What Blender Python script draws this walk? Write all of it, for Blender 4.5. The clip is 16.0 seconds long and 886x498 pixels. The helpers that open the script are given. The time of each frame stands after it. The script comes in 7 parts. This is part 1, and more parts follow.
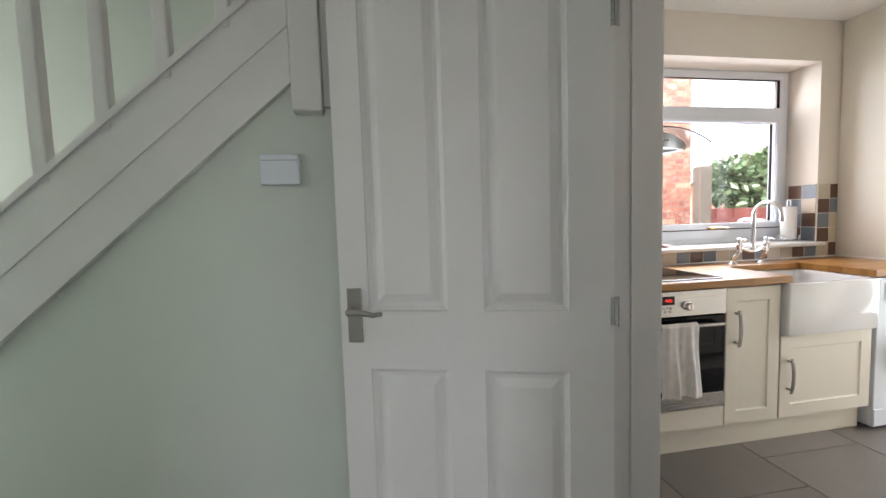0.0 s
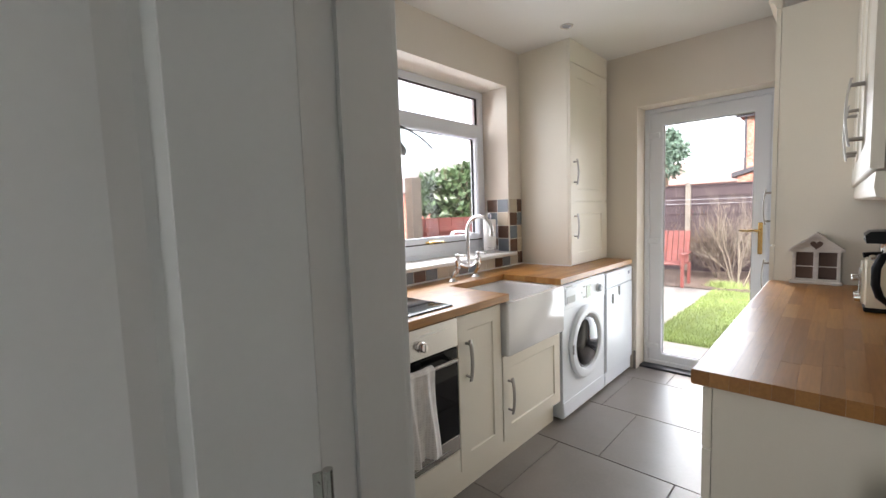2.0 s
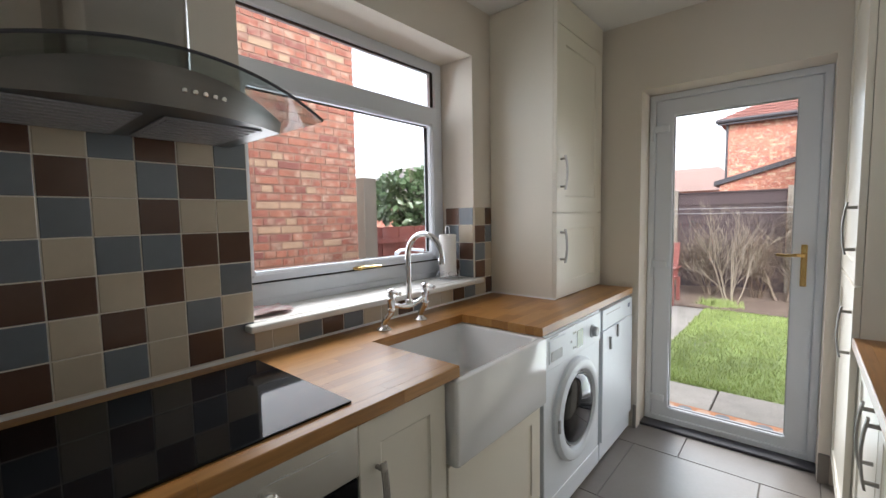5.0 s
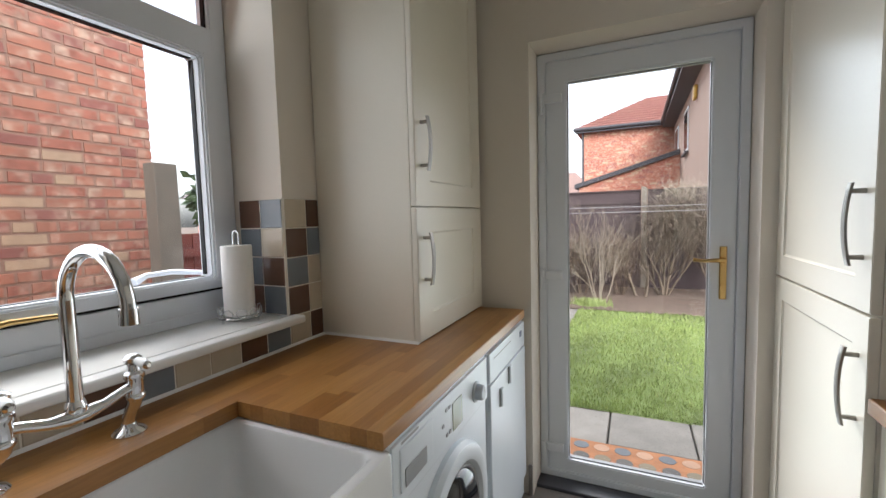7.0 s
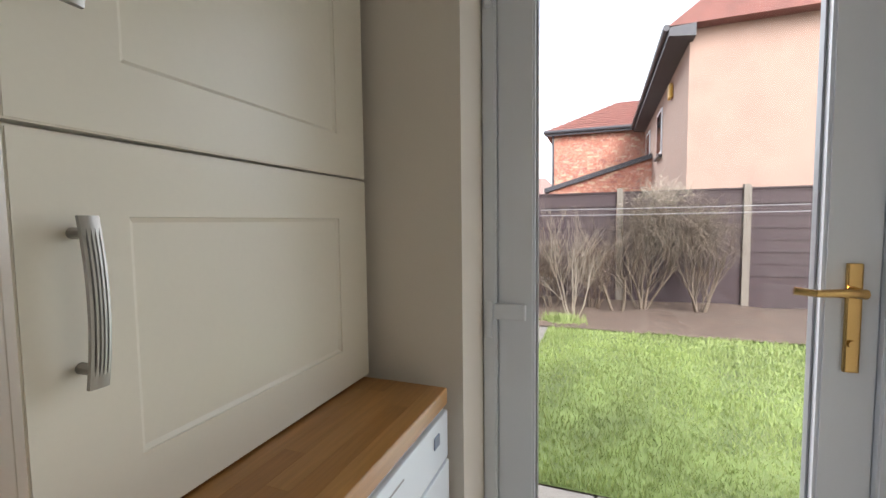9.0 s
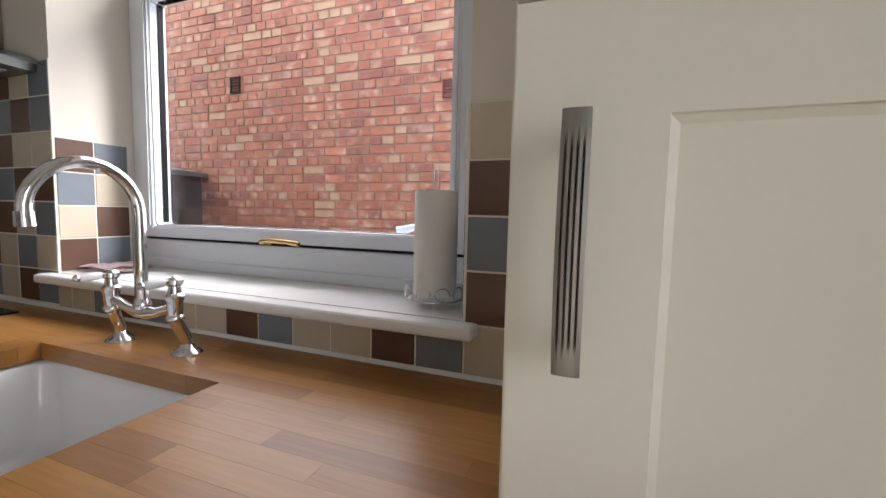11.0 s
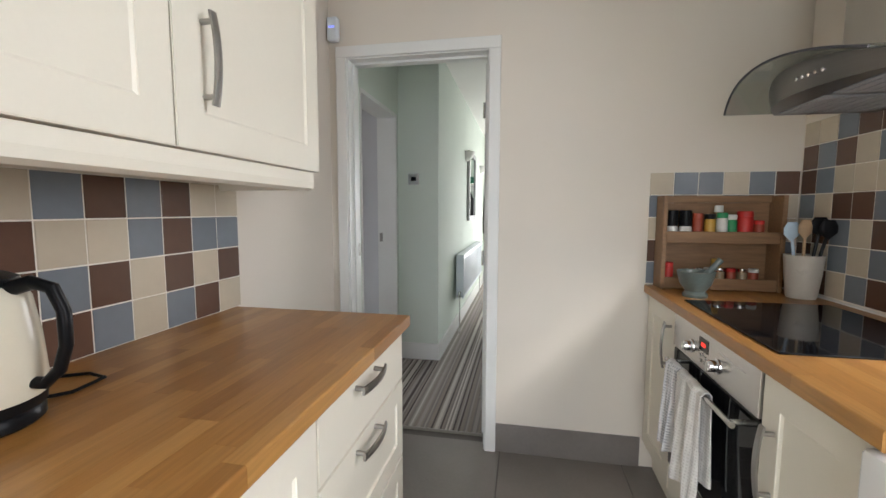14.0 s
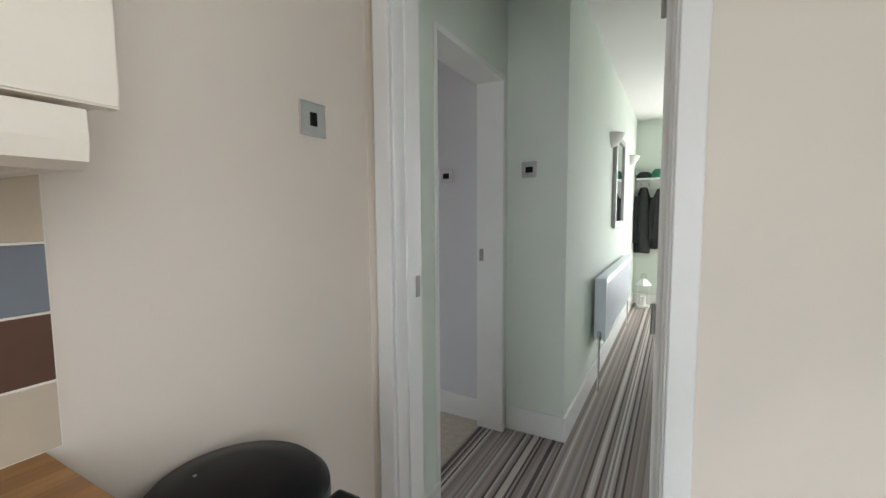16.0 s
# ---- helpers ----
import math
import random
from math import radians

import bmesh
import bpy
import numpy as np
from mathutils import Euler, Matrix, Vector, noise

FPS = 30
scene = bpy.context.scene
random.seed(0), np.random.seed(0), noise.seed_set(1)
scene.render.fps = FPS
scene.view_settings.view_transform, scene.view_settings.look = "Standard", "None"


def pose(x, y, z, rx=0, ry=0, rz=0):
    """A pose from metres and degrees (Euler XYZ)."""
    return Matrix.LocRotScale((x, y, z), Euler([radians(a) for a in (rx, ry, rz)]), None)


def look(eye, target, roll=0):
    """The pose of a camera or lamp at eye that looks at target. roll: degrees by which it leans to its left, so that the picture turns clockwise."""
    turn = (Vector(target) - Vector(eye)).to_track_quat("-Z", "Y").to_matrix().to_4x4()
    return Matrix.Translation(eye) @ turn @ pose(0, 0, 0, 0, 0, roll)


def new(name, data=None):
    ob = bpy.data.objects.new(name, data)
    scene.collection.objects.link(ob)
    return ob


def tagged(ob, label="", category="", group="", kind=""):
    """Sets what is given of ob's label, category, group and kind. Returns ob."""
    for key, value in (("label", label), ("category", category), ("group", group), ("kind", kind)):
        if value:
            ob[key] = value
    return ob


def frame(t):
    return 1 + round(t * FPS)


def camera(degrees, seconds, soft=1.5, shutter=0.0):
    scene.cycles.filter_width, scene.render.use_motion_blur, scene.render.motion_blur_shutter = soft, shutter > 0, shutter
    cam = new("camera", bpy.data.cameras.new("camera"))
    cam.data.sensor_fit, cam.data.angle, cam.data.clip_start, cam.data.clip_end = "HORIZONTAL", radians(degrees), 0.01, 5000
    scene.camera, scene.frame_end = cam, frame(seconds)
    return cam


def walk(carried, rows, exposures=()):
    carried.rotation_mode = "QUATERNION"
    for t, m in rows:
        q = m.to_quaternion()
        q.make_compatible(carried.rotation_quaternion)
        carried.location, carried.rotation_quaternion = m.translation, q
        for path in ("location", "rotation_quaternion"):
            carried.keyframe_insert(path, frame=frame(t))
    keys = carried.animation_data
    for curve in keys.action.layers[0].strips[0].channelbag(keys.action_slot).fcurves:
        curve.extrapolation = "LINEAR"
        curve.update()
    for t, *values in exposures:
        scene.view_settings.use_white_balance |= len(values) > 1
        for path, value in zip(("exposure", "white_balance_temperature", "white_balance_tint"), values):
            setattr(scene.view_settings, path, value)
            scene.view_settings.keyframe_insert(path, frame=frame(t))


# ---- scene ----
cam = camera(93.1, 16.0)
PATH = [
    (0, pose(2.415, -0.795, 1.266, 85.67, 1.75, 79.64)),
    (0.5, pose(2.199, -0.688, 1.283, 85.78, 1.97, 71.51)),
    (1, pose(2.049, -0.591, 1.271, 85.62, 2.12, 62.58)),
    (1.5, pose(1.890, -0.468, 1.285, 85.47, 2.02, 52.90)),
    (2, pose(1.813, -0.375, 1.320, 85.23, 1.95, 43.14)),
    (2.5, pose(1.760, -0.292, 1.337, 85.36, 1.90, 34.16)),
    (3, pose(1.751, -0.193, 1.349, 85.41, 1.79, 27.90)),
    (3.5, pose(1.674, -0.002, 1.375, 85.43, 1.36, 26.60)),
    (4, pose(1.578, 0.134, 1.390, 85.47, 0.97, 30.44)),
    (4.2, pose(1.566, 0.154, 1.384, 85.44, 0.89, 33.25)),
    (4.9, pose(1.429, 0.343, 1.367, 85.60, 0.99, 39.84)),
    (5.6, pose(1.272, 0.591, 1.350, 85.76, 1.10, 42.77)),
    (6.3, pose(1.155, 0.893, 1.333, 85.92, 1.21, 36.73)),
    (6.5, pose(1.137, 0.995, 1.330, 86.03, 1.46, 33.50)),
    (7, pose(1.077, 1.219, 1.338, 85.71, 1.56, 24.45)),
    (7.5, pose(1.074, 1.462, 1.317, 85.85, 1.96, 16.55)),
    (8, pose(1.091, 1.748, 1.332, 85.85, 1.55, 10.85)),
    (8.2, pose(1.056, 1.862, 1.297, 87.11, 1.96, 9.02)),
    (8.9, pose(0.957, 2.193, 1.279, 86.53, 0.85, 17.47)),
    (9.6, pose(0.796, 2.397, 1.262, 85.96, -0.27, 46.88)),
    (10.3, pose(0.721, 2.489, 1.244, 85.38, -1.38, 80.76)),
    (10.5, pose(0.718, 2.493, 1.232, 85.21, -1.13, 89.91)),
    (11, pose(0.740, 2.528, 1.217, 85.24, -1.30, 111.37)),
    (11.5, pose(0.820, 2.555, 1.230, 85.01, -1.24, 130.76)),
    (12, pose(0.914, 2.527, 1.249, 84.87, -1.15, 147.61)),
    (12.5, pose(1.000, 2.483, 1.255, 84.69, -0.88, 161.45)),
    (13, pose(1.069, 2.395, 1.254, 84.62, -0.60, 172.85)),
    (13.5, pose(1.138, 2.266, 1.253, 84.56, -0.39, -177.56)),
    (14, pose(1.192, 2.119, 1.257, 84.73, -0.19, -169.17)),
    (14.5, pose(1.193, 1.887, 1.278, 84.83, -0.00, -161.91)),
    (15, pose(1.193, 1.657, 1.278, 84.96, 0.23, -156.23)),
    (15.5, pose(1.278, 1.354, 1.306, 85.04, 0.39, -152.44)),
    (16, pose(1.361, 1.039, 1.273, 85.18, 0.40, -150.95)),
]

walk(cam, PATH, exposures=[
    (0.0, 2.9, 6350, 14), (0.5, 2.7, 6300, 15), (1.0, 2.6, 6300, 14), (2.0, 2.5, 6350, 14), (3.0, 2.2, 6400, 11), (4.0, 2.0, 6350, 11), (6.5, 1.6, 6000, 9), (7.5, 1.65, 6400, 10), (8.2, 1.7, 6300, 10),
    (10.5, 1.8, 6250, 14), (11.5, 1.85, 6250, 15), (12.0, 1.95, 6300, 14), (12.5, 2.05, 6450, 12), (13.2, 2.35, 6500, 11), (14.0, 2.75, 6350, 12), (15.0, 2.75, 6300, 11), (16.0, 2.8, 6300, 11)])

# ---- light ----
world = bpy.data.worlds.new("overcast")
scene.world = world
world.use_nodes = True
wn = world.node_tree.nodes
sky = wn.new("ShaderNodeTexSky")
sky.sky_type = "NISHITA"
sky.sun_disc = False
sky.sun_elevation, sky.sun_rotation = radians(38), radians(150)
sky.air_density, sky.dust_density, sky.ozone_density = 1.0, 4.0, 0.4
wn["Background"].inputs["Strength"].default_value = 0.15
cloud = wn.new("ShaderNodeHueSaturation")          # thin cloud takes most of the blue out of the sky
cloud.inputs["Saturation"].default_value, cloud.inputs["Value"].default_value = 0.3, 1.15
world.node_tree.links.new(sky.outputs[0], cloud.inputs["Color"])
world.node_tree.links.new(cloud.outputs[0], wn["Background"].inputs["Color"])
sun = new("sun", bpy.data.lights.new("sun", "SUN"))
sun.data.energy, sun.data.angle, sun.data.color = 1.5, radians(25), (1.0, 0.96, 0.9)
sun.matrix_world = look((0, 0, 10), (0 + 0.5 * math.cos(radians(38)), 0 - 0.87 * math.cos(radians(38)), 10 - math.sin(radians(38))))


def daylight_lamp(name, eye, target, w, h, watts, color=(0.97, 0.985, 1.0)):
    """Area lamp standing in for daylight at an opening; some openings are assumed."""
    ob = new(name, bpy.data.lights.new(name, "AREA"))
    ob.data.shape, ob.data.size, ob.data.size_y, ob.data.energy, ob.data.color = "RECTANGLE", w, h, watts, color
    ob.matrix_world = look(eye, target)
    return ob


# The hall's light source is unseen; this lamp and its opening are assumed.
daylight_lamp("unseen_hall_end_light", (0.7, -5.36, 1.2), (0.7, 0, 1.1), 0.8, 1.9, 6.6)
# Added lamp for an unseen side-room opening, brightening the open door.
daylight_lamp("unseen_side_room_light", (4.75, -0.72, 1.4), (2.0, -0.72, 1.2), 0.7, 1.2, 0.4)


def opening_light(name, eye, way, w, h, watts, spread=125):
    """Sky light falling in, or ground light rising in, through a glazed opening."""
    e = Vector(eye)
    ob = daylight_lamp(name, e, e + Vector(way), w, h, watts, (0.89, 0.96, 1.0))
    ob.data.spread = radians(spread)
    return ob


opening_light("window_daylight", (-0.297, 1.652, 1.66), (1, 0, -0.28), 1.2, 1.14, 2.9, 138)
opening_light("door_daylight", (1.07, 3.27, 1.02), (0, -1, -0.1), 0.6, 1.75, 1.6, 108)

# ---- materials ----
def mat(name, color, rough=0.5, metal=0.0, var=0.12, scale=6.0, bump=0.05, fine=180.0, coat=0.0, stretch=(1, 1, 1), per_piece=0.0, blotch=None):
    """Principled paint, stone, wood or metal with stains at one scale and grain at another."""
    m = bpy.data.materials.new(name)
    m.use_nodes = True
    t = m.node_tree
    n, l = t.nodes, t.links
    b = n["Principled BSDF"]
    b.inputs["Roughness"].default_value, b.inputs["Metallic"].default_value = rough, metal
    b.inputs["Coat Weight"].default_value = coat
    co = n.new("ShaderNodeTexCoord")
    mp = n.new("ShaderNodeMapping")
    mp.inputs["Scale"].default_value = stretch
    l.new(co.outputs["Object"], mp.inputs["Vector"])
    big, small = n.new("ShaderNodeTexNoise"), n.new("ShaderNodeTexNoise")
    big.inputs["Scale"].default_value, big.inputs["Detail"].default_value = scale, 4
    small.inputs["Scale"].default_value, small.inputs["Detail"].default_value = fine, 3
    l.new(mp.outputs[0], big.inputs["Vector"])
    l.new(mp.outputs[0], small.inputs["Vector"])
    mix = n.new("ShaderNodeMath")
    mix.operation = "MULTIPLY_ADD"
    l.new(small.outputs["Fac"], mix.inputs[0])
    mix.inputs[1].default_value = 0.4
    l.new(big.outputs["Fac"], mix.inputs[2])
    rng = n.new("ShaderNodeMapRange")
    rng.inputs["From Min"].default_value, rng.inputs["From Max"].default_value = 0.4, 1.0
    rng.inputs["To Min"].default_value, rng.inputs["To Max"].default_value = 1 - var, 1 + var
    l.new(mix.outputs[0], rng.inputs["Value"])
    hsv = n.new("ShaderNodeHueSaturation")
    hsv.inputs["Color"].default_value = (*color, 1)
    last = rng.outputs[0]
    info = n.new("ShaderNodeObjectInfo")
    if blotch:
        geo, sh, cm, st = n.new("ShaderNodeNewGeometry"), n.new("ShaderNodeVectorMath"), n.new("ShaderNodeMix"), n.new("ShaderNodeMapRange")
        sh.operation, cm.data_type = "ADD", "RGBA"
        ran = n.new("ShaderNodeMath")
        ran.operation = "MULTIPLY_ADD"
        ran.inputs[1].default_value = 7.0
        l.new(info.outputs["Random"], ran.inputs[0])
        l.new(geo.outputs["Random Per Island"], ran.inputs[2])
        l.new(co.outputs["Object"], sh.inputs[0])
        l.new(ran.outputs[0], sh.inputs[1])
        blo = n.new("ShaderNodeTexNoise")
        blo.inputs["Scale"].default_value, blo.inputs["Detail"].default_value = 9.0, 5
        l.new(sh.outputs[0], blo.inputs["Vector"])
        st.inputs["From Min"].default_value, st.inputs["From Max"].default_value = 0.49, 0.70
        l.new(blo.outputs["Fac"], st.inputs["Value"])
        l.new(st.outputs[0], cm.inputs[0])
        cm.inputs[6].default_value, cm.inputs[7].default_value = (*color, 1), (*blotch, 1)
        l.new(cm.outputs[2], hsv.inputs["Color"])
    if per_piece:
        r2 = n.new("ShaderNodeMapRange")
        r2.inputs["To Min"].default_value, r2.inputs["To Max"].default_value = 1 - per_piece, 1 + per_piece
        l.new(info.outputs["Random"], r2.inputs["Value"])
        mul = n.new("ShaderNodeMath")
        mul.operation = "MULTIPLY"
        l.new(r2.outputs[0], mul.inputs[0])
        l.new(last, mul.inputs[1])
        last = mul.outputs[0]
    l.new(last, hsv.inputs["Value"])
    l.new(hsv.outputs[0], b.inputs["Base Color"])
    rr = n.new("ShaderNodeMapRange")
    rr.inputs["To Min"].default_value, rr.inputs["To Max"].default_value = max(0.0, rough * 0.85), min(1.0, rough * 1.15)
    l.new(big.outputs["Fac"], rr.inputs["Value"])
    l.new(rr.outputs[0], b.inputs["Roughness"])
    if bump:
        bp = n.new("ShaderNodeBump")
        bp.inputs["Strength"].default_value, bp.inputs["Distance"].default_value = bump, 0.004
        l.new(small.outputs["Fac"], bp.inputs["Height"])
        l.new(bp.outputs[0], b.inputs["Normal"])
    return m


def glass_mat(name, color=(1, 1, 1), rough=0.0, ior=1.45):
    """Thin clear pane: mostly see-through, with a mirror gloss that grows at grazing angles."""
    m = bpy.data.materials.new(name)
    m.use_nodes = True
    n, l = m.node_tree.nodes, m.node_tree.links
    n.remove(n["Principled BSDF"])
    tr, gl, mx, lw = n.new("ShaderNodeBsdfTransparent"), n.new("ShaderNodeBsdfGlossy"), n.new("ShaderNodeMixShader"), n.new("ShaderNodeLayerWeight")
    tr.inputs["Color"].default_value = (*color, 1)
    gl.inputs["Roughness"].default_value = rough
    pw, sc = n.new("ShaderNodeMath"), n.new("ShaderNodeMath")
    pw.operation, sc.operation = "POWER", "MULTIPLY_ADD"
    pw.inputs[1].default_value = 4.0
    sc.inputs[1].default_value, sc.inputs[2].default_value = 0.55, 0.025
    l.new(lw.outputs["Facing"], pw.inputs[0])
    l.new(pw.outputs[0], sc.inputs[0])
    l.new(sc.outputs[0], mx.inputs[0])
    l.new(tr.outputs[0], mx.inputs[1])
    l.new(gl.outputs[0], mx.inputs[2])
    l.new(mx.outputs[0], n["Material Output"].inputs["Surface"])
    return m


def block_wood(name, along, c1, c2, c3, rough=0.38):
    """Butcher-block worktop: each stave has its own tone, with grain along it. along: 'x' or 'y'."""
    m = bpy.data.materials.new(name)
    m.use_nodes = True
    n, l = m.node_tree.nodes, m.node_tree.links
    b = n["Principled BSDF"]
    co = n.new("ShaderNodeTexCoord")
    mp = n.new("ShaderNodeMapping")
    if along == "y":
        mp.inputs["Rotation"].default_value = (0, 0, radians(90))
    l.new(co.outputs["Object"], mp.inputs["Vector"])
    br = n.new("ShaderNodeObjectInfo")
    sh = n.new("ShaderNodeMath")
    sh.operation = "MULTIPLY"
    sh.inputs[1].default_value = 37.0
    l.new(br.outputs["Random"], sh.inputs[0])
    l.new(sh.outputs[0], mp.inputs["Location"])
    ramp = n.new("ShaderNodeValToRGB")
    e = ramp.color_ramp.elements
    e[0].color, e[1].color = (*c1, 1), (*c3, 1)
    e.new(0.5).color = (*c2, 1)
    l.new(br.outputs["Random"], ramp.inputs[0])
    mp2 = n.new("ShaderNodeMapping")
    mp2.inputs["Scale"].default_value = (4, 60, 60)
    l.new(mp.outputs[0], mp2.inputs["Vector"])
    gr = n.new("ShaderNodeTexNoise")
    gr.inputs["Scale"].default_value, gr.inputs["Detail"].default_value, gr.inputs["Distortion"].default_value = 2.0, 6, 0.6
    l.new(mp2.outputs[0], gr.inputs["Vector"])
    rg = n.new("ShaderNodeMapRange")
    rg.inputs["From Min"].default_value, rg.inputs["From Max"].default_value = 0.25, 0.75
    rg.inputs["To Min"].default_value, rg.inputs["To Max"].default_value = 0.82, 1.12
    l.new(gr.outputs["Fac"], rg.inputs["Value"])
    hs = n.new("ShaderNodeHueSaturation")
    l.new(ramp.outputs[0], hs.inputs["Color"])
    l.new(rg.outputs[0], hs.inputs["Value"])
    l.new(hs.outputs[0], b.inputs["Base Color"])
    b.inputs["Roughness"].default_value = rough
    b.inputs["Coat Weight"].default_value, b.inputs["Coat Roughness"].default_value = 0.06, 0.2
    bp = n.new("ShaderNodeBump")
    bp.inputs["Strength"].default_value, bp.inputs["Distance"].default_value = 0.08, 0.002
    l.new(gr.outputs["Fac"], bp.inputs["Height"])
    l.new(bp.outputs[0], b.inputs["Normal"])
    return m


def stripe_carpet(name):
    """Loop-pile carpet in narrow stripes of cream, taupe, grey and dark brown that run along y."""
    m = bpy.data.materials.new(name)
    m.use_nodes = True
    n, l = m.node_tree.nodes, m.node_tree.links
    b = n["Principled BSDF"]
    b.inputs["Roughness"].default_value = 0.95
    co, sx = n.new("ShaderNodeTexCoord"), n.new("ShaderNodeSeparateXYZ")
    l.new(co.outputs["Object"], sx.inputs[0])
    ml = n.new("ShaderNodeMath")
    ml.operation = "MULTIPLY"
    ml.inputs[1].default_value = 95.0
    l.new(sx.outputs["X"], ml.inputs[0])
    fl = n.new("ShaderNodeMath")
    fl.operation = "FLOOR"
    l.new(ml.outputs[0], fl.inputs[0])
    wh = n.new("ShaderNodeTexWhiteNoise")
    wh.noise_dimensions = "1D"
    l.new(fl.outputs[0], wh.inputs["W"])
    ramp = n.new("ShaderNodeValToRGB")
    ramp.color_ramp.interpolation = "CONSTANT"
    e = ramp.color_ramp.elements
    e[0].color, e[1].color, e[1].position = (0.075, 0.058, 0.052, 1), (0.50, 0.45, 0.40, 1), 0.87
    for p, c in ((0.15, (0.255, 0.215, 0.185)), (0.42, (0.32, 0.285, 0.26)), (0.66, (0.205, 0.18, 0.165))):
        e.new(p).color = (*c, 1)
    l.new(wh.outputs["Value"], ramp.inputs[0])
    nz = n.new("ShaderNodeTexNoise")
    nz.inputs["Scale"].default_value, nz.inputs["Detail"].default_value = 260.0, 2
    l.new(co.outputs["Object"], nz.inputs["Vector"])
    rg = n.new("ShaderNodeMapRange")
    rg.inputs["To Min"].default_value, rg.inputs["To Max"].default_value = 0.6, 1.35
    l.new(nz.outputs["Fac"], rg.inputs["Value"])
    hs = n.new("ShaderNodeHueSaturation")
    l.new(ramp.outputs[0], hs.inputs["Color"])
    l.new(rg.outputs[0], hs.inputs["Value"])
    l.new(hs.outputs[0], b.inputs["Base Color"])
    bp = n.new("ShaderNodeBump")
    bp.inputs["Strength"].default_value, bp.inputs["Distance"].default_value = 0.6, 0.004
    l.new(nz.outputs["Fac"], bp.inputs["Height"])
    l.new(bp.outputs[0], b.inputs["Normal"])
    return m


def emit_mat(name, color, power):
    m = bpy.data.materials.new(name)
    m.use_nodes = True
    b = m.node_tree.nodes["Principled BSDF"]
    b.inputs["Base Color"].default_value = (*color, 1)
    b.inputs["Emission Color"].default_value = (*color, 1)
    b.inputs["Emission Strength"].default_value = power
    return m


M_WALL = mat("warm_magnolia_paint", (0.73, 0.67, 0.59), 0.75, var=0.03, scale=2.0, bump=0.06, fine=240)
M_MINT = mat("pale_mint_paint", (0.68, 0.74, 0.67), 0.75, var=0.03, scale=2.0, bump=0.06, fine=240)
M_LILAC = mat("pale_grey_paint", (0.62, 0.62, 0.64), 0.75, var=0.03, scale=2.0, bump=0.06)
M_CEIL = mat("white_ceiling_paint", (0.8, 0.79, 0.76), 0.85, var=0.02, scale=2.0, bump=0.05)
M_GLOSS = mat("white_gloss_woodwork", (0.77, 0.77, 0.75), 0.42, var=0.03, scale=5.0, bump=0.03, fine=90)
M_UPVC = mat("white_upvc", (0.74, 0.77, 0.82), 0.34, var=0.02, scale=4.0, bump=0.0)
M_CREAM = mat("cream_cabinet_paint", (0.77, 0.725, 0.62), 0.33, var=0.025, scale=3.0, bump=0.02, fine=120)
M_OAK = block_wood("oiled_oak_block", "y", (0.285, 0.122, 0.029), (0.36, 0.166, 0.042), (0.435, 0.22, 0.064), 0.33)
M_SLATE = mat("grey_brown_floor_tile", (0.205, 0.182, 0.166), 0.36, var=0.12, scale=4, bump=0.04, fine=60, per_piece=0.08)
M_GROUT_F = mat("floor_grout", (0.14, 0.125, 0.115), 0.9, var=0.2)
M_GROUT = mat("pale_tile_grout", (0.78, 0.74, 0.66), 0.85, var=0.08)
M_T_CREAM = mat("cream_glazed_tile", (0.56, 0.49, 0.38), 0.16, var=0.05, scale=9, bump=0.02, fine=40, per_piece=0.05)
M_T_BROWN = mat("brown_glazed_tile", (0.125, 0.07, 0.05), 0.16, var=0.08, scale=9, bump=0.02, fine=40, per_piece=0.08)
M_T_BLUE = mat("blue_grey_glazed_tile", (0.19, 0.215, 0.245), 0.16, var=0.06, scale=9, bump=0.02, fine=40, per_piece=0.06)
M_CERAMIC = mat("white_fireclay", (0.80, 0.80, 0.79), 0.12, var=0.02, scale=4, bump=0.0, coat=0.4)
M_CHROME = mat("polished_chrome", (0.75, 0.75, 0.76), 0.09, 1.0, var=0.03, bump=0.0)
M_NICKEL = mat("brushed_nickel", (0.36, 0.345, 0.32), 0.4, 1.0, var=0.08, scale=20, bump=0.03)
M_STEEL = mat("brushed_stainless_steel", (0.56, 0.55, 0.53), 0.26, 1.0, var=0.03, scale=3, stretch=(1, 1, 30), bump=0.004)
# Chimney steel: base darkened to carry the dim room it reflects.
M_HOODST = mat("satin_steel_dim_reflection", (0.40, 0.385, 0.36), 0.2, 1.0, var=0.03, scale=3, stretch=(1, 1, 30), bump=0.004)
# Same hood steel, darker still: shade beneath the canopy is in the colour.
M_HOODBODY = mat("shaded_satin_steel", (0.20, 0.19, 0.18), 0.32, 1.0, var=0.05, scale=3, stretch=(1, 1, 30), bump=0.004)
M_BRASS = mat("polished_brass", (0.58, 0.39, 0.16), 0.2, 1.0, var=0.08)
M_BLACKGLASS = mat("black_ceramic_glass", (0.006, 0.006, 0.007), 0.045, var=0.05, bump=0.0)
M_BLACKGLASS.node_tree.nodes["Principled BSDF"].inputs["Specular IOR Level"].default_value = 0.2
M_BLACK = mat("black_plastic", (0.009, 0.009, 0.01), 0.3, var=0.15, bump=0.02)
M_BLACK.node_tree.nodes["Principled BSDF"].inputs["Specular IOR Level"].default_value = 0.12
M_APPL = mat("white_enamel", (0.75, 0.80, 0.86), 0.34, var=0.02, bump=0.0)
M_GREYPL = mat("grey_plastic", (0.33, 0.34, 0.36), 0.35, var=0.06)
M_CREAMPL = mat("cream_enamel", (0.70, 0.65, 0.52), 0.22, var=0.03, bump=0.0)
M_PANE = glass_mat("window_glass")
M_HOODGLASS = glass_mat("smoked_hood_glass", (0.72, 0.76, 0.75))
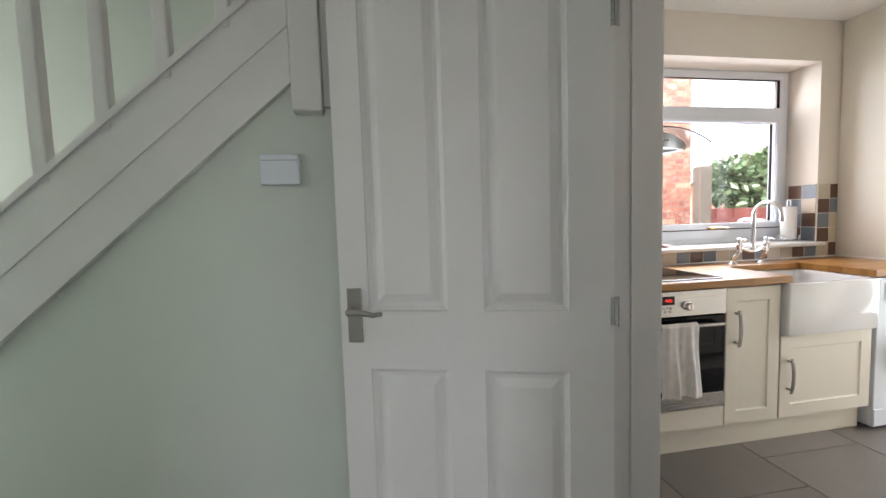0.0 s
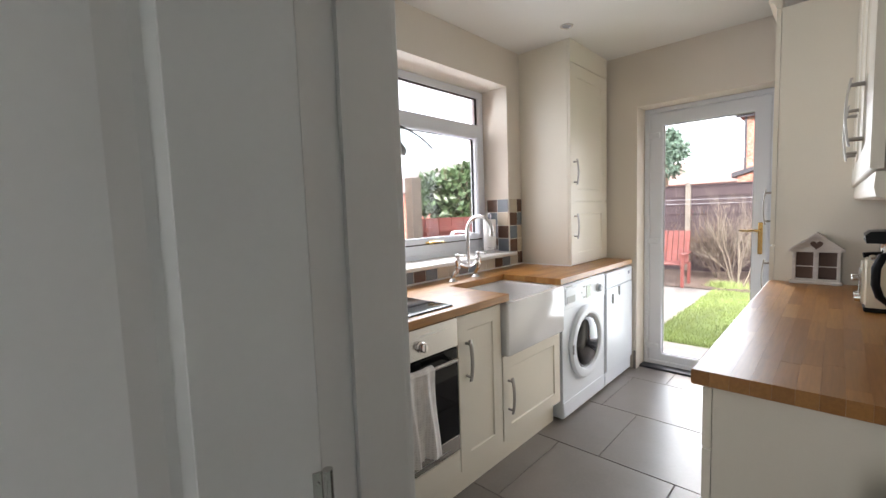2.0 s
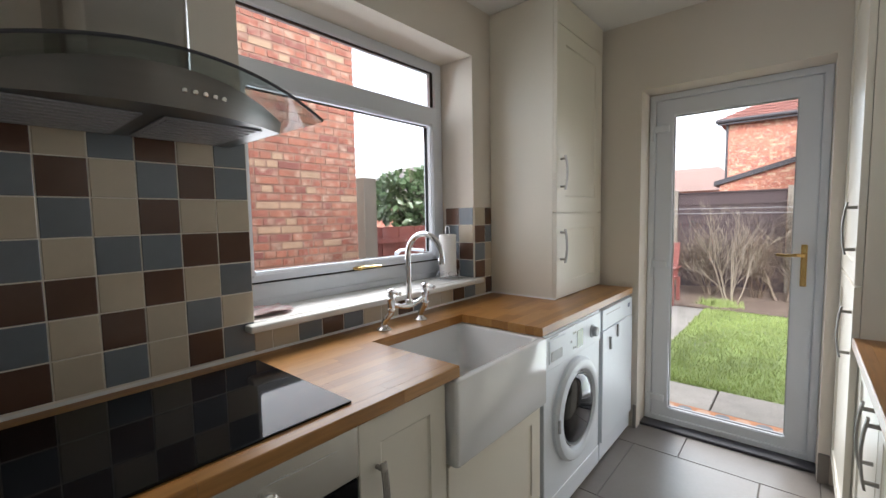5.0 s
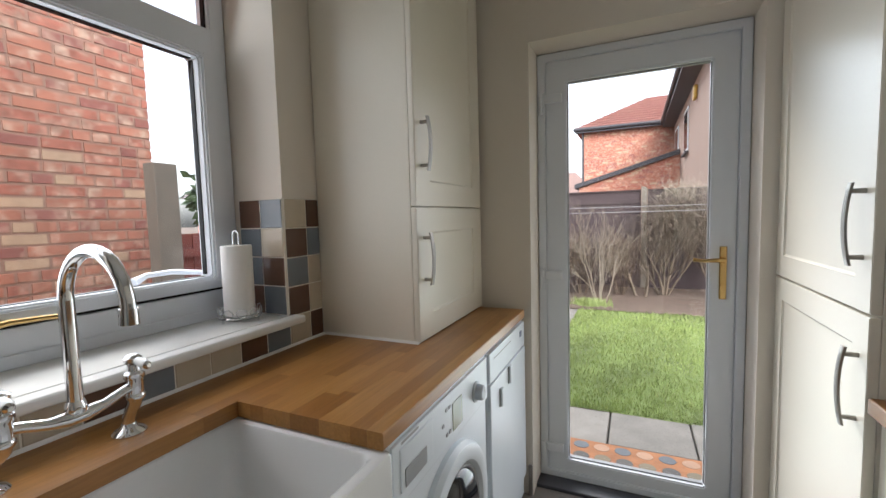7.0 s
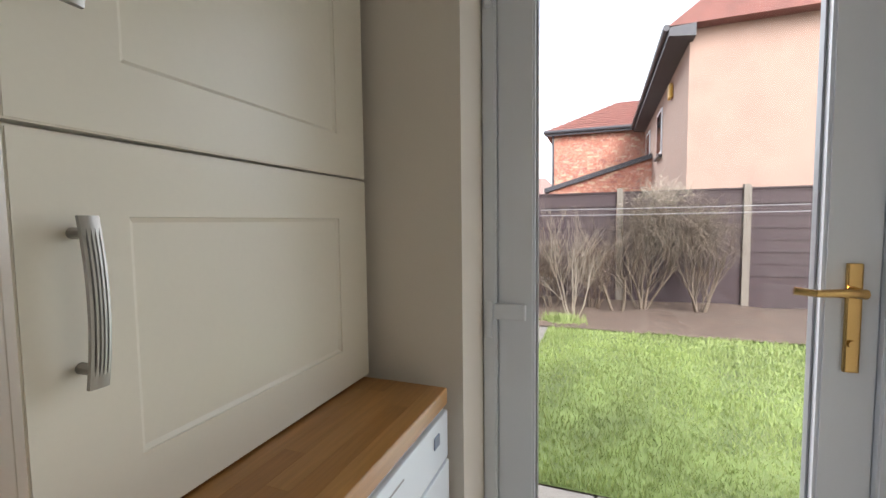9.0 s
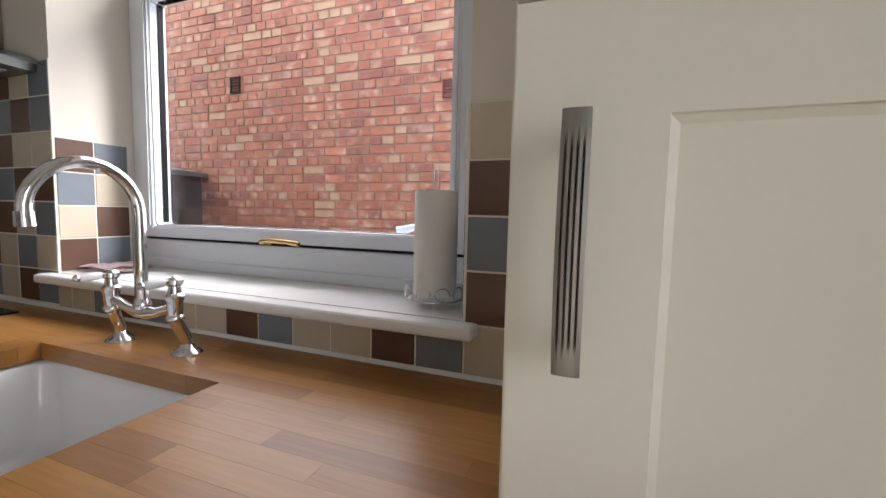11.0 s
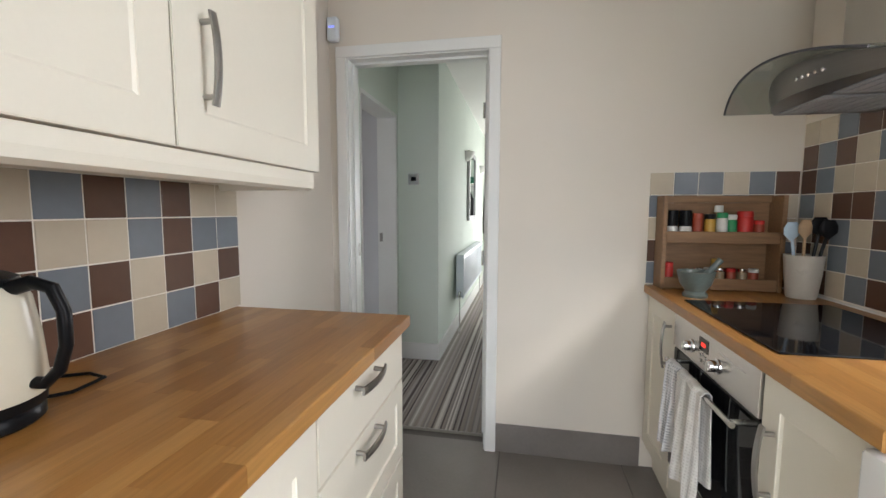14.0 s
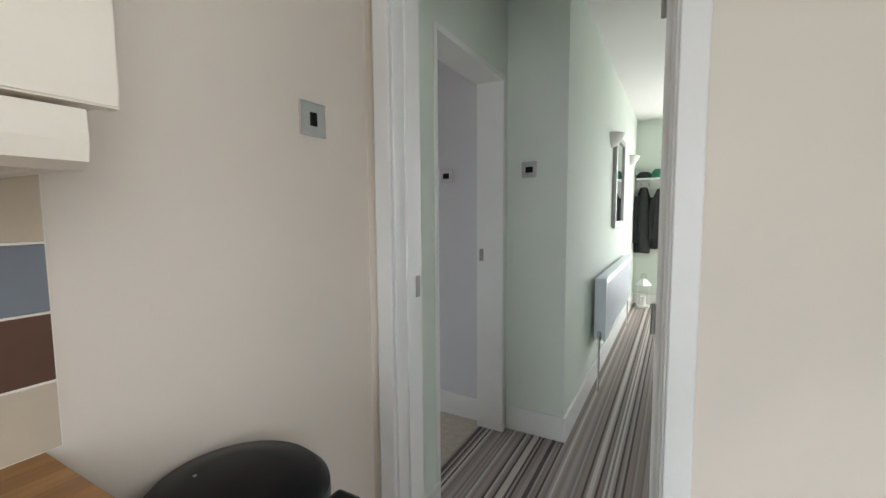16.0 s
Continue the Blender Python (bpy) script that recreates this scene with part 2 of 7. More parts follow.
M_CARPET = stripe_carpet("striped_carpet")
M_BEIGEC = mat("beige_carpet", (0.40, 0.36, 0.29), 0.95, var=0.15, scale=30, bump=0.5, fine=300)
M_PINE = mat("worn_pine", (0.25, 0.142, 0.07), 0.55, var=0.25, scale=6, stretch=(1.5, 14, 14), bump=0.08)
M_PAPER = mat("kitchen_paper", (0.80, 0.79, 0.77), 0.9, var=0.03, bump=0.15, fine=120)
M_BRICK = mat("red_facing_brick", (0.45, 0.175, 0.125), 0.85, var=0.4, scale=14, bump=0.5, fine=70, per_piece=0.2, blotch=(0.62, 0.43, 0.33))
M_BRICK2 = mat("orange_facing_brick", (0.48, 0.205, 0.14), 0.85, var=0.25, scale=9, bump=0.5, fine=70, per_piece=0.15, blotch=(0.62, 0.43, 0.33))
M_BRICK3 = mat("buff_facing_brick", (0.56, 0.39, 0.27), 0.85, var=0.2, scale=9, bump=0.5, fine=70, per_piece=0.15)
M_BRICK4 = mat("purple_facing_brick", (0.36, 0.145, 0.12), 0.85, var=0.25, scale=9, bump=0.5, fine=70, per_piece=0.2, blotch=(0.62, 0.43, 0.33))
M_MORTAR = mat("lime_mortar", (0.37, 0.23, 0.18), 0.95, var=0.2, scale=12, bump=0.4)
M_GRASS = mat("lawn_soil", (0.14, 0.19, 0.055), 0.95, var=0.5, scale=2.5, bump=0.8, fine=90)
M_BLADE = mat("grass_blades", (0.25, 0.315, 0.105), 0.6, var=0.4, scale=1.2, bump=0)
M_SLAB = mat("concrete_slab", (0.235, 0.22, 0.20), 0.9, var=0.25, scale=5, bump=0.35, fine=80, per_piece=0.1)
M_SOIL = mat("border_soil", (0.12, 0.085, 0.065), 0.98, var=0.4, scale=8, bump=1.0, fine=50)
M_FENCE = mat("dark_stained_fence", (0.045, 0.03, 0.033), 0.8, var=0.3, scale=4, stretch=(1, 1, 8), bump=0.2)
M_REDFENCE = mat("red_stained_fence", (0.2, 0.06, 0.05), 0.8, var=0.3, scale=4, bump=0.2)
M_POST = mat("concrete_post", (0.18, 0.16, 0.135), 0.9, var=0.2, scale=8, bump=0.3)
M_TWIG = mat("bare_twigs", (0.135, 0.105, 0.078), 0.9, var=0.3)
M_LEAF = mat("laurel_leaves", (0.10, 0.16, 0.075), 0.28, var=0.5, scale=8, bump=0.05)
M_ROOF = mat("red_roof_tile", (0.22, 0.095, 0.08), 0.8, var=0.25, scale=5, bump=0.3)
M_DARKTRIM = mat("dark_gutter", (0.05, 0.05, 0.06), 0.5, var=0.1)
M_RENDER = mat("pinkish_render", (0.34, 0.235, 0.19), 0.9, var=0.12, scale=3, bump=0.3)
M_TERRA = mat("orange_coir", (0.34, 0.15, 0.07), 0.95, var=0.25, scale=14, bump=0.2)


# ---- mesh helpers ----
def obj(name, bm, material, parent=None, label="", smooth=False):
    me = bpy.data.meshes.new(name)
    bm.normal_update()
    bm.to_mesh(me)
    bm.free()
    for mm in material if isinstance(material, (list, tuple)) else [material]:
        me.materials.append(mm)
    if smooth:
        me.shade_smooth()
        me.set_sharp_from_angle(angle=radians(38))
    ob = new(name, me)
    if parent is not None:
        ob.parent = parent
        ob.matrix_parent_inverse = parent.matrix_world.inverted()
    if label:
        ob["label"] = label
    return ob


def part(name, bm, material, parent, label="", smooth=False):
    return obj(name, bm, material, parent, label, smooth)


def thing(name, at, label, category, group="", kind=""):
    """An Empty at the base of a thing; its parts are modelled in world places."""
    ob = new(name)
    ob.empty_display_size = 0.05
    ob.location = at
    bpy.context.view_layer.update()
    ob.matrix_world = Matrix.Translation(at)
    return tagged(ob, label, category, group, kind)


def add_box(bm, x0, y0, z0, x1, y1, z1, bevel=0.0, seg=1, mi=0):
    vs = [bm.verts.new((x, y, z)) for z in (z0, z1) for x, y in ((x0, y0), (x1, y0), (x1, y1), (x0, y1))]
    fs = [bm.faces.new([vs[i] for i in f]) for f in ((3, 2, 1, 0), (4, 5, 6, 7), (0, 1, 5, 4), (1, 2, 6, 5), (2, 3, 7, 6), (3, 0, 4, 7))]
    for f in fs:
        f.material_index = mi
    if bevel:
        es = list({e for f in fs for e in f.edges})
        r = bmesh.ops.bevel(bm, geom=es, offset=bevel, segments=seg, profile=0.6, affect="EDGES")
        for f in r["faces"]:
            f.material_index = mi
    return vs


def boxes(*bs, bevel=0.0, seg=1):
    bm = bmesh.new()
    for b in bs:
        add_box(bm, *b[:6], bevel=bevel, seg=seg)
    return bm


def add_cyl(bm, p, q, r0, r1=None, seg=20, caps=True):
    """A cone or cylinder from p to q."""
    p, q = Vector(p), Vector(q)
    r1 = r0 if r1 is None else r1
    d = (q - p).normalized()
    u = d.orthogonal().normalized()
    v = d.cross(u)
    rings = []
    for c, r in ((p, r0), (q, r1)):
        rings.append([bm.verts.new(c + (u * math.cos(a) + v * math.sin(a)) * r) for a in [2 * math.pi * i / seg for i in range(seg)]])
    for i in range(seg):
        bm.faces.new((rings[0][i], rings[0][(i + 1) % seg], rings[1][(i + 1) % seg], rings[1][i]))
    if caps:
        bm.faces.new(rings[0][::-1])
        bm.faces.new(rings[1])
    return rings


def cyl(p, q, r0, r1=None, seg=20):
    bm = bmesh.new()
    add_cyl(bm, p, q, r0, r1, seg)
    return bm


def add_lathe(bm, c, prof, seg=28, axis="z"):
    """Turn a profile of (radius, height) about an axis through c."""
    rings = []
    for r, h in prof:
        ring = []
        for i in range(seg):
            a = 2 * math.pi * i / seg
            o = (r * math.cos(a), r * math.sin(a), h) if axis == "z" else ((h, r * math.cos(a), r * math.sin(a)) if axis == "x" else (r * math.cos(a), h, r * math.sin(a)))
            ring.append(bm.verts.new((c[0] + o[0], c[1] + o[1], c[2] + o[2])))
        rings.append(ring)
    for a, b in zip(rings, rings[1:]):
        for i in range(seg):
            j = (i + 1) % seg
            bm.faces.new((a[i], a[j], b[j], b[i]))
    bm.faces.new(rings[0][::-1])
    bm.faces.new(rings[-1])
    bmesh.ops.recalc_face_normals(bm, faces=bm.faces[:])
    return bm


def lathe(c, prof, seg=28, axis="z"):
    return add_lathe(bmesh.new(), c, prof, seg, axis)


def add_tube(bm, pts, r, seg=10, flat=1.0):
    """A tube along a line of points. r: one radius or one per point."""
    pts = [Vector(p) for p in pts]
    rs = r if isinstance(r, (list, tuple)) else [r] * len(pts)
    rings, up = [], None
    for i, p in enumerate(pts):
        d = (pts[min(i + 1, len(pts) - 1)] - pts[max(i - 1, 0)]).normalized()
        if up is None:
            up = d.orthogonal().normalized()
        up = (up - d * up.dot(d)).normalized()
        v = d.cross(up)
        rings.append([bm.verts.new(p + (up * math.cos(2 * math.pi * k / seg) + v * math.sin(2 * math.pi * k / seg) * flat) * rs[i]) for k in range(seg)])
    for a, b in zip(rings, rings[1:]):
        for i in range(seg):
            j = (i + 1) % seg
            bm.faces.new((a[i], a[j], b[j], b[i]))
    bm.faces.new(rings[0][::-1])
    bm.faces.new(rings[-1])
    return bm


def tube(pts, r, seg=10, flat=1.0):
    return add_tube(bmesh.new(), pts, r, seg, flat)


def add_prism(bm, outline, axis, a, b):
    """Extrude an outline (pairs in the two other axes, in order) along an axis from a to b."""
    def at(p, t):
        return {"x": (t, p[0], p[1]), "y": (p[0], t, p[1]), "z": (p[0], p[1], t)}[axis]
    lo, hi = [bm.verts.new(at(p, a)) for p in outline], [bm.verts.new(at(p, b)) for p in outline]
    n = len(outline)
    for i in range(n):
        bm.faces.new((lo[i], lo[(i + 1) % n], hi[(i + 1) % n], hi[i]))
    bm.faces.new(lo[::-1])
    bm.faces.new(hi)
    bmesh.ops.recalc_face_normals(bm, faces=bm.faces[:])
    return bm


def prism(outline, axis, a, b):
    return add_prism(bmesh.new(), outline, axis, a, b)


def setting(name, bm, material, label, category):
    return tagged(obj(name, bm, material), label, category, kind="structure")


# ---- plan ----
XE, YN, ZC = 2.205, 3.13, 2.51           # inner faces of the east and north walls, ceiling
WT, WTB = 0.91, 0.872                    # worktop top and underside
XF = 0.60                                # fronts of the units under the window
XR = 1.555                               # front edge of the other worktop
WY0, WY1, WZ0, WZ1 = 1.018, 2.287, 1.0, 2.24   # window opening
DX0, DX1, DZ = 0.645, 1.505, 2.10        # back door opening
HX0, HX1, HZ = 1.375, 2.10, 2.03         # doorway to the hall, inside the lining
XH = 1.873                               # hall wall with the radiator
XS = 2.21                                # wall with the side opening
XT = 2.362                               # its side-room face
YT = -1.24                               # short wall with the thermostat

# kitchen shell
setting("wall_west", boxes((-0.3, -0.13, 0, 0, WY0, 2.65), (-0.3, WY1, 0, 0, YN + 0.32, 2.65), (-0.3, WY0, 0, 0, WY1, WZ0 - 0.03), (-0.3, WY0, WZ1, 0, WY1, 2.65)), M_WALL, "warm magnolia painted kitchen wall with a window opening", "wall")
setting("wall_north", boxes((0, YN, 0, DX0, YN + 0.32, 2.65), (DX1, YN, 0, XE + 0.2, YN + 0.32, 2.65), (DX0, YN, DZ, DX1, YN + 0.32, 2.65)), M_WALL, "warm magnolia painted end wall round the back door", "wall")
setting("wall_east", boxes((XE, 0.0, 0, XE + 0.2, YN, 2.65)), M_WALL, "warm magnolia painted wall beside the worktop", "wall")
setting("wall_south", boxes((0, -0.06, 0, HX0 - 0.03, 0, 2.65), (HX1 + 0.03, -0.06, 0, XE + 0.2, 0, 2.65), (HX0 - 0.03, -0.06, HZ + 0.03, HX1 + 0.03, 0, 2.65)), M_WALL, "warm magnolia painted wall with the doorway to the hall", "wall")
setting("wall_south_hall_side", boxes((0, -0.13, 0, HX0 - 0.03, -0.06, 2.65), (HX1 + 0.03, -0.13, 0, XE + 0.2, -0.06, 2.65), (HX0 - 0.03, -0.13, HZ + 0.03, HX1 + 0.03, -0.06, 2.65)), M_MINT, "pale mint painted hall side of the kitchen wall", "wall")
setting("ceiling_kitchen", boxes((0, 0, ZC, XE, YN, ZC + 0.1)), M_CEIL, "white painted kitchen ceiling", "ceiling")

# hall and side room shell
setting("wall_hall_west", boxes((-0.3, -5.5, 0, -0.1, -0.13, 5.2)), M_MINT, "pale mint painted wall beside the stairs", "wall")
setting("wall_hall_east", boxes((XH, -5.4, 0, XH + 0.15, YT - 0.1, 2.65)), M_MINT, "pale mint painted hall wall with a radiator", "wall")
setting("wall_thermostat", boxes((XH, YT - 0.1, 0, XT, YT, 2.65)), M_MINT, "short pale mint painted wall with a thermostat", "wall")
SD0, SD1, SDZ = -0.42, -1.2, 2.02
setting("wall_side_opening", boxes((XS, SD0, 0, XT, -0.13, 2.65), (XS, SD1, SDZ, XT, SD0, 2.65), (XS, YT, 0, XT, SD1, 2.65)), M_MINT, "pale mint painted wall with an opening to a side room", "wall")
# The gap from x 0.25 to 1.15 is assumed, to hold the hall lamp.
setting("wall_hall_end", boxes((-0.3, -5.5, 0, 0.25, -5.35, 5.2), (1.15, -5.5, 0, XH + 0.15, -5.35, 5.2), (0.25, -5.5, 2.2, 1.15, -5.35, 5.2)), M_MINT, "pale painted wall at the far end of the hall", "wall")
setting("ceiling_hall", boxes((1.0, -5.4, ZC, XT, -0.06, ZC + 0.1), (-0.1, -5.4, ZC, 1.0, -3.3, ZC + 0.1)), M_CEIL, "white painted hall ceiling", "ceiling")
setting("ceiling_stairwell", boxes((-0.3, -3.3, 5.1, 1.0, -0.06, 5.2)), M_CEIL, "white painted ceiling over the stairs", "ceiling")
setting("wall_landing", boxes((1.0, -3.4, ZC + 0.1, 1.1, -0.06, 5.2), (-0.3, -3.4, ZC + 0.1, 1.0, -3.3, 5.2), (-0.3, -0.13, 2.65, 1.0, -0.03, 5.2)), M_MINT, "pale mint painted stairwell walls", "wall")
# The opening at x 4.8 is unseen and only holds the added lamp.
setting("wall_side_room", boxes((XT, YT - 0.1, 0, 4.8, YT, 2.65), (XE + 0.2, -0.2, 0, 4.9, -0.1, 2.65), (4.8, YT - 0.1, 0, 4.9, -1.1, 2.65), (4.8, -0.35, 0, 4.9, -0.2, 2.65), (4.8, -1.1, 0, 4.9, -0.35, 0.8), (4.8, -1.1, 2.05, 4.9, -0.35, 2.65)), M_LILAC, "pale grey painted walls of the side room", "wall")
setting("ceiling_side_room", boxes((XT, YT, ZC, 4.8, -0.2, ZC + 0.1)), M_CEIL, "white painted side room ceiling", "ceiling")
setting("floor_hall", boxes((-0.1, -5.35, -0.1, XT - 0.006, -0.13, 0.004)), M_CARPET, "striped loop-pile hall carpet in cream, taupe and brown", "carpet")
setting("floor_side_room", boxes((XT - 0.004, YT, -0.1, 4.8, -0.2, 0.005)), M_BEIGEC, "plain beige side room carpet", "carpet")
setting("floor_kitchen", boxes((0, -0.13, -0.1, XE, YN + 0.2, -0.004)), M_GROUT_F, "grouted bed of the kitchen floor tiles", "floor")


# ---- fitted units ----
def bar_handle(parent, p, axis, length=0.19, out=(1, 0, 0), name="handle"):
    """Bowed brushed bar handle with fluted middle. p: centre on the door face; axis: 'y' or 'z' of its length."""
    p, o = Vector(p), Vector(out)
    d = Vector((0, 0, 1)) if axis == "z" else Vector((0, 1, 0))
    w = d.cross(o)
    bm = bmesh.new()
    n = 14
    sec = []
    for i in range(n + 1):
        s = i / n * 2 - 1
        h = 0.026 + 0.010 * (1 - s * s)
        c = p + d * (s * length / 2) + o * h
        hw, th = 0.0095, 0.0042
        flut = 0.0022 if abs(s) < 0.78 else 0.0
        ring = []
        for u, k in ((-1, 1), (-0.72, 1), (-0.62, 0), (-0.52, 1), (-0.3, 1), (-0.2, 0), (-0.1, 1), (0.1, 1), (0.2, 0), (0.3, 1), (0.52, 1), (0.62, 0), (0.72, 1), (1, 1)):
            ring.append(bm.verts.new(c + w * (hw * u) + o * (th * (1 - 0.35 * u * u) - (flut if k == 0 else 0))))
        for u in (1, -1):
            ring.append(bm.verts.new(c + w * (hw * u) - o * (th * 0.6)))
        sec.append(ring)
    for a, b in zip(sec, sec[1:]):
        for i in range(len(a)):
            j = (i + 1) % len(a)
            bm.faces.new((a[i], a[j], b[j], b[i]))
    bm.faces.new(sec[0][::-1])
    bm.faces.new(sec[-1])
    for s in (-0.8, 0.8):
        q = p + d * (s * length / 2)
        add_cyl(bm, q - o * 0.002, q + o * 0.030, 0.0065, 0.0055, 10)
    bmesh.ops.recalc_face_normals(bm, faces=bm.faces[:])
    return part(name, bm, M_NICKEL, parent, "bowed fluted brushed nickel handle")


def shaker_bm(axis, f, a0, a1, z0, z1, sgn, rail=0.075, th=0.02, rec=0.006):
    """Framed door or drawer front, one mesh. axis: which axis it faces ('x'/'y'); f: its outer face; sgn: way it faces."""
    bm = bmesh.new()
    lo, hi = sorted((f - sgn * th, f))
    if axis == "x":
        add_box(bm, lo, a0, z0, hi, a1, z1)
    else:
        add_box(bm, a0, lo, z0, a1, hi, z1)
    bm.normal_update()
    k = 0 if axis == "x" else 1
    front = [q for q in bm.faces if q.normal[k] * sgn > 0.9]
    rim = [e for q in front for e in q.edges]
    if rail:
        rs, rt = rail if isinstance(rail, tuple) else (rail, rail)
        bmesh.ops.inset_region(bm, faces=front, thickness=min(rs, rt), use_even_offset=True)
        am, zm = (a0 + a1) / 2, (z0 + z1) / 2
        for v in front[0].verts:
            j = 1 if axis == "x" else 0
            v.co[j] = a0 + rs if v.co[j] < am else a1 - rs
            v.co.z = z0 + rt if v.co.z < zm else z1 - rt
        bmesh.ops.inset_region(bm, faces=front, thickness=0.0008, depth=-rec * 0.45, use_even_offset=True)
        bmesh.ops.inset_region(bm, faces=front, thickness=0.006, depth=-rec * 0.55, use_even_offset=True)
    bmesh.ops.bevel(bm, geom=rim, offset=0.002, segments=2, affect="EDGES")
    return bm


def base_unit(name, y0, y1, label, handle_at, z0=0.142, z1=0.862, rail=0.07):
    u = thing(name, (0.3, (y0 + y1) / 2, 0), label, "kitchen cabinet", "base units under the window")
    part("body", boxes((0.02, y0 + 0.002, 0.14, XF - 0.022, y1 - 0.002, min(z1 + 0.006, WTB - 0.002))), M_CREAM, u)
    d = part("door", shaker_bm("x", XF, y0 + 0.002, y1 - 0.002, z0, z1, 1, rail), M_CREAM, u)
    if handle_at:
        bar_handle(d, (XF, *handle_at), "z")
    return u


OV0, OV1 = 0.375, 0.985
base_unit("corner_cupboard", 0.012, OV0, "cream painted narrow shaker cupboard beside the oven", (OV0 - 0.045, 0.72))
base_unit("base_cupboard", OV1, 1.318, "cream painted shaker cupboard between oven and sink", (1.042, 0.656))
base_unit("sink_cupboard", 1.322, 1.925, "cream painted low shaker cupboard under the sink", (1.37, 0.376), z1=0.588)
tagged(obj("plinth", boxes((XF - 0.07, 0.012, 0, XF - 0.052, 1.925, 0.138), bevel=0.0015), M_CREAM), "cream painted kick board under the base units", "kick board")

# worktop under the window: one mesh with the sink cut out of its front
stave_cache = {}


def staves(top, x0, x1, y0, y1, seed, edge, gap=None, width=0.0415):
    """Oak staves glued side by side along y, with a rounded nosing at the front edge. gap: (x, y0, y1) of a cut-out open to the front."""
    rnd = random.Random(seed)
    sg = 1 if edge == "high" else -1
    nw = 0.04
    n0 = x1 - nw if sg > 0 else x0
    runs = [(y0, y1)] if gap is None else [(y0, gap[1]), (gap[2], y1)]
    for a, b in runs:
        f, q, r = (x1, x1 - nw + 0.0003, 0.005) if sg > 0 else (x0, x0 + nw - 0.0003, 0.005)
        arc = [(f - sg * r * (1 - math.sin(t)), WT - 0.0002 - r * (1 - math.cos(t))) for t in [radians(15 * k) for k in range(7)]]
        out = [(q, WT - 0.0002)] + arc + [(x_, WTB + WT - 0.0002 - z_) for x_, z_ in arc[::-1]] + [(q, WTB)]
        c = a
        while c < b:
            e = min(b, c + rnd.choice((0.34, 0.5, 0.62)))
            e = b if b - e < 0.12 else e
            part("nosing", prism(out, "y", c, e - 0.0003), M_OAK, top)
            c = e
    lo, hi = (x0, n0) if sg > 0 else (n0 + nw, x1)
    cols = round((hi - lo) / width)
    w = (hi - lo) / cols
    for c in range(cols):
        xa = lo + c * w
        y = y0 - rnd.uniform(0.0, 0.3)
        while y < y1:
            ln = rnd.choice((0.26, 0.34, 0.42, 0.55))
            a, b = max(y, y0), min(y + ln, y1)
            y += ln
            spans = [(a, b)]
            if gap and xa + w / 2 > gap[0]:
                spans = [(a, min(b, gap[1])), (max(a, gap[2]), b)]
            for p, q in spans:
                if q - p < 0.015:
                    continue
                k = (round(w, 4), round(q - p, 3))
                if k not in stave_cache:
                    bm = boxes((0, 0, WTB, w - 0.0003, q - p - 0.0003, WT - 0.0002))
                    me = bpy.data.meshes.new("stave")
                    bm.to_mesh(me)
                    bm.free()
                    me.materials.append(M_OAK)
                    stave_cache[k] = me
                ob = new("stave", stave_cache[k])
                ob.parent = top
                ob.location = Vector((xa, p, 0)) - top.location


SK0, SK1, SKX = 1.36, 1.902, 0.207
wt = thing("worktop", (0.3, 1.5, WTB), "oiled oak block worktop with a sink cut-out", "worktop", "oak worktops")
staves(wt, 0.002, 0.622, 0.004, YN - 0.045, 5, "high", (SKX, SK0, SK1))

# other side
wt = thing("worktop", (1.9, 1.6, WTB), "oiled oak block worktop under wall cupboards", "worktop", "oak worktops")
staves(wt, XR, XE - 0.002, 0.797, 2.437, 8, "low")
XRF = XR + 0.022


def drawer_unit(y0, y1):
    u = thing("drawer_unit", (1.9, (y0 + y1) / 2, 0), "cream painted unit with three drawers", "kitchen cabinet", "base units opposite the window")
    part("body", boxes((XRF + 0.022, y0, 0.14, XE - 0.01, y1 - 0.002, WTB - 0.002)), M_CREAM, u)
    for z0, z1 in ((0.142, 0.435), (0.44, 0.70), (0.705, 0.862)):
        d = part("drawer_front", shaker_bm("x", XRF, y0 + 0.002, y1 - 0.003, z0, z1, -1, 0.06 if z1 < 0.8 else 0), M_CREAM, u)
        bar_handle(d, (XRF, 1.145, z1 - 0.028), "y", 0.16, (-1, 0, 0))
    return u


drawer_unit(0.815, 1.40)
for a, b, hy in ((1.40, 1.92, 1.86), (1.92, 2.435, 1.98)):
    u = thing("base_cupboard", (1.9, (a + b) / 2, 0), "cream painted shaker cupboard under the worktop", "kitchen cabinet", "base units opposite the window")
    part("body", boxes((XRF + 0.022, a + 0.001, 0.14, XE - 0.01, b - 0.002, WTB - 0.002)), M_CREAM, u)
    d = part("door", shaker_bm("x", XRF, a + 0.002, b - 0.003, 0.142, 0.862, -1), M_CREAM, u)
    bar_handle(d, (XRF, hy, 0.74), "z", 0.19, (-1, 0, 0))
tagged(obj("plinth", boxes((XRF + 0.05, 0.83, 0, XRF + 0.068, 2.435, 0.138)), M_CREAM), "cream painted kick board opposite the window", "kick board")

# wall cupboards
XW = 1.856
for a, b, hy in ((0.815, 1.40, 1.32), (1.40, 1.87, 1.80), (1.87, 2.437, 1.94)):
    u = thing("wall_cupboard", (2.0, (a + b) / 2, 1.39), "cream painted shaker wall cupboard", "kitchen cabinet", "wall cupboards")
    part("body", boxes((XW + 0.022, a + 0.001, 1.387, XE - 0.004, b - 0.001, 2.30)), M_CREAM, u)
    d = part("door", shaker_bm("x", XW, a + 0.002, b - 0.002, 1.38, 2.305, -1), M_CREAM, u)
    bar_handle(d, (XW, hy, 1.568), "z", 0.19, (-1, 0, 0))
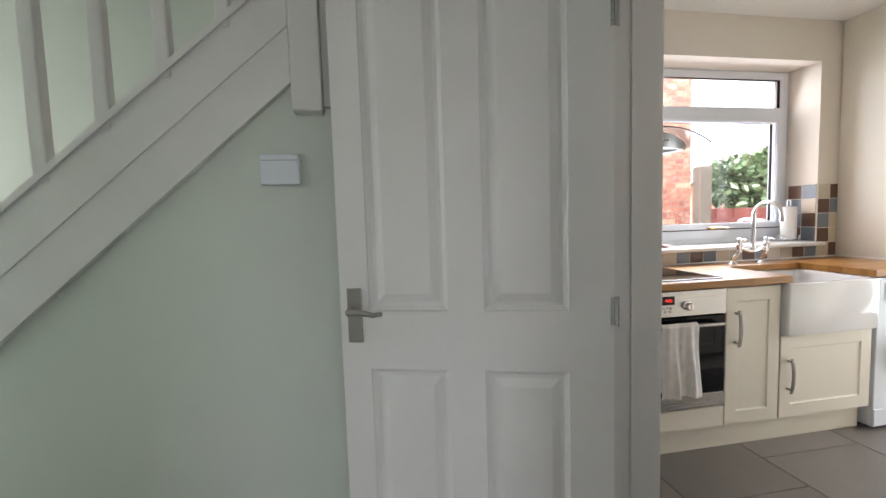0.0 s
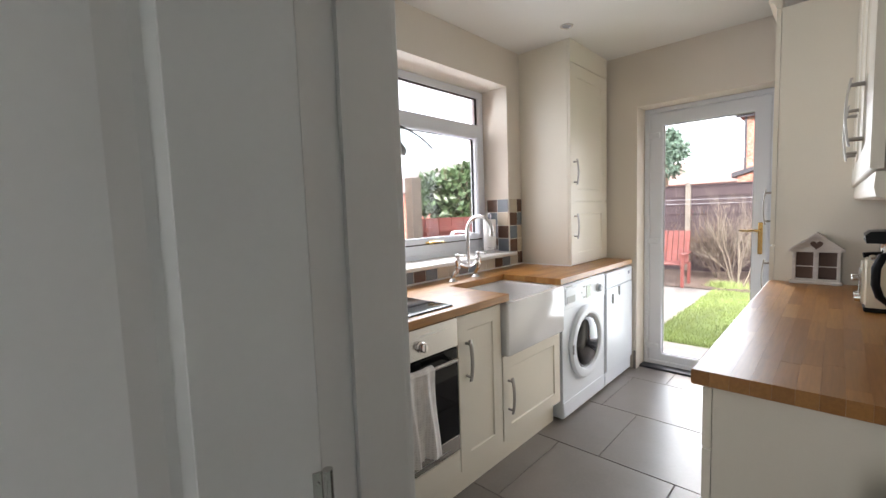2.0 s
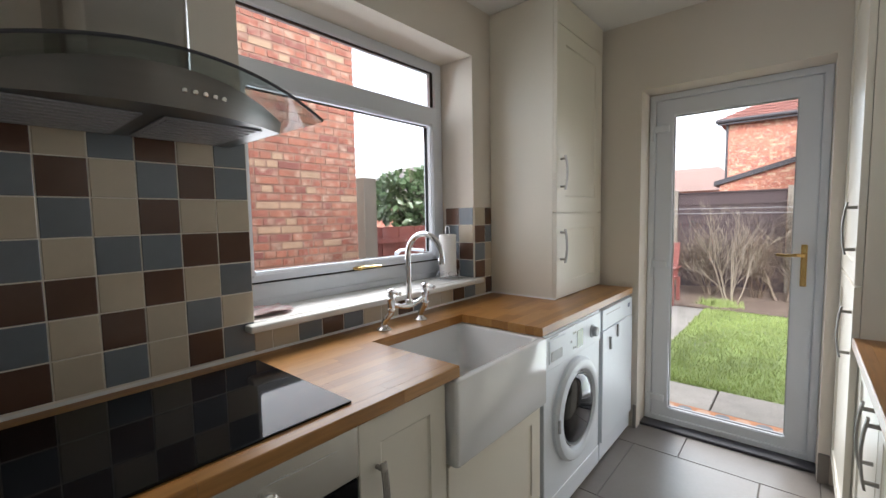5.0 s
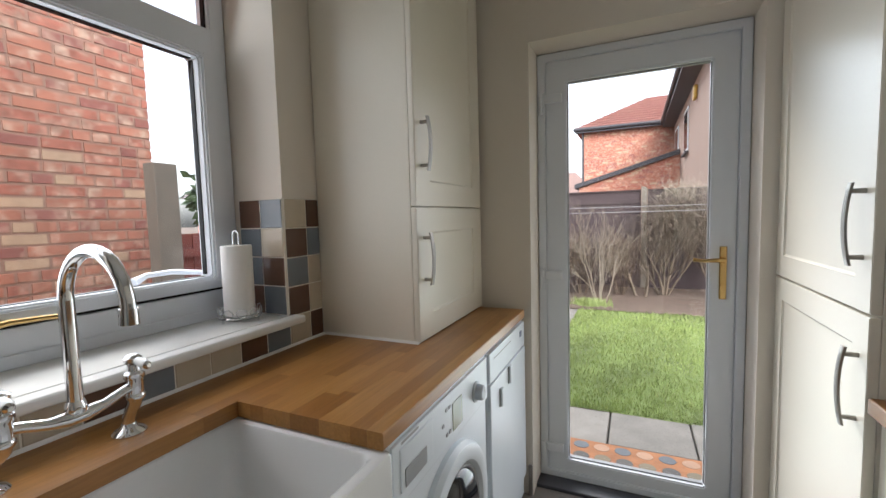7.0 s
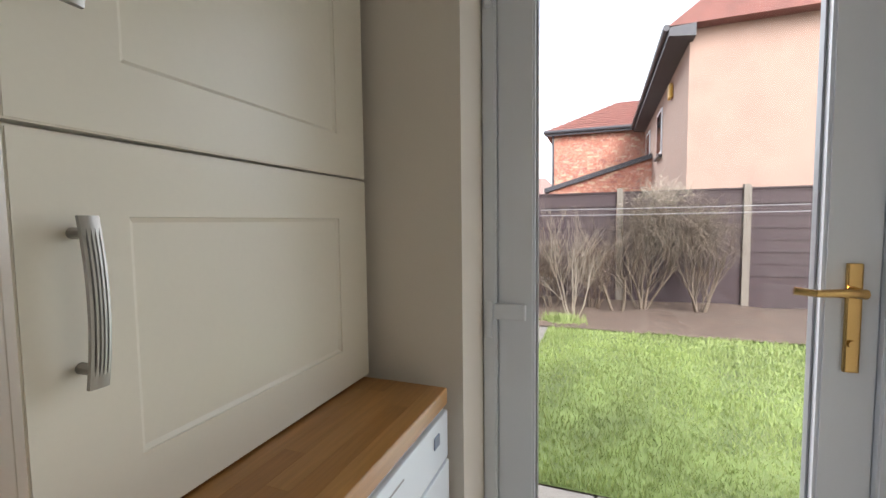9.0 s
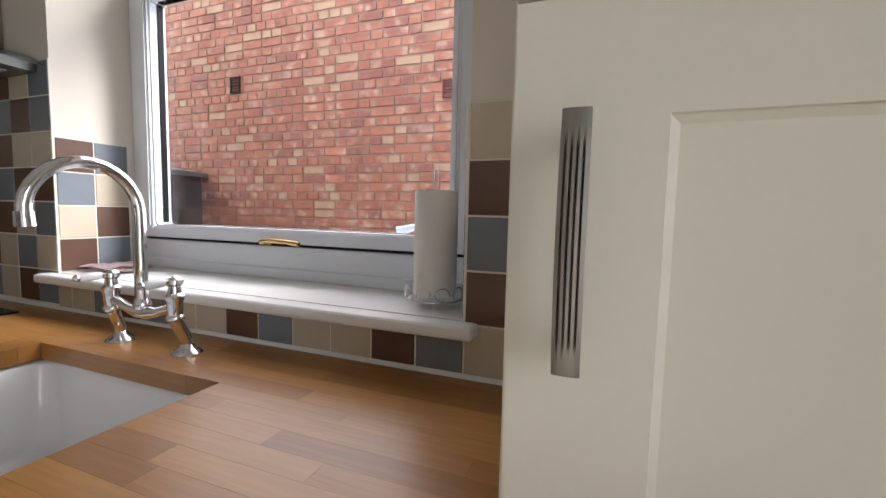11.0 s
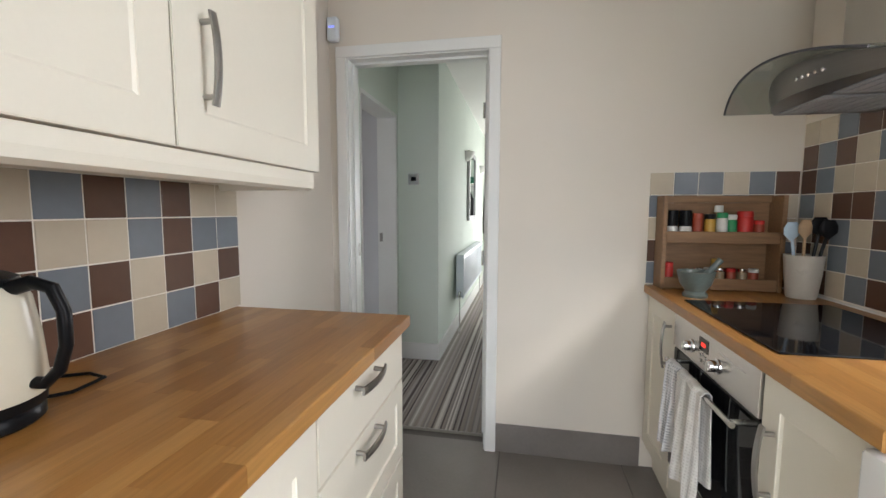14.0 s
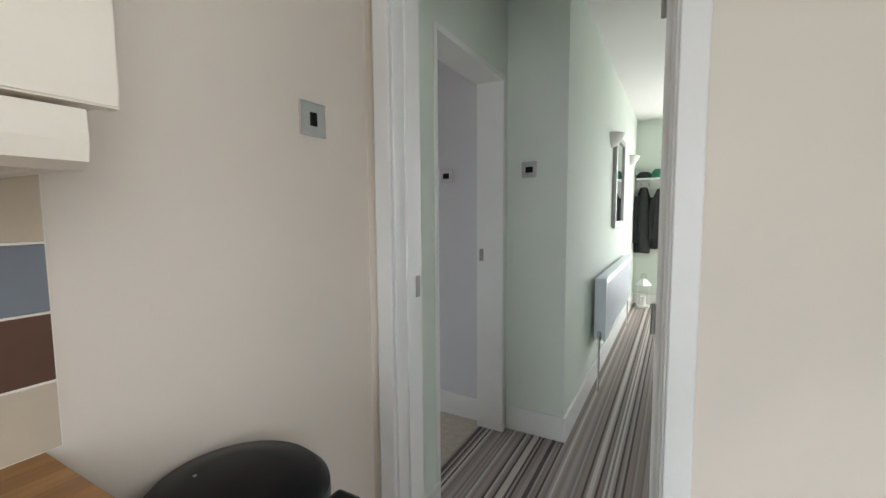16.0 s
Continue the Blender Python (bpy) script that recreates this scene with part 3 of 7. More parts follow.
pe = thing("pelmet", (XW + 0.03, 1.6, 1.32), "cream painted pelmet under the wall cupboards", "pelmet")
part("front_rail", prism([(XW + 0.03, 1.318), (XW + 0.012, 1.326), (XW + 0.008, 1.345), (XW + 0.01, 1.376), (XW + 0.032, 1.376)], "y", 0.842, 2.436), M_CREAM, pe)
part("end_return", boxes((XW + 0.033, 0.842, 1.32, XE - 0.003, 0.864, 1.376), bevel=0.003), M_CREAM, pe)

# tall larder unit
u = thing("larder_unit", (1.9, 2.79, 0), "tall cream painted larder cupboard with two doors", "kitchen cabinet")
part("body", boxes((XR + 0.02, 2.44, 0.0, XE - 0.004, YN - 0.004, 2.30)), M_CREAM, u)
d = part("lower_door", shaker_bm("x", XR - 0.002, 2.442, YN - 0.008, 0.142, 1.09, -1), M_CREAM, u)
bar_handle(d, (XR - 0.002, 2.485, 0.917), "z", 0.19, (-1, 0, 0))
d = part("upper_door", shaker_bm("x", XR - 0.002, 2.442, YN - 0.008, 1.097, 2.30, -1), M_CREAM, u)
bar_handle(d, (XR - 0.002, 2.485, 1.297), "z", 0.19, (-1, 0, 0))
bm = prism([(XR + 0.02, 2.302), (XR - 0.002, 2.302), (XR - 0.012, 2.33), (XR - 0.035, 2.345), (XR - 0.035, 2.365), (XR + 0.02, 2.365)], "y", 2.44, YN - 0.006)
part("cornice", bm, M_CREAM, u)

# boiler cupboard standing on the worktop
XB, YB = 0.418, 2.456
u = thing("worktop_cupboard", (0.2, 2.77, WT), "tall cream painted cupboard standing on the oak worktop", "kitchen cabinet")
part("body", boxes((0.003, YB, WT + 0.001, XB - 0.022, YN - 0.03, ZC - 0.003), bevel=0.001), M_CREAM, u)
d = part("lower_door", shaker_bm("x", XB, YB, YN - 0.034, WT + 0.004, 1.374, 1, (0.108, 0.086)), M_CREAM, u)
bar_handle(d, (XB, YB + 0.050, 1.198), "z", 0.181)
d = part("upper_door", shaker_bm("x", XB, YB, YN - 0.034, 1.379, 2.35, 1, (0.108, 0.086)), M_CREAM, u)
bar_handle(d, (XB, YB + 0.049, 1.588), "z", 0.181)
part("top_panel", boxes((XB - 0.02, YB, 2.354, XB, YN - 0.034, ZC - 0.003)), M_CREAM, u)


M_SEAL = mat("white_sealant", (0.78, 0.77, 0.74), 0.4, var=0.04, bump=0.02)
bead = [(0.0, 0.0), (0.007, 0.0), (0.005, 0.003), (0.003, 0.006), (0.0, 0.008)]
tagged(obj("sealant", prism([(0.0078 + a_, WT + 0.0004 + b_) for a_, b_ in bead], "y", 0.02, YB - 0.002), M_SEAL), "white sealant bead along the back of the worktop", "sealant", kind="structure")
tagged(obj("sealant", prism([(YB - 0.0004 - a_, WT + 0.0004 + b_) for a_, b_ in bead], "x", 0.016, XB - 0.003), M_SEAL), "white sealant bead under the tall cupboard", "sealant", kind="structure")


# ---- window and back door ----
def frame_bm(axis, c0, c1, a0, a1, z0, z1, w, bevel=0.004):
    """Rectangular frame of four mitred-looking rails, between c0 and c1 in depth. w: (left, right, bottom, top) widths."""
    bm = bmesh.new()
    o = [(a0, z0), (a1, z0), (a1, z1), (a0, z1)]
    i = [(a0 + w[0], z0 + w[2]), (a1 - w[1], z0 + w[2]), (a1 - w[1], z1 - w[3]), (a0 + w[0], z1 - w[3])]

    def at(c, p):
        return (c, p[0], p[1]) if axis == "x" else (p[0], c, p[1])
    V = {(k, n, j): bm.verts.new(at(c, p)) for k, c in (("a", c0), ("b", c1)) for n, ring in (("o", o), ("i", i)) for j, p in enumerate(ring)}
    for j in range(4):
        q = (j + 1) % 4
        bm.faces.new((V["a", "o", j], V["a", "o", q], V["a", "i", q], V["a", "i", j]))
        bm.faces.new((V["b", "o", q], V["b", "o", j], V["b", "i", j], V["b", "i", q]))
        bm.faces.new((V["a", "o", q], V["a", "o", j], V["b", "o", j], V["b", "o", q]))
        bm.faces.new((V["a", "i", j], V["a", "i", q], V["b", "i", q], V["b", "i", j]))
    bmesh.ops.recalc_face_normals(bm, faces=bm.faces[:])
    if bevel:
        bmesh.ops.bevel(bm, geom=bm.edges[:], offset=bevel, segments=2, affect="EDGES")
    return bm


win = thing("window_1", (-0.23, 1.65, WZ0), "white plastic framed window over the sink", "window", kind="structure")
part("frame", frame_bm("x", -0.285, -0.222, WY0 + 0.002, WY1 - 0.002, WZ0 + 0.002, WZ1 - 0.002, (0.058, 0.058, 0.113, 0.05)), M_UPVC, win)
part("frame_foot", boxes((-0.2215, WY0 + 0.004, 1.0185, -0.214, WY1 - 0.004, 1.050), bevel=0.003, seg=2), M_UPVC, win)
part("transom", boxes((-0.28, WY0 + 0.055, 1.918, -0.218, WY1 - 0.055, 1.985), bevel=0.005, seg=2), M_UPVC, win)
sash = part("sash", frame_bm("x", -0.27, -0.208, WY0 + 0.05, WY1 - 0.05, 1.121, 1.928, (0.066, 0.066, 0.041, 0.05), 0.006), M_UPVC, win)
part("gasket", frame_bm("x", -0.256, -0.238, WY0 + 0.113, WY1 - 0.113, 1.158, 1.881, (0.006, 0.006, 0.006, 0.006), 0), M_BLACK, sash, "black rubber seal")
part("gasket", boxes((-0.262, WY0 + 0.056, 1.1135, -0.2175, WY1 - 0.056, 1.1225)), M_BLACK, sash, "black rubber seal")
part("bead", frame_bm("x", -0.244, -0.199, WY0 + 0.092, WY1 - 0.092, 1.135, 1.903, (0.020, 0.020, 0.022, 0.020), 0.006), M_UPVC, sash)
p = part("pane", boxes((-0.252, WY0 + 0.114, 1.16, -0.246, WY1 - 0.114, 1.880)), M_PANE, win)
p.visible_shadow = False
part("gasket", frame_bm("x", -0.256, -0.238, WY0 + 0.059, WY1 - 0.059, 1.984, WZ1 - 0.05, (0.006, 0.006, 0.006, 0.006), 0), M_BLACK, win, "black rubber seal")
p = part("pane", boxes((-0.252, WY0 + 0.06, 1.985, -0.246, WY1 - 0.06, WZ1 - 0.051)), M_PANE, win)
p.visible_shadow = False
bm = boxes((-0.2085, 1.60, 1.122, -0.196, 1.655, 1.1345), bevel=0.004, seg=2)
add_tube(bm, [(-0.183, 1.612, 1.126), (-0.178, 1.65, 1.132), (-0.175, 1.71, 1.130), (-0.177, 1.75, 1.126)], [0.008, 0.007, 0.006, 0.007], 8)
add_cyl(bm, (-0.2, 1.627, 1.125), (-0.180, 1.627, 1.125), 0.009, 0.008, 12)
part("handle", bm, M_BRASS, sash, "polished brass window handle")
# window board and its rounded nose
bm = boxes((-0.222, WY0 + 0.001, 0.992, 0.0, WY1 - 0.001, 1.018))
bm2 = boxes((0.0005, WY0 - 0.03, 0.992, 0.052, WY1 + 0.03, 1.018), bevel=0.010, seg=3)
tagged(obj("window_board", bm, M_GLOSS), "white painted timber window board", "window sill", kind="structure")
tagged(obj("window_board_nose", bm2, M_GLOSS), "rounded white front edge of the window board", "window sill", kind="structure")

door = thing("back_door", (1.07, 3.35, 0), "white plastic back door with a full-height glass pane", "door", kind="structure")
door.name = "door_1"
part("door_frame", frame_bm("y", 3.30, 3.37, DX0 + 0.002, DX1 - 0.002, 0.0, DZ - 0.002, (0.036, 0.036, 0.045, 0.036)), M_UPVC, door)
leaf = part("leaf", frame_bm("y", 3.315, 3.375, 0.682, 1.468, 0.03, 2.062, (0.098, 0.098, 0.073, 0.098), 0.006), M_UPVC, door)
part("gasket", frame_bm("y", 3.34, 3.362, 0.779, 1.371, 0.102, 1.965, (0.006, 0.006, 0.006, 0.006), 0), M_GREYPL, leaf, "grey rubber seal")
p = part("pane", boxes((0.779, 3.349, 0.102, 1.371, 3.355, 1.965)), M_PANE, door)
p.visible_shadow = False
for z in (1.866, 1.02, 0.142):
    bm = boxes((0.655, 3.288, z - 0.05, 0.674, 3.314, z + 0.05), (0.676, 3.294, z + 0.0, 0.76, 3.314, z + 0.042), bevel=0.005, seg=2)
    part("hinge", bm, M_UPVC, door)
bm = boxes((1.405, 3.304, 0.96, 1.432, 3.314, 1.185), bevel=0.004, seg=2)
add_cyl(bm, (1.418, 3.306, 1.128), (1.418, 3.27, 1.128), 0.010, 0.009, 14)
add_tube(bm, [(1.42, 3.268, 1.128), (1.39, 3.262, 1.13), (1.34, 3.262, 1.127), (1.305, 3.266, 1.131)], [0.010, 0.009, 0.0075, 0.008], 10)
add_cyl(bm, (1.418, 3.306, 1.02), (1.418, 3.298, 1.02), 0.008, 0.008, 12)
part("lever_handle", bm, M_BRASS, door, "polished brass lever handle on a long plate")
tagged(obj("threshold", boxes((DX0, 3.20, -0.004, DX1, 3.30, 0.016), bevel=0.004), M_DARKTRIM), "dark worn threshold strip at the back door", "threshold", kind="structure")

# tiled skirting along the doorway wall, and by the back door
tagged(obj("skirting_tile", boxes((0.61, 0.0005, 0, HX0 - 0.055, 0.010, 0.15), bevel=0.0015), M_SLATE), "grey-brown tile skirting under the painted wall", "skirting", kind="structure")
tagged(obj("skirting_tile", boxes((0.625, YN - 0.011, 0, DX0 - 0.002, YN - 0.0005, 0.15), (DX1 + 0.002, YN - 0.011, 0, XR - 0.004, YN - 0.0005, 0.15)), M_SLATE), "grey-brown tile skirting beside the back door", "skirting", kind="structure")

# recessed ceiling lamps, switched off
for sx, sy in ((0.49, 2.27), (1.35, 2.0), (0.95, 0.9)):
    s = thing("ceiling_spotlight", (sx, sy, ZC - 0.004), "round chrome recessed ceiling spotlight, switched off", "ceiling light", "ceiling spotlights")
    part("trim_ring", lathe((sx, sy, ZC - 0.006), [(0.030, 0.002), (0.032, -0.001), (0.041, 0.0), (0.042, 0.005)], 28), M_CHROME, s, smooth=True)
    part("bulb", lathe((sx, sy, ZC - 0.0055), [(0.0285, 0.001), (0.02, 0.0025)], 20), M_GREYPL, s, smooth=True)

# ---- sink and taps ----
s = thing("sink", (0.42, 1.63, 0.6), "deep white fireclay Belfast sink under an oak worktop", "sink")
x0, x1, y0, y1, z0, z1 = 0.165, 0.633, 1.329, 1.921, 0.592, 0.868


def round_rect(inset, r, z):
    """Points round a rectangle with rounded corners, set in from the sink's outside."""
    a, b, c, d = x0 + inset, x1 - inset, y0 + inset, y1 - inset
    out = []
    for cx_, cy_, q in ((b - r, d - r, 0), (a + r, d - r, 90), (a + r, c + r, 180), (b - r, c + r, 270)):
        out += [(cx_ + r * math.cos(radians(q + 15 * k)), cy_ + r * math.sin(radians(q + 15 * k)), z) for k in range(7)]
    return out


loops = [(0.006, 0.012, z0), (0.0, 0.014, z0 + 0.008), (0.0, 0.014, z1 - 0.010), (0.003, 0.013, z1 - 0.003), (0.010, 0.012, z1), (0.022, 0.022, z1), (0.028, 0.026, z1 - 0.003), (0.031, 0.030, z1 - 0.010), (0.036, 0.040, z0 + 0.11), (0.040, 0.045, z0 + 0.092), (0.052, 0.05, z0 + 0.076), (0.075, 0.05, z0 + 0.071)]
bm = bmesh.new()
rings = [[bm.verts.new(p_) for p_ in round_rect(*lp_)] for lp_ in loops]
for p_, q_ in zip(rings, rings[1:]):
    for i in range(len(p_)):
        j = (i + 1) % len(p_)
        bm.faces.new((p_[i], p_[j], q_[j], q_[i]))
bm.faces.new(rings[0][::-1])
bm.faces.new(rings[-1])
bmesh.ops.recalc_face_normals(bm, faces=bm.faces[:])
part("basin", bm, M_CERAMIC, s, smooth=True)
part("overflow", tube([(0.387 + 0.048 * math.cos(a), 1.3585, 0.867 - 0.027 * math.sin(a)) for a in [math.pi * k / 18 for k in range(19)]], 0.0055, 10), M_CERAMIC, s, "white overflow weir", smooth=True)
part("plughole", lathe((0.40, 1.63, 0.6645), [(0.042, 0.0), (0.044, 0.002), (0.03, 0.004), (0.02, 0.002)], 24), M_CHROME, s, smooth=True)

t = thing("bridge_tap", (0.113, 1.61, WT), "chrome bridge mixer tap with a swan-neck spout", "tap")
TX, TY = 0.151, 1.614
for yf, y in ((1.496, 1.514), (1.711, 1.714)):
    part("flange", lathe((0.124, yf, WT), [(0.031, 0.0), (0.031, 0.003), (0.026, 0.009), (0.016, 0.014), (0.012, 0.022)], 24), M_CHROME, t, smooth=True)
    part("leg", tube([(0.124, yf, WT + 0.016), (0.126, yf, WT + 0.034), (0.136, yf + (y - yf) * 0.5, WT + 0.052), (0.146, y, WT + 0.068), (TX, y, WT + 0.086)], [0.0115, 0.0115, 0.012, 0.0125, 0.0135], 14), M_CHROME, t, smooth=True)
    part("valve_body", lathe((TX, y, WT), [(0.013, 0.074), (0.0175, 0.08), (0.0175, 0.086), (0.0145, 0.09), (0.0155, 0.118), (0.0185, 0.122), (0.0185, 0.130), (0.013, 0.135), (0.011, 0.148), (0.0165, 0.154), (0.0165, 0.162), (0.010, 0.168), (0.002, 0.170)], 24), M_CHROME, t, smooth=True)
    lv = part("lever", tube([(TX + 0.012, y, WT + 0.158), (TX + 0.020, y - 0.002, WT + 0.158)], [0.006, 0.0065], 12), M_CHROME, t, smooth=True)
    part("grip", tube([(TX + 0.019, y - 0.002, WT + 0.158), (TX + 0.026, y - 0.003, WT + 0.158), (TX + 0.045, y - 0.005, WT + 0.157), (TX + 0.056, y - 0.007, WT + 0.156)], [0.007, 0.0085, 0.0095, 0.0075], 14), M_CERAMIC, lv, "white porcelain lever grip", smooth=True)
    part("lever_end", tube([(TX + 0.055, y - 0.007, WT + 0.156), (TX + 0.061, y - 0.008, WT + 0.156), (TX + 0.067, y - 0.008, WT + 0.156)], [0.0065, 0.008, 0.004], 12), M_CHROME, lv, smooth=True)
part("bridge", tube([(TX, 1.514, WT + 0.104), (TX, 1.535, WT + 0.100), (TX, 1.57, WT + 0.088), (TX, 1.600, WT + 0.084), (TX, 1.628, WT + 0.084), (TX, 1.658, WT + 0.088), (TX, 1.693, WT + 0.100), (TX, 1.714, WT + 0.104)], [0.011, 0.0095, 0.010, 0.014, 0.014, 0.010, 0.0095, 0.011], 14), M_CHROME, t, smooth=True)
pts = [(TX, TY, WT + 0.078), (TX, TY, WT + 0.295)]
R = 0.0935
for k in range(1, 17):
    a = math.pi - k / 16 * radians(184)
    pts.append((TX + R + R * math.cos(a), TY, WT + 0.295 + R * math.sin(a)))
part("spout", tube(pts, [0.0125] * 2 + [0.0115] * 16, 18), M_CHROME, t, smooth=True)
ex, ez = pts[-1][0], pts[-1][2]
part("nozzle", cyl((ex, TY, ez + 0.008), (ex - 0.001, TY, ez - 0.018), 0.0135, 0.0145, 18), M_CHROME, t, smooth=True)
part("spout_collar", lathe((TX, TY, WT + 0.092), [(0.0165, 0.0), (0.0185, 0.006), (0.0165, 0.014), (0.0135, 0.022)], 20), M_CHROME, t, smooth=True)

# ---- hob, hood and oven ----
h = thing("hob", (0.33, 0.68, WT), "black ceramic glass hob set into the oak worktop", "hob")
part("glass", boxes((0.085, 0.372, WT + 0.0005, 0.574, 0.99, WT + 0.0065), bevel=0.0015, seg=2), M_BLACKGLASS, h)

HC = 0.678
HW = 0.335


def arc_z(y, drop=0.07):
    return 1.612 + drop * (1 - ((y - HC) / HW) ** 2)


def arc_x(y):
    return 0.445 + 0.055 * (1 - ((y - HC) / HW) ** 2)


hood = thing("cooker_hood", (0.2, HC, 1.6), "stainless steel chimney cooker hood with a curved glass canopy", "cooker hood")
bm = bmesh.new()
N = 24
rows_lo, rows_hi = [], []
for i in range(N + 1):
    y = HC - HW + 2 * HW * i / N
    rows_lo.append([bm.verts.new((0.004, y, arc_z(y))), bm.verts.new((arc_x(y) + 0.015, y, arc_z(y)))])
    rows_hi.append([bm.verts.new((0.004, y, arc_z(y) + 0.007)), bm.verts.new((arc_x(y) + 0.015, y, arc_z(y) + 0.007))])
for i in range(N):
    a, b, c, d = rows_lo[i], rows_lo[i + 1], rows_hi[i], rows_hi[i + 1]
    bm.faces.new((a[0], a[1], b[1], b[0]))
    bm.faces.new((c[0], d[0], d[1], c[1]))
    bm.faces.new((a[1], c[1], d[1], b[1]))
    bm.faces.new((a[0], b[0], d[0], c[0]))
bm.faces.new((rows_lo[0][0], rows_hi[0][0], rows_hi[0][1], rows_lo[0][1]))
bm.faces.new((rows_lo[N][0], rows_lo[N][1], rows_hi[N][1], rows_hi[N][0]))
part("glass_canopy", bm, M_HOODGLASS, hood, "clear curved glass canopy", smooth=True)
bm = tube([(arc_x(y) + 0.0175, y, arc_z(y) + 0.0035) for y in [HC - HW + 2 * HW * i / N for i in range(N + 1)]], 0.0036, 6)
part("glass_edge", bm, M_DARKTRIM, hood, "dark polished edge of the glass")
bm = bmesh.new()
W2 = 0.295
lo, hi = [], []
for i in range(N + 1):
    y = HC - W2 + 2 * W2 * i / N
    zt = arc_z(y) - 0.004
    zb = min(1.598, zt - 0.003)
    xf = 0.33 + 0.105 * (1 - ((y - HC) / W2) ** 2)
    lo.append([bm.verts.new((0.006, y, zb)), bm.verts.new((xf - 0.012, y, zb))])
    hi.append([bm.verts.new((0.006, y, zt)), bm.verts.new((xf, y, zt))])
for i in range(N):
    a, b, c, d = lo[i], lo[i + 1], hi[i], hi[i + 1]
    bm.faces.new((a[0], a[1], b[1], b[0]))
    bm.faces.new((c[0], d[0], d[1], c[1]))
    bm.faces.new((a[1], c[1], d[1], b[1]))
    bm.faces.new((a[0], b[0], d[0], c[0]))
bm.faces.new((lo[0][0], hi[0][0], hi[0][1], lo[0][1]))
bm.faces.new((lo[N][0], lo[N][1], hi[N][1], hi[N][0]))
bmesh.ops.recalc_face_normals(bm, faces=bm.faces[:])
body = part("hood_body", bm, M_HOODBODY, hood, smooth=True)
for k in range(5):
    y = HC + 0.03 + k * 0.021
    xf = 0.33 + 0.105 * (1 - ((y - HC) / W2) ** 2)
    part("button", lathe((xf - 0.012, y, 1.635), [(0.0065, 0.0), (0.006, 0.010), (0.004, 0.012)], 12, "x"), M_CHROME, body)
for a, b in ((HC - 0.24, HC - 0.02), (HC + 0.02, HC + 0.24)):
    bm = boxes((0.05, a, 1.5935, 0.33, b, 1.597))
    gf = part("grease_filter", bm, M_GREYPL, body, "grey mesh grease filter")
    for j in range(8):
        part("slat", boxes((0.055 + j * 0.034, a + 0.01, 1.591, 0.075 + j * 0.034, b - 0.01, 1.5932)), M_GREYPL, gf)
bm = bmesh.new()
c0, c1, cx, rr = 0.552, 0.802, 0.25, 0.05
out = [(0.003, c0), (cx - rr, c0)] + [(cx - rr + rr * math.sin(a), c0 + rr - rr * math.cos(a)) for a in [radians(9 * k) for k in range(1, 11)]] + [(cx - rr + rr * math.cos(a), c1 - rr + rr * math.sin(a)) for a in [radians(9 * k) for k in range(0, 11)]] + [(0.003, c1)]
add_prism(bm, out, "z", 1.66, 2.12)
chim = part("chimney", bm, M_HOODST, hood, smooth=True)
sh = 0.004
out2 = [(x - (sh if x > 0.01 else 0), HC + (y - HC) * 0.97) for x, y in out]
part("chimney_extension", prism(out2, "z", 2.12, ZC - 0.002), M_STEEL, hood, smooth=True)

ov = thing("oven", (0.3, 0.68, 0.25), "stainless steel built-in oven with a black glass door", "oven")
part("oven_body", boxes((0.04, OV0 + 0.003, 0.15, XF - 0.02, OV1 - 0.003, WTB - 0.003)), M_BLACK, ov)
panel = part("control_panel", boxes((XF - 0.02, OV0 + 0.003, 0.738, XF + 0.006, OV1 - 0.003, 0.866), bevel=0.002), M_STEEL, ov)
part("display", boxes((XF + 0.0062, 0.616, 0.800, XF + 0.0075, 0.684, 0.843)), M_BLACKGLASS, panel, "dark oven clock window")
for y in (0.554, 0.754):
    k = part("knob", lathe((XF + 0.006, y, 0.79), [(0.024, 0.0), (0.023, 0.004), (0.018, 0.007), (0.0175, 0.026), (0.015, 0.030)], 26, "x"), M_CHROME, panel, smooth=True)
    part("pointer", boxes((XF + 0.0335, y - 0.0035, 0.775, XF + 0.039, y + 0.0035, 0.805), bevel=0.001), M_STEEL, k)
for y, z in ((0.628, 0.783), (0.646, 0.789), (0.664, 0.783), (0.634, 0.766), (0.66, 0.766)):
    part("button", lathe((XF + 0.006, y, z), [(0.006, 0.0), (0.0055, 0.003), (0.003, 0.004)], 12, "x"), M_STEEL, panel)
M_LED = emit_mat("red_led_digits", (1.0, 0.05, 0.03), 0.4)
cu = bpy.data.curves.new("clock_digits", "FONT")
cu.body, cu.size, cu.align_x, cu.align_y, cu.extrude = "10:51", 0.019, "CENTER", "CENTER", 0.0002
tmp = bpy.data.objects.new("clock_digits", cu)
scene.collection.objects.link(tmp)
me = bpy.data.meshes.new_from_object(tmp.evaluated_get(bpy.context.evaluated_depsgraph_get()))
bpy.data.objects.remove(tmp)
dg = new("clock_digits", me)
me.materials.clear()
me.materials.append(M_LED)
dg.matrix_world = Matrix.Translation((XF + 0.0082, 0.65, 0.8215)) @ Euler((radians(90), 0, radians(90))).to_matrix().to_4x4()
dg.parent = panel
dg["label"] = "red glowing clock digits"
bm = boxes((XF - 0.02, OV0 + 0.004, 0.258, XF + 0.002, OV1 - 0.004, 0.732), bevel=0.003)
od = part("oven_door", bm, M_BLACKGLASS, ov, "black glass oven door")
part("steel_strip", boxes((XF - 0.018, OV0 + 0.004, 0.258, XF + 0.0045, OV1 - 0.004, 0.33), bevel=0.002), M_STEEL, od)
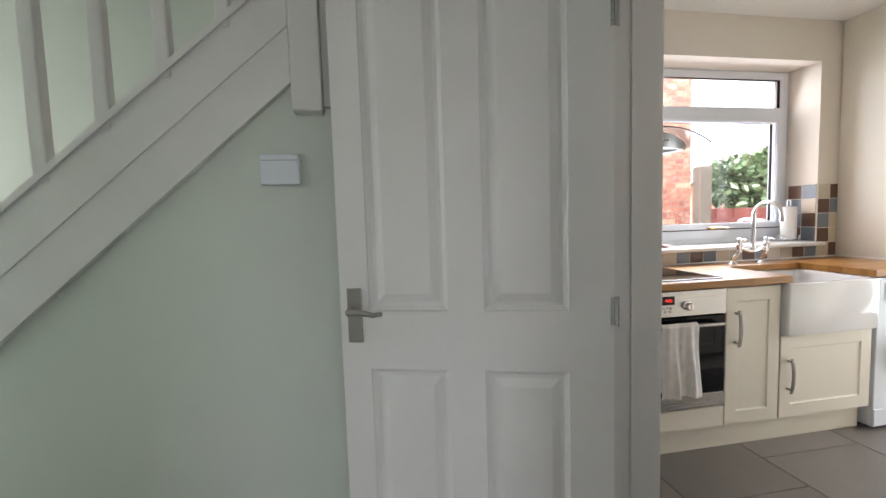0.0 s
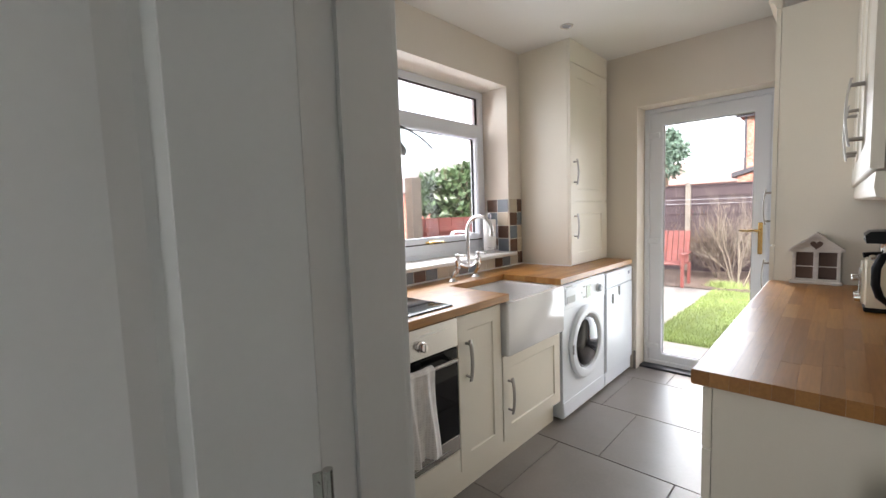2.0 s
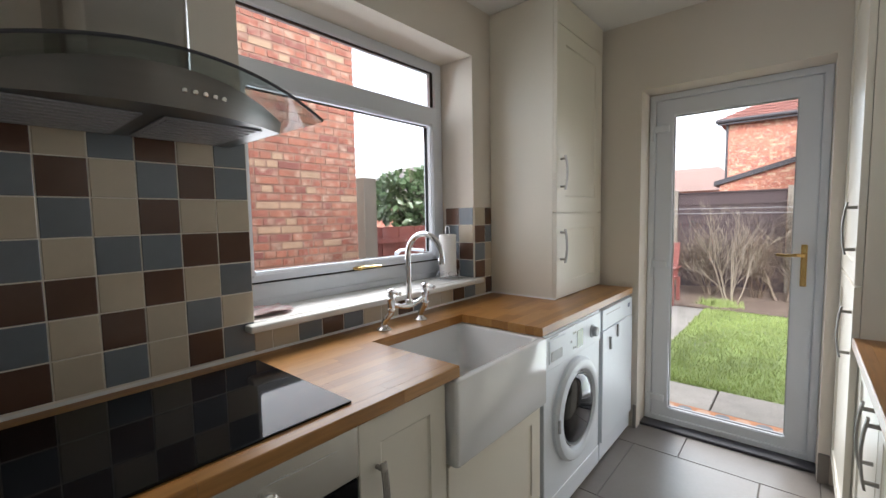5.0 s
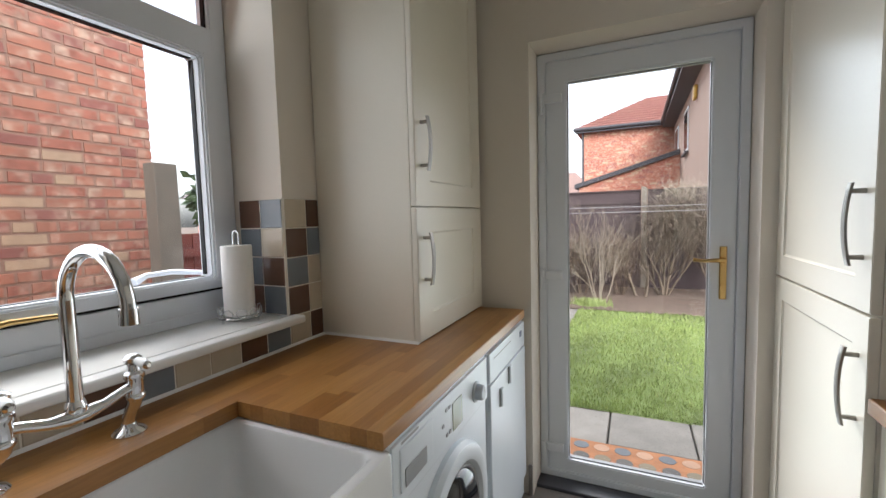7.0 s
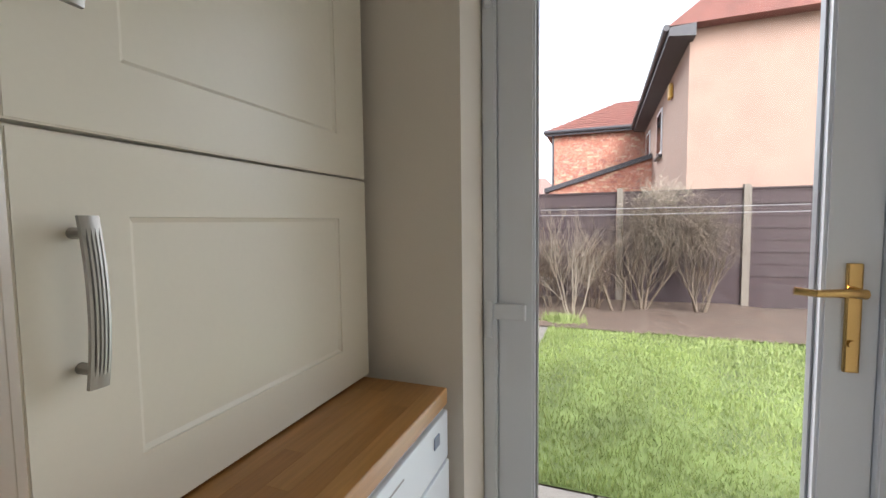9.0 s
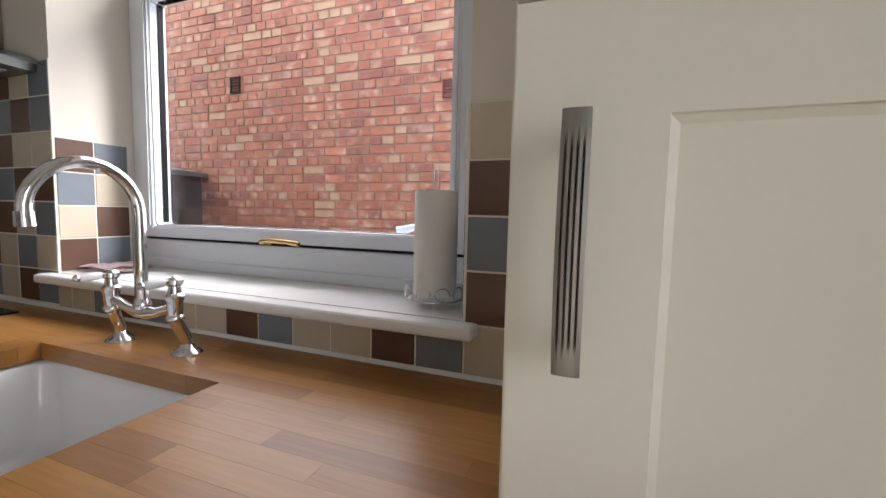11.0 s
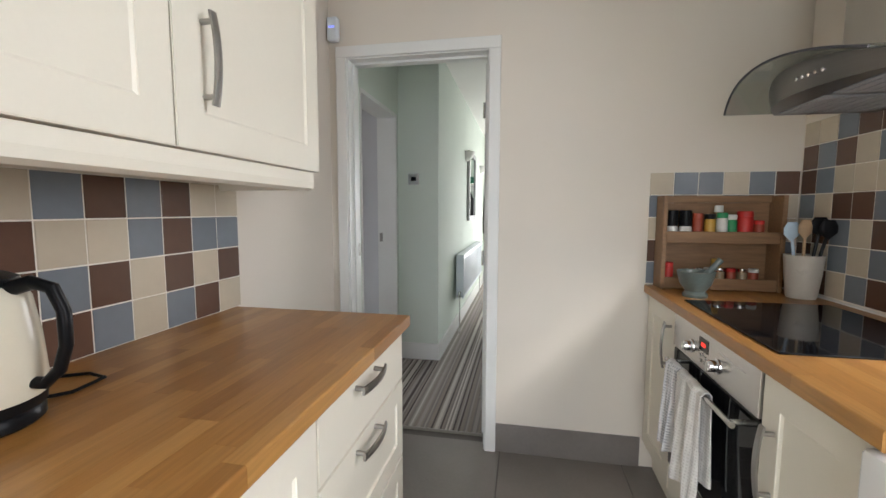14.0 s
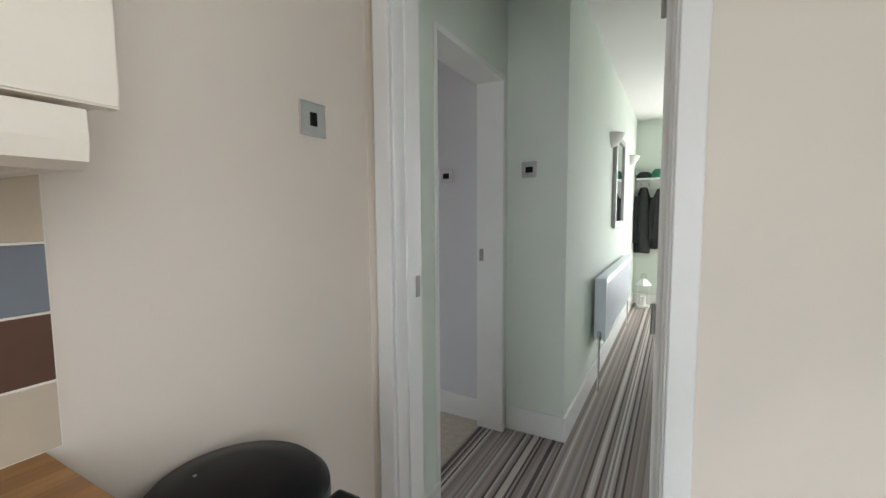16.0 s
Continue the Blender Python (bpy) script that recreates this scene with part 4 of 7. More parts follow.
bm = tube([(XF + 0.042, y, 0.695) for y in (0.425, 0.55, 0.68, 0.81, 0.935)], 0.0105, 14, 0.8)
for y in (0.445, 0.915):
    add_cyl(bm, (XF, y, 0.695), (XF + 0.042, y, 0.695), 0.009, 0.008, 12)
part("oven_handle", bm, M_STEEL, od, smooth=True)
part("lower_panel", shaker_bm("x", XF, OV0 + 0.002, OV1 - 0.002, 0.142, 0.25, 1, 0), M_CREAM, ov, "cream painted strip under the oven")


def hanging_cloth(y0, y1, ztop, zf, zb, mate, name, label, seed):
    """A towel folded over a rail: front and back sheets with folds, with thickness."""
    rnd = random.Random(seed)
    bm = bmesh.new()
    NU, prof = 30, []
    xr = XF + 0.042
    for k in range(15):
        prof.append((xr + 0.016 + 0.004 * k / 14, zf + (ztop - zf) * k / 14, 1 - k / 14))
    for k in range(1, 7):
        a = radians(k * 30 - 15)
        prof.append((xr + 0.016 * math.cos(a), ztop + 0.013 * math.sin(a), 0))
    for k in range(1, 11):
        prof.append((xr - 0.016, ztop - (ztop - zb) * k / 10, k / 10))
    ph = [rnd.uniform(0, 6.3) for _ in range(4)]
    grid = []
    for i in range(NU + 1):
        u = i / NU
        row = []
        for x, z, w in prof:
            f = 0.016 * math.sin(u * 13 + ph[0] + z * 5) + 0.007 * math.sin(u * 31 + ph[1])
            squeeze = 0.92 + 0.08 * w
            y = (y0 + y1) / 2 + (u - 0.5) * (y1 - y0) * squeeze + 0.006 * math.sin(z * 14 + ph[2])
            front = x > xr
            dx = f * (0.25 + 0.75 * w) * (1 if front else 0.45)
            row.append(bm.verts.new((x + dx + (0.012 * w if front else 0), y, z + (0.006 * math.sin(u * 9 + ph[3]) * w))))
        grid.append(row)
    for a, b in zip(grid, grid[1:]):
        for j in range(len(a) - 1):
            bm.faces.new((a[j], b[j], b[j + 1], a[j + 1]))
    bmesh.ops.recalc_face_normals(bm, faces=bm.faces[:])
    bmesh.ops.solidify(bm, geom=bm.faces[:], thickness=0.004)
    return tagged(obj(name, bm, mate, smooth=True), label, "towel", "tea towels on the oven")


def check_cloth(name, base, dark):
    m = mat(name, base, 0.95, var=0.12, scale=30, bump=0.5, fine=240)
    n, l = m.node_tree.nodes, m.node_tree.links
    hsv = n["Principled BSDF"].inputs["Base Color"].links[0].from_node
    co = n.new("ShaderNodeTexCoord")
    wv = n.new("ShaderNodeTexWave")
    wv.wave_type, wv.bands_direction = "BANDS", "Z"
    wv.inputs["Scale"].default_value, wv.inputs["Distortion"].default_value = 30.0, 3.0
    l.new(co.outputs["Object"], wv.inputs["Vector"])
    wv2 = n.new("ShaderNodeTexWave")
    wv2.bands_direction = "Y"
    wv2.inputs["Scale"].default_value, wv2.inputs["Distortion"].default_value = 34.0, 3.0
    l.new(co.outputs["Object"], wv2.inputs["Vector"])
    mm = n.new("ShaderNodeMath")
    mm.operation = "MULTIPLY"
    l.new(wv.outputs["Fac"], mm.inputs[0])
    l.new(wv2.outputs["Fac"], mm.inputs[1])
    mx = n.new("ShaderNodeMix")
    mx.data_type = "RGBA"
    mx.inputs["A"].default_value, mx.inputs["B"].default_value = (*base, 1), (*dark, 1)
    l.new(mm.outputs[0], mx.inputs["Factor"])
    l.new(mx.outputs["Result"], hsv.inputs["Color"])
    return m


hanging_cloth(0.575, 0.79, 0.702, 0.355, 0.42, check_cloth("patterned_cotton", (0.76, 0.74, 0.71), (0.60, 0.57, 0.54)), "tea_towel", "cream tea towel with a soft grey pattern over the oven rail", 3)
hanging_cloth(0.47, 0.575, 0.70, 0.40, 0.45, check_cloth("striped_cotton", (0.72, 0.71, 0.72), (0.34, 0.34, 0.37)), "tea_towel", "white and grey tea towel beside the patterned one", 8)

# ---- laundry machines ----
def machine(y0, y1, label, drum):
    m = thing("washing_machine" if drum else "dishwasher", (0.32, (y0 + y1) / 2, 0), label, "washing machine" if drum else "dishwasher")
    xf = 0.607
    zt = 0.862
    part("cabinet", boxes((0.03, y0, 0.018, xf, y1, zt if drum else 0.855), bevel=0.006, seg=2), M_APPL, m)
    for y in (y0 + 0.05, y1 - 0.05):
        part("foot", cyl((xf - 0.05, y, 0.0), (xf - 0.05, y, 0.02), 0.02, 0.018, 14), M_BLACK, m)
    yc = (y0 + y1) / 2
    if drum:
        part("fascia", boxes((xf - 0.004, y0 + 0.002, 0.706, xf + 0.007, y1 - 0.002, 0.852), bevel=0.004, seg=2), M_APPL, m)
        d = part("detergent_drawer", boxes((xf + 0.002, y0 + 0.03, 0.735, xf + 0.011, y0 + 0.19, 0.835), bevel=0.004, seg=2), M_APPL, m)
        # Raised grey plate stands in for the shade inside the finger pull.
        part("finger_pull", boxes((xf + 0.0112, y0 + 0.045, 0.742, xf + 0.0135, y0 + 0.15, 0.785), bevel=0.001), M_GREYPL, d, "grey plate painted as the shade in the pull")
        part("display", boxes((xf + 0.0072, 2.265, 0.735, xf + 0.009, 2.335, 0.815)), mat("green_lcd", (0.23, 0.27, 0.17), 0.2, var=0.05), m, "grey-green display window")
        for q, (y, z) in enumerate(((2.225, 0.815), (2.245, 0.815), (2.225, 0.745), (2.245, 0.745), (2.20, 0.78))):
            part("button", boxes((xf + 0.006, y - 0.006, z - 0.005, xf + 0.0095, y + 0.006, z + 0.005), bevel=0.001), M_GREYPL, m)
        k = part("programme_knob", lathe((xf + 0.006, 2.455, 0.775), [(0.034, 0.0), (0.033, 0.005), (0.026, 0.008), (0.024, 0.026), (0.02, 0.030), (0.004, 0.031)], 30, "x"), mat("pale_blue_grey_plastic", (0.46, 0.50, 0.55), 0.35, var=0.04), m, smooth=True)
        part("pointer", boxes((xf + 0.0372, 2.453, 0.776, xf + 0.0378, 2.457, 0.793)), M_GREYPL, k)
        part("lettering", boxes((xf + 0.0072, y0 + 0.04, 0.842, xf + 0.0078, y0 + 0.12, 0.848)), M_GREYPL, m, "small grey lettering bar")
        zc, yd = 0.445, 2.262
        dr = part("porthole", lathe((xf - 0.002, yd, zc), [(0.243, 0.0), (0.243, 0.016), (0.232, 0.030), (0.205, 0.036), (0.188, 0.030), (0.180, 0.016), (0.176, 0.002)], 48, "x"), M_APPL, m, smooth=True)
        part("door_glass", lathe((xf + 0.004, yd, zc), [(0.171, 0.0), (0.166, 0.014), (0.15, 0.026), (0.12, 0.036), (0.08, 0.043), (0.04, 0.047), (0.008, 0.048)], 48, "x"), mat("dark_porthole_glass", (0.008, 0.008, 0.01), 0.06, var=0.1, bump=0), dr, "dark bowl glass", smooth=True)
        part("door_seal", lathe((xf + 0.012, yd, zc), [(0.176, 0.0), (0.172, 0.008), (0.165, 0.004)], 48, "x"), M_GREYPL, dr, smooth=True)
        part("door_catch", boxes((xf + 0.024, yd - 0.236, zc - 0.03, xf + 0.034, yd - 0.222, zc + 0.03), bevel=0.003), M_GREYPL, dr)
        part("kick_panel", boxes((xf - 0.004, y0 + 0.004, 0.022, xf + 0.004, y1 - 0.004, 0.12), bevel=0.002), M_APPL, m)
    else:
        part("fascia", boxes((xf - 0.004, y0 + 0.002, 0.742, xf + 0.010, y1 - 0.002, 0.853), bevel=0.006, seg=2), M_APPL, m)
        part("door_panel", boxes((xf - 0.004, y0 + 0.002, 0.12, xf + 0.012, y1 - 0.002, 0.738), bevel=0.005, seg=2), M_APPL, m)
        part("button", boxes((xf + 0.009, y1 - 0.09, 0.80, xf + 0.0125, y1 - 0.06, 0.825), bevel=0.001), mat("blue_grey_button", (0.16, 0.20, 0.30), 0.3), m, "blue-grey power button")
        part("lettering", boxes((xf + 0.0102, y0 + 0.05, 0.822, xf + 0.0108, y0 + 0.28, 0.826)), M_GREYPL, m, "small grey lettering bar")
        for y, z in ((2.71, 0.655), (2.83, 0.70)):
            part("child_lock", boxes((xf + 0.0122, y - 0.012, z - 0.035, xf + 0.024, y + 0.012, z + 0.035), bevel=0.003), M_APPL, m, "white plastic catch")
            # No gap is modelled; a grey strip draws the catch's shadow.
            part("catch_shadow_gap", boxes((xf + 0.0122, y - 0.0145, z - 0.035, xf + 0.016, y - 0.0125, z + 0.035)), M_GREYPL, m)
        part("kick_panel", boxes((xf - 0.06, y0 + 0.004, 0.0, xf - 0.045, y1 - 0.004, 0.115)), M_APPL, m)
    return m


machine(1.943, 2.572, "white front-loading washing machine under the oak worktop", True)
machine(2.592, 3.105, "white dishwasher beside the washing machine", False)

# ---- things on the other worktop ----
KX, KY = 2.045, 1.63
k = thing("kettle", (KX, KY, WT), "cream enamel kettle with a black handle and base", "kettle")
part("base", lathe((KX, KY, WT), [(0.082, 0.0), (0.086, 0.004), (0.086, 0.018), (0.080, 0.026), (0.088, 0.028), (0.090, 0.045)], 36), M_BLACK, k, smooth=True)
part("body", lathe((KX, KY, WT), [(0.089, 0.044), (0.092, 0.052), (0.092, 0.075), (0.088, 0.14), (0.079, 0.205), (0.070, 0.224), (0.06, 0.23)], 40), M_CREAMPL, k, smooth=True)
lid = part("lid", lathe((KX, KY, WT), [(0.069, 0.226), (0.066, 0.238), (0.05, 0.246), (0.02, 0.249)], 32), M_BLACK, k, smooth=True)
part("lid_knob", lathe((KX, KY, WT), [(0.012, 0.247), (0.014, 0.255), (0.010, 0.262)], 16), M_CHROME, lid, smooth=True)
hd = Vector((-0.95, -0.31, 0)).normalized()
pts = [Vector((KX, KY, WT)) + hd * r + Vector((0, 0, z)) for r, z in ((0.068, 0.222), (0.10, 0.232), (0.128, 0.222), (0.142, 0.185), (0.142, 0.13), (0.130, 0.09), (0.108, 0.068), (0.086, 0.07))]
part("handle", tube(pts, [0.014, 0.0135, 0.014, 0.0135, 0.013, 0.013, 0.012, 0.011], 14, 0.75), M_BLACK, k, smooth=True)
sp = [Vector((KX, KY, WT)) - hd * r + Vector((0, 0, z)) for r, z in ((0.07, 0.185), (0.09, 0.205), (0.102, 0.222))]
part("spout", tube(sp, [0.026, 0.02, 0.012], 14), M_CREAMPL, k, smooth=True)
cab = thing("power_cable", (2.1, 1.5, WT), "thin black power cable on the oak worktop", "cable")
part("cable", tube([(2.07, 1.56, WT + 0.004), (2.02, 1.50, WT + 0.004), (2.03, 1.43, WT + 0.004), (2.08, 1.42, WT + 0.004), (2.15, 1.46, WT + 0.004), (2.18, 1.55, WT + 0.004), (2.185, 1.68, WT + 0.06), (2.175, 1.742, WT + 0.20)], 0.0035, 8), M_BLACK, cab, smooth=True)

t = thing("toaster", (2.0, 1.85, WT), "cream enamel toaster with chrome levers and black base", "toaster")
out = [(1.768, WT + 0.018), (1.938, WT + 0.018), (1.942, WT + 0.10), (1.936, WT + 0.165), (1.915, WT + 0.188), (1.853, WT + 0.196), (1.79, WT + 0.188), (1.77, WT + 0.165), (1.764, WT + 0.10)]
bm = prism(out, "x", 1.885, 2.155)
bmesh.ops.bevel(bm, geom=[e for e in bm.edges if abs(e.verts[0].co.x - e.verts[1].co.x) < 0.001], offset=0.012, segments=3, affect="EDGES")
part("body", bm, M_CREAMPL, t, smooth=True)
part("base", boxes((1.892, 1.775, WT, 2.148, 1.932, WT + 0.02), bevel=0.004), M_BLACK, t)
part("top_plate", boxes((1.905, 1.80, WT + 0.190, 2.135, 1.906, WT + 0.198), bevel=0.003), M_CHROME, t)
for y in (1.83, 1.877):
    part("slot", boxes((1.92, y - 0.012, WT + 0.1982, 2.12, y + 0.012, WT + 0.1995)), M_BLACK, t)
for y in (1.81, 1.89):
    part("lever_track", boxes((1.879, y - 0.008, WT + 0.06, 1.884, y + 0.008, WT + 0.15), bevel=0.001), M_CHROME, t)
    part("lever", boxes((1.858, y - 0.017, WT + 0.112, 1.879, y + 0.017, WT + 0.126), bevel=0.004, seg=2), M_CHROME, t)
    part("dial", lathe((1.884, y, WT + 0.045), [(0.014, 0.0), (0.013, -0.016), (0.009, -0.018)], 18, "x"), M_CHROME, t)

c = thing("coffee_machine", (2.06, 2.1, WT), "black coffee machine with chrome details", "coffee machine")
part("rear_tank", boxes((2.0, 1.99, WT, 2.11, 2.18, WT + 0.25), bevel=0.015, seg=3), M_BLACK, c)
part("drip_tray", boxes((1.93, 2.0, WT, 2.06, 2.17, WT + 0.035), bevel=0.006, seg=2), M_BLACK, c)
hd2 = part("brew_head", prism([(1.90, WT + 0.235), (2.05, WT + 0.232), (2.115, WT + 0.262), (2.06, WT + 0.285), (1.912, WT + 0.282), (1.896, WT + 0.268)], "y", 2.0, 2.17), M_BLACK, c)
part("badge", boxes((1.893, 2.06, WT + 0.246, 1.899, 2.10, WT + 0.260), bevel=0.001), M_CHROME, hd2)
part("group_ring", lathe((1.975, 2.085, WT + 0.175), [(0.03, 0.0), (0.034, 0.01), (0.034, 0.059)], 22), M_CHROME, c, smooth=True)
part("filter_handle", tube([(1.96, 2.08, WT + 0.19), (1.92, 2.07, WT + 0.186), (1.895, 2.065, WT + 0.182)], [0.008, 0.010, 0.011], 12), M_BLACK, c)

hx0, hx1, hy = 1.645, 1.838, 2.405
ho = thing("house_ornament", (1.74, hy, WT), "small white wooden house ornament with a heart cut-out", "ornament")
M_WW = mat("whitewashed_wood", (0.66, 0.62, 0.58), 0.7, var=0.12, scale=8, stretch=(2, 2, 12), bump=0.15)
# Dark brown puts the shade of the ornament's openings into the colour.
M_DKW = mat("dark_inside_shade", (0.13, 0.085, 0.07), 0.7, var=0.2)
hm = (hx0 + hx1) / 2
part("back_board", prism([(hx0 + 0.012, WT + 0.004), (hx1 - 0.012, WT + 0.004), (hx1 - 0.012, WT + 0.165), (hm, WT + 0.238), (hx0 + 0.012, WT + 0.165)], "y", hy + 0.008, hy + 0.02), M_DKW, ho, "dark board painted as the shade behind the windows")
part("base", boxes((hx0 - 0.004, hy - 0.03, WT, hx1 + 0.004, hy + 0.024, WT + 0.012), bevel=0.002), M_WW, ho)
for a, b in ((hx0 + 0.006, hx0 + 0.02), (hm - 0.01, hm + 0.01), (hx1 - 0.02, hx1 - 0.006)):
    part("stile", boxes((a, hy - 0.012, WT + 0.012, b, hy + 0.006, WT + 0.158), bevel=0.001), M_WW, ho)
for a, b in ((hx0 + 0.02, hm - 0.01), (hm + 0.01, hx1 - 0.02)):
    part("glazing_bar", boxes((a, hy - 0.006, WT + 0.084, b, hy + 0.002, WT + 0.088)), M_WW, ho)
    part("lower_rail", boxes((a, hy - 0.01, WT + 0.012, b, hy + 0.006, WT + 0.024)), M_WW, ho)
gable = part("gable", prism([(hx0, WT + 0.158), (hx1, WT + 0.158), (hx1, WT + 0.17), (hm, WT + 0.245), (hx0, WT + 0.17)], "y", hy - 0.014, hy + 0.007), M_WW, ho)
hp = []
for i in range(24):
    a = 2 * math.pi * i / 24
    hp.append((hm + 0.0015 * 16 * math.sin(a) ** 3, WT + 0.195 + 0.0015 * (13 * math.cos(a) - 5 * math.cos(2 * a) - 2 * math.cos(3 * a) - math.cos(4 * a))))
# Nothing is cut: a raised dark plate shows the heart hole's shade.
part("heart", prism(hp, "y", hy - 0.0165, hy - 0.0145), M_DKW, gable, "dark heart plate painted as a shaded cut-out")
for sgn in (-1, 1):
    xa = hm + sgn * (hx1 - hx0) / 2 * 1.09
    part("roof_board", prism([(hm, WT + 0.245), (hm, WT + 0.258), (xa, WT + 0.172), (xa, WT + 0.159)], "y", hy - 0.03, hy + 0.024), M_WW, ho)

# sockets and plugs on the tiled wall
for y, plug in ((1.743, True), (2.10, True)):
    s = thing("wall_socket", (XE - 0.01, y, 1.13), "chrome double wall socket with a black plug", "socket", "wall sockets")
    part("plate", boxes((XE - 0.022, y - 0.073, 1.085, XE - 0.0125, y + 0.073, 1.171), bevel=0.003), M_CHROME, s)
    for d in (-0.035, 0.035):
        part("socket_face", boxes((XE - 0.0245, y + d - 0.026, 1.10, XE - 0.0222, y + d + 0.026, 1.15)), M_BLACK, s)
    part("plug", boxes((XE - 0.062, y - 0.058, 1.096, XE - 0.0247, y - 0.012, 1.146), bevel=0.006, seg=2), M_BLACK, s)


def switch_plate(name, label, c, facing, double=False):
    """Chrome switch plate with a dark rocker. facing: 'x-','y+'."""
    s = thing(name, c, label, "light switch", "switch plates")
    x, y, z = c
    if facing == "x-":
        part("plate", boxes((x - 0.007, y - 0.044, z - 0.044, x, y + 0.044, z + 0.044), bevel=0.003, seg=2), M_CHROME, s)
        part("rocker", boxes((x - 0.011, y - 0.010, z - 0.017, x - 0.0068, y + 0.010, z + 0.017), bevel=0.001), M_BLACK, s)
    else:
        part("plate", boxes((x - 0.044, y, z - 0.044, x + 0.044, y + 0.007, z + 0.044), bevel=0.003, seg=2), M_CHROME, s)
        part("rocker", boxes((x - 0.020, y + 0.0068, z - 0.016, x + 0.020, y + 0.011, z + 0.016), bevel=0.001), M_BLACK, s)
    return s


switch_plate("light_switch", "square chrome light switch on the kitchen wall", (XE - 0.0005, 0.224, 1.52), "x-")
switch_plate("thermostat", "square chrome control plate on the mint hall wall", (2.079, YT + 0.0005, 1.51), "y+")
switch_plate("light_switch", "square chrome light switch in the side room", (2.60, YT + 0.0005, 1.50), "y+")

# alarm sensor above the doorway
s = thing("alarm_sensor", (2.168, 0.0, 2.17), "white plastic alarm sensor with a blue light", "alarm sensor")
bm = boxes((2.138, 0.0008, 2.115, 2.198, 0.045, 2.235), bevel=0.018, seg=4)
part("housing", bm, M_APPL, s, smooth=True)
part("status_light", boxes((2.152, 0.0452, 2.178, 2.184, 0.0465, 2.186)), emit_mat("blue_led", (0.25, 0.3, 1.0), 0.2), s, "blue status light")

# bin in the corner behind the worktop end
bx, by = 2.03, 0.60
b = thing("pedal_bin", (bx, by, 0), "round black pedal bin with a domed lid", "bin")
part("bucket", lathe((bx, by, 0), [(0.125, 0.0), (0.132, 0.01), (0.145, 0.25), (0.156, 0.745)], 40), M_BLACK, b, smooth=True)
part("lid", lathe((bx, by, 0), [(0.157, 0.747), (0.163, 0.757), (0.162, 0.778), (0.142, 0.798), (0.08, 0.81), (0.01, 0.814)], 40), M_BLACK, b, smooth=True)
part("hinge", boxes((bx - 0.205, by - 0.10, 0.70, bx - 0.150, by - 0.01, 0.78), bevel=0.008, seg=2), M_BLACK, b)
part("handle_mark", boxes((bx + 0.03, by + 0.03, 0.8085, bx + 0.07, by + 0.036, 0.8105)), M_GREYPL, b, "pale scratch line on the lid")

# ---- corner by the hob ----
rk = thing("spice_rack", (0.35, 0.06, WT), "pine two-shelf spice rack standing on the worktop", "spice rack")
ra, rb, rd = 0.105, 0.586, 0.105
for x in (ra, rb - 0.018):
    part("side", boxes((x, 0.0118, WT + 0.001, x + 0.018, rd + 0.0118, 1.325), bevel=0.0015), M_PINE, rk)
for z in (WT + 0.003, 1.118):
    part("shelf", boxes((ra + 0.018, 0.0135, z, rb - 0.018, rd, z + 0.014)), M_PINE, rk)
    part("front_rail", boxes((ra + 0.018, rd - 0.004, z + 0.0005, rb - 0.018, rd + 0.008, z + 0.05), bevel=0.0015), M_PINE, rk)
part("top_rail", boxes((ra + 0.018, 0.0125, 1.295, rb - 0.018, 0.03, 1.325), bevel=0.0015), M_PINE, rk)
part("back_panel", boxes((ra + 0.018, 0.0118, WT + 0.003, rb - 0.018, 0.0134, 1.294)), M_PINE, rk)


def jar(x, y, z, r, h, body, lidm, label, lf=0.8):
    j = thing("spice_jar", (x, y, z), label, "spice jar", "jars on the rack")
    part("jar", lathe((x, y, z), [(r * 0.95, 0.0), (r, 0.004), (r, h * (lf - 0.08)), (r * 0.85, h * lf)], 18), body, j, smooth=True)
    part("lid", lathe((x, y, z), [(r * 0.95, h * lf), (r * 0.98, h * (lf + 0.02)), (r * 0.95, h * 0.98), (r * 0.85, h)], 18), lidm, j, smooth=True)


M_RED = mat("red_packaging", (0.55, 0.03, 0.025), 0.4)
M_RUST = mat("paprika_red", (0.33, 0.06, 0.03), 0.4)
M_GREEN = mat("green_packaging", (0.02, 0.25, 0.09), 0.4)
M_YEL = mat("mustard_label", (0.6, 0.36, 0.06), 0.45)
M_WHT = mat("white_label", (0.7, 0.69, 0.66), 0.5)
M_JAR = mat("spice_in_glass", (0.34, 0.24, 0.14), 0.12)
zt2 = 1.1325
jar(0.537, 0.07, zt2, 0.026, 0.128, M_WHT, M_BLACK, "white spice jar with a tall black lid", 0.45)
jar(0.480, 0.07, zt2, 0.026, 0.128, M_WHT, M_BLACK, "white spice jar with a tall black lid", 0.45)
jar(0.430, 0.068, zt2, 0.022, 0.115, M_RUST, M_RUST, "rust red metal spice tin")
jar(0.380, 0.068, zt2, 0.022, 0.112, M_YEL, M_BLACK, "mustard labelled jar with a black lid")
jar(0.333, 0.070, zt2, 0.022, 0.118, M_WHT, M_GREEN, "white jar with a green lid")
jar(0.334, 0.035, zt2, 0.018, 0.15, M_JAR, M_WHT, "tall spice bottle with a pale cap")
jar(0.292, 0.066, zt2, 0.020, 0.11, M_GREEN, M_WHT, "green spice jar with a white lid")
jar(0.236, 0.055, zt2, 0.032, 0.125, M_RED, M_RED, "round red metal spice tin")
jar(0.185, 0.066, zt2, 0.021, 0.085, M_RUST, M_RED, "small rust jar with a red lid")
zb2 = WT + 0.0175
